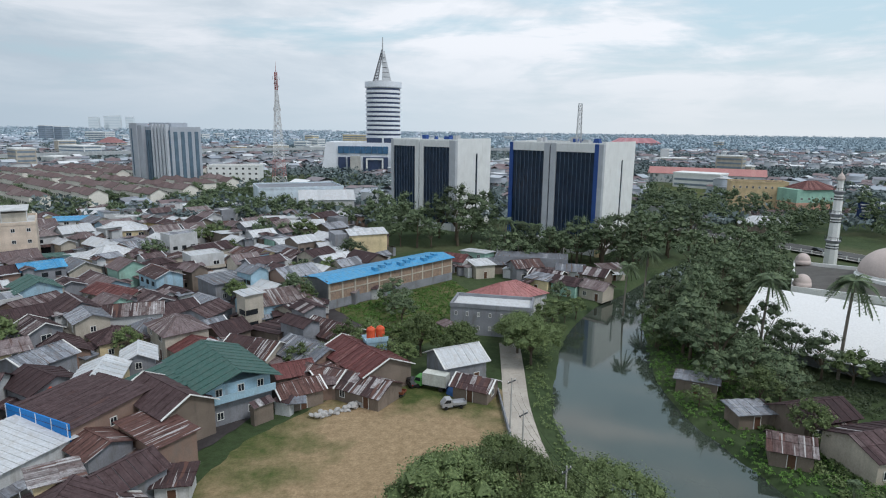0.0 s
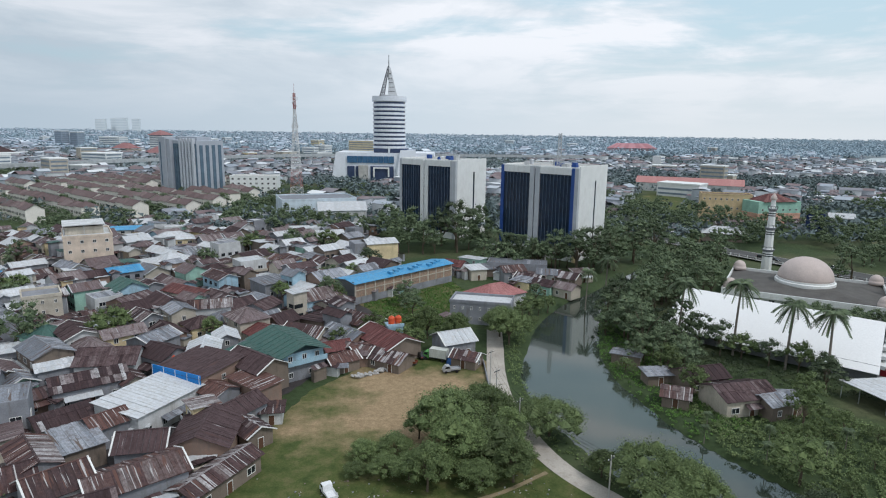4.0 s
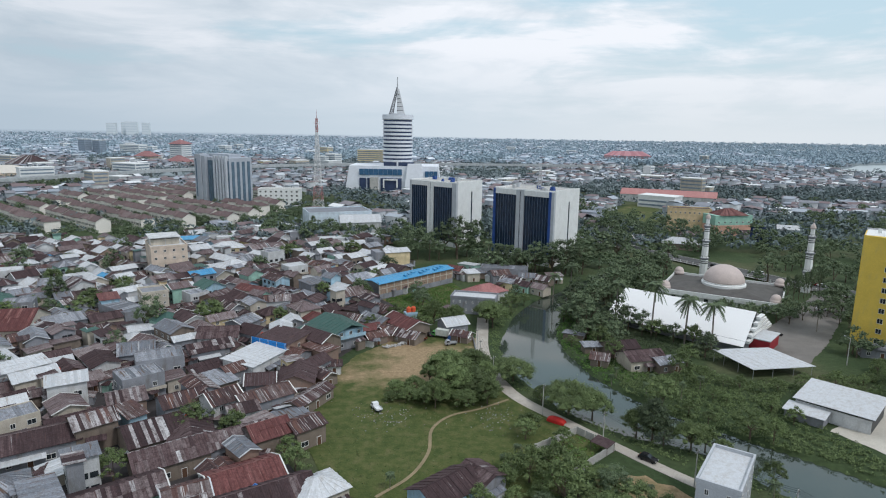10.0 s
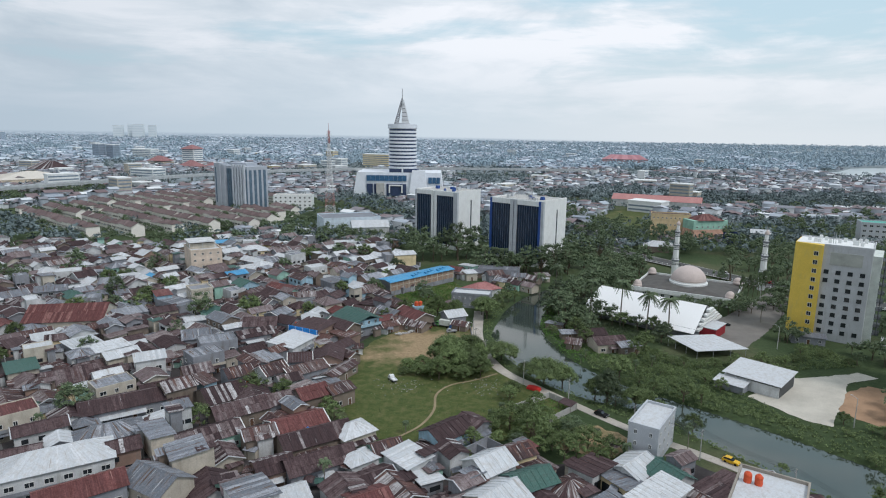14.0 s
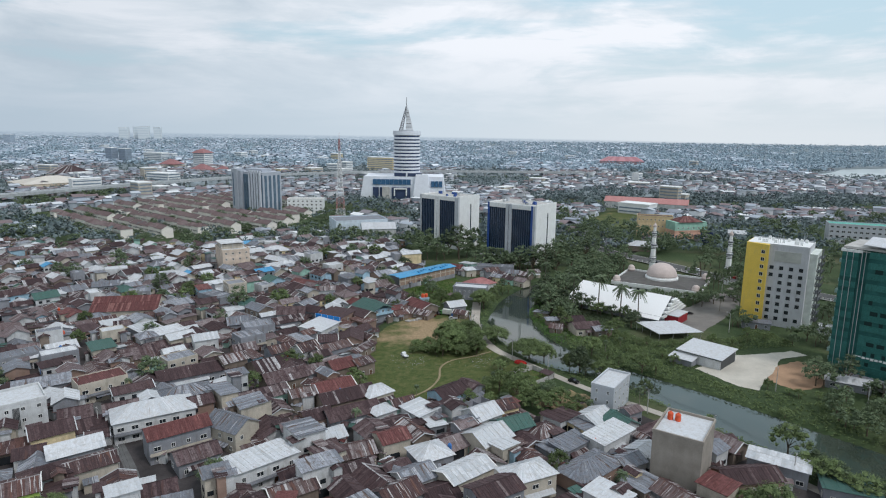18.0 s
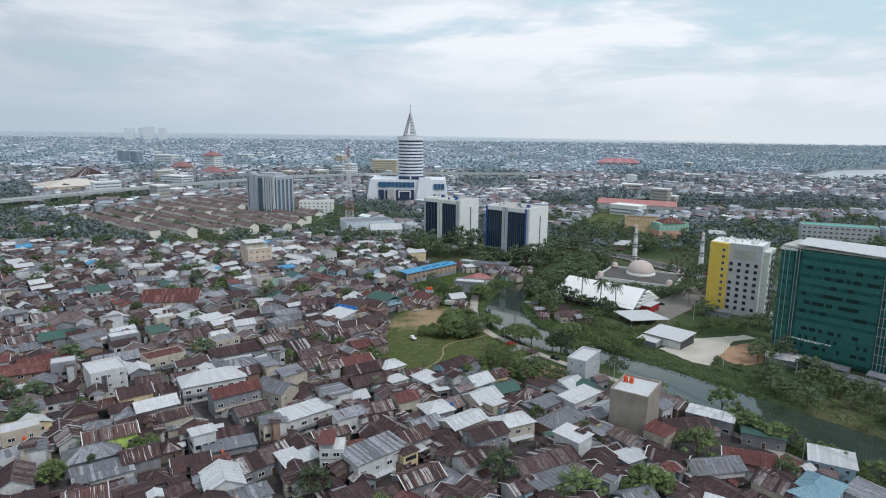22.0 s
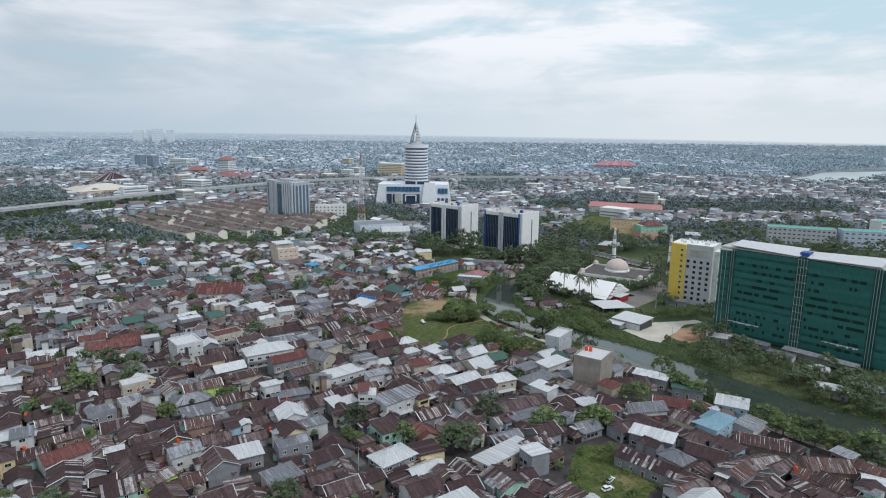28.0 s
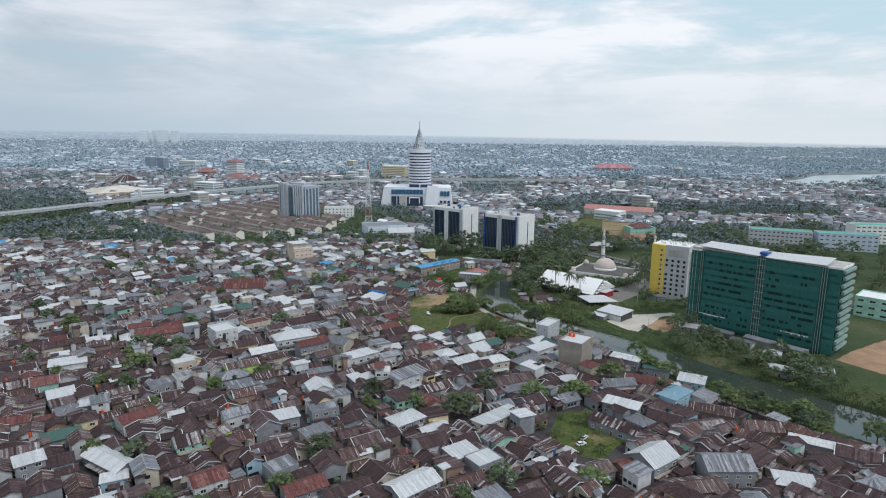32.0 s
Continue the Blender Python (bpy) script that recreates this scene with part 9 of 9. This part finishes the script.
# far buildings of the city
def far_block(x, y, rot, w, d, h, wall_mat, band_mat, label, cap=None, storey=4):
    e = thing("far_block", label, "building", "far blocks", pose(x, y, 0, 0, 0, rot))
    part("wall", Mesh().box(0, w, 0, d, 0, h), wall_mat, e)
    for f in range(int(h / storey)):
        part("window_band", Mesh().box(1, w - 1, -0.25, 0.1, storey * (f + 0.5), storey * (f + 0.9)), band_mat, e)
        if storey < 6:
            part("window_band", Mesh().box(w - 0.1, w + 0.25, 1, d - 1, storey * (f + 0.5), storey * (f + 0.9)), band_mat, e)
    if cap:
        part("hip_roof", Mesh().rings([(w * 0.78, h), (w * 0.5, h + 4), (0.3, h + 9)], 4, centre=(w / 2, d / 2), turn=math.pi / 4), cap, e)
    else:
        part("roof", Mesh().box(-0.5, w + 0.5, -0.5, d + 0.5, h, h + 1.2), panel_white, e)


soft_red = plain("faded_red_roof", (0.29, 0.15, 0.15), 0.8)
# window glass of far blocks, greyed in its colour for haze
haze_glass = plain("hazed_window_band", (0.20, 0.25, 0.30), 0.4)
far_block(-552, 1130, -20, 30, 26, 36, panel_white, haze_glass, "white banded tower block with a red hipped cap", soft_red)
far_block(-765, 1345, -20, 58, 24, 26, panel_white, haze_glass, "long white banded block far across the town")
far_block(-835, 1300, -20, 20, 18, 38, plain("blue_grey_render", (0.27, 0.32, 0.38), 0.7), haze_glass, "blue-grey twin block far across the town")
far_block(-806, 1306, -20, 22, 18, 36, bpy.data.materials["blue_grey_render"], haze_glass, "blue-grey twin block far across the town")
far_block(-494, 806, -24, 48, 24, 16, panel_white, haze_glass, "white and blue banded office beside the elevated road")
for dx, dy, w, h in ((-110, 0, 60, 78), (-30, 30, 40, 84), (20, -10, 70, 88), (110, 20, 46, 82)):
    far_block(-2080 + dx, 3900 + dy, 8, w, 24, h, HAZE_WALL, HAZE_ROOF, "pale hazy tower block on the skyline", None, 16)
far_block(-2020, 2600, 0, 34, 30, 46, PALE_WALL, haze_glass, "slim tower far across the town in haze-pale colours")
far_block(-182, 1145, -15, 58, 24, 30, WALL["yellow"], haze_glass, "cream tiered office block beyond the round tower")
for x, y, w, d, h in ((-612, 1160, 44, 30, 8), (-500, 1050, 42, 34, 5), (-455, 1040, 30, 24, 5), (-660, 870, 60, 40, 8)):
    e = thing("red_roofed_hall", "hall with a steep faded red roof", "hall", "red halls", pose(x, y, 0, 0, 0, -20))
    ws, wr = house_shape(w, d, h, "h", random.Random(3), 5.0, 1)
    part("wall", ws, WALL["cream"], e)
    part("roof", wr, soft_red if w < 50 else ROOF["brown"], e, "", Matrix.Diagonal((1, 1, 1.25, 1)))
tan = thing("tan_warehouse", "broad tan warehouse with a low pale roof", "warehouse", "", pose(-590, 655, 0, 0, 0, 50))
ws, wr = house_shape(95, 78, 9, "h", random.Random(2), 5.0, 1)
part("wall", ws, plain("tan_sheet_wall", (0.56, 0.47, 0.36), 0.8), tan, "", pose(47, 39, 0)), part("roof", wr, islands("pale_grey_sheet", [(0, (0.50, 0.46, 0.40)), (1, (0.62, 0.58, 0.52))], grain=0.3), tan, "", pose(47, 39, 0) @ Matrix.Diagonal((1, 1, 0.4, 1)) @ pose(0, 0, 13))
rw = random.Random(15)
for k in range(46):
    y = math.exp(rw.uniform(math.log(800), math.log(2700))) - 345
    x = rw.uniform(-0.72, 0.45) * (y + 345)
    if y > 460 and abs(x + 55) > 110 and not (-0.62 < x / (y + 345) < -0.2 and y < 560):
        far_block(x, y, rw.choice((-40, -20, 50)), rw.uniform(14, 40), rw.uniform(12, 22), rw.choice((9, 11, 13, 17, 21)), rw.choice((panel_white, WALL["white"], WALL["cream"], panel_white, WALL["yellow"])), haze_glass, "pale flat-roofed block among the town roofs")

# blue fascia of the brown-roofed store
fascia = thing("blue_fascia", "bright blue fascia board on a store front", "fascia", "", pose(-52.3, 84.5, 0, 0, 0, -25.8))
part("board", Mesh().box(-7.0, 7.0, -6.62, -6.42, 3.4, 6.9), plain("bright_blue_board", (0.02, 0.20, 0.55), 0.5, vary=0.08), fascia)
for k in range(5):
    part("batten", Mesh().box(-6.9 + k * 3.4, -6.8 + k * 3.4, -6.68, -6.62, 3.4, 6.9), frame_white, fascia)

# clipped columnar trees beside the minaret
for x, y in ((162, 166), (165, 168.5), (168, 171), (158, 163), (154, 160), (173, 173), (150, 158)):
    e = thing("columnar_tree", "slim dark green columnar tree beside the mosque", "tree", "columnar trees", pose(x, y, 0, 0, 0, x * 40) @ Matrix.Diagonal((0.42, 0.42, 1.25, 1)))
    part("trunk", LIGHT[0][1][0], None, e), part("crown", LIGHT[0][1][1], None, e)
# low service building before the hotel
house(146, 92, 12, 5, -20, 3.0, "s", "zinc", "grey")
house(176, 84, 10, 6, -36, 3.2, "f", "white", "white")
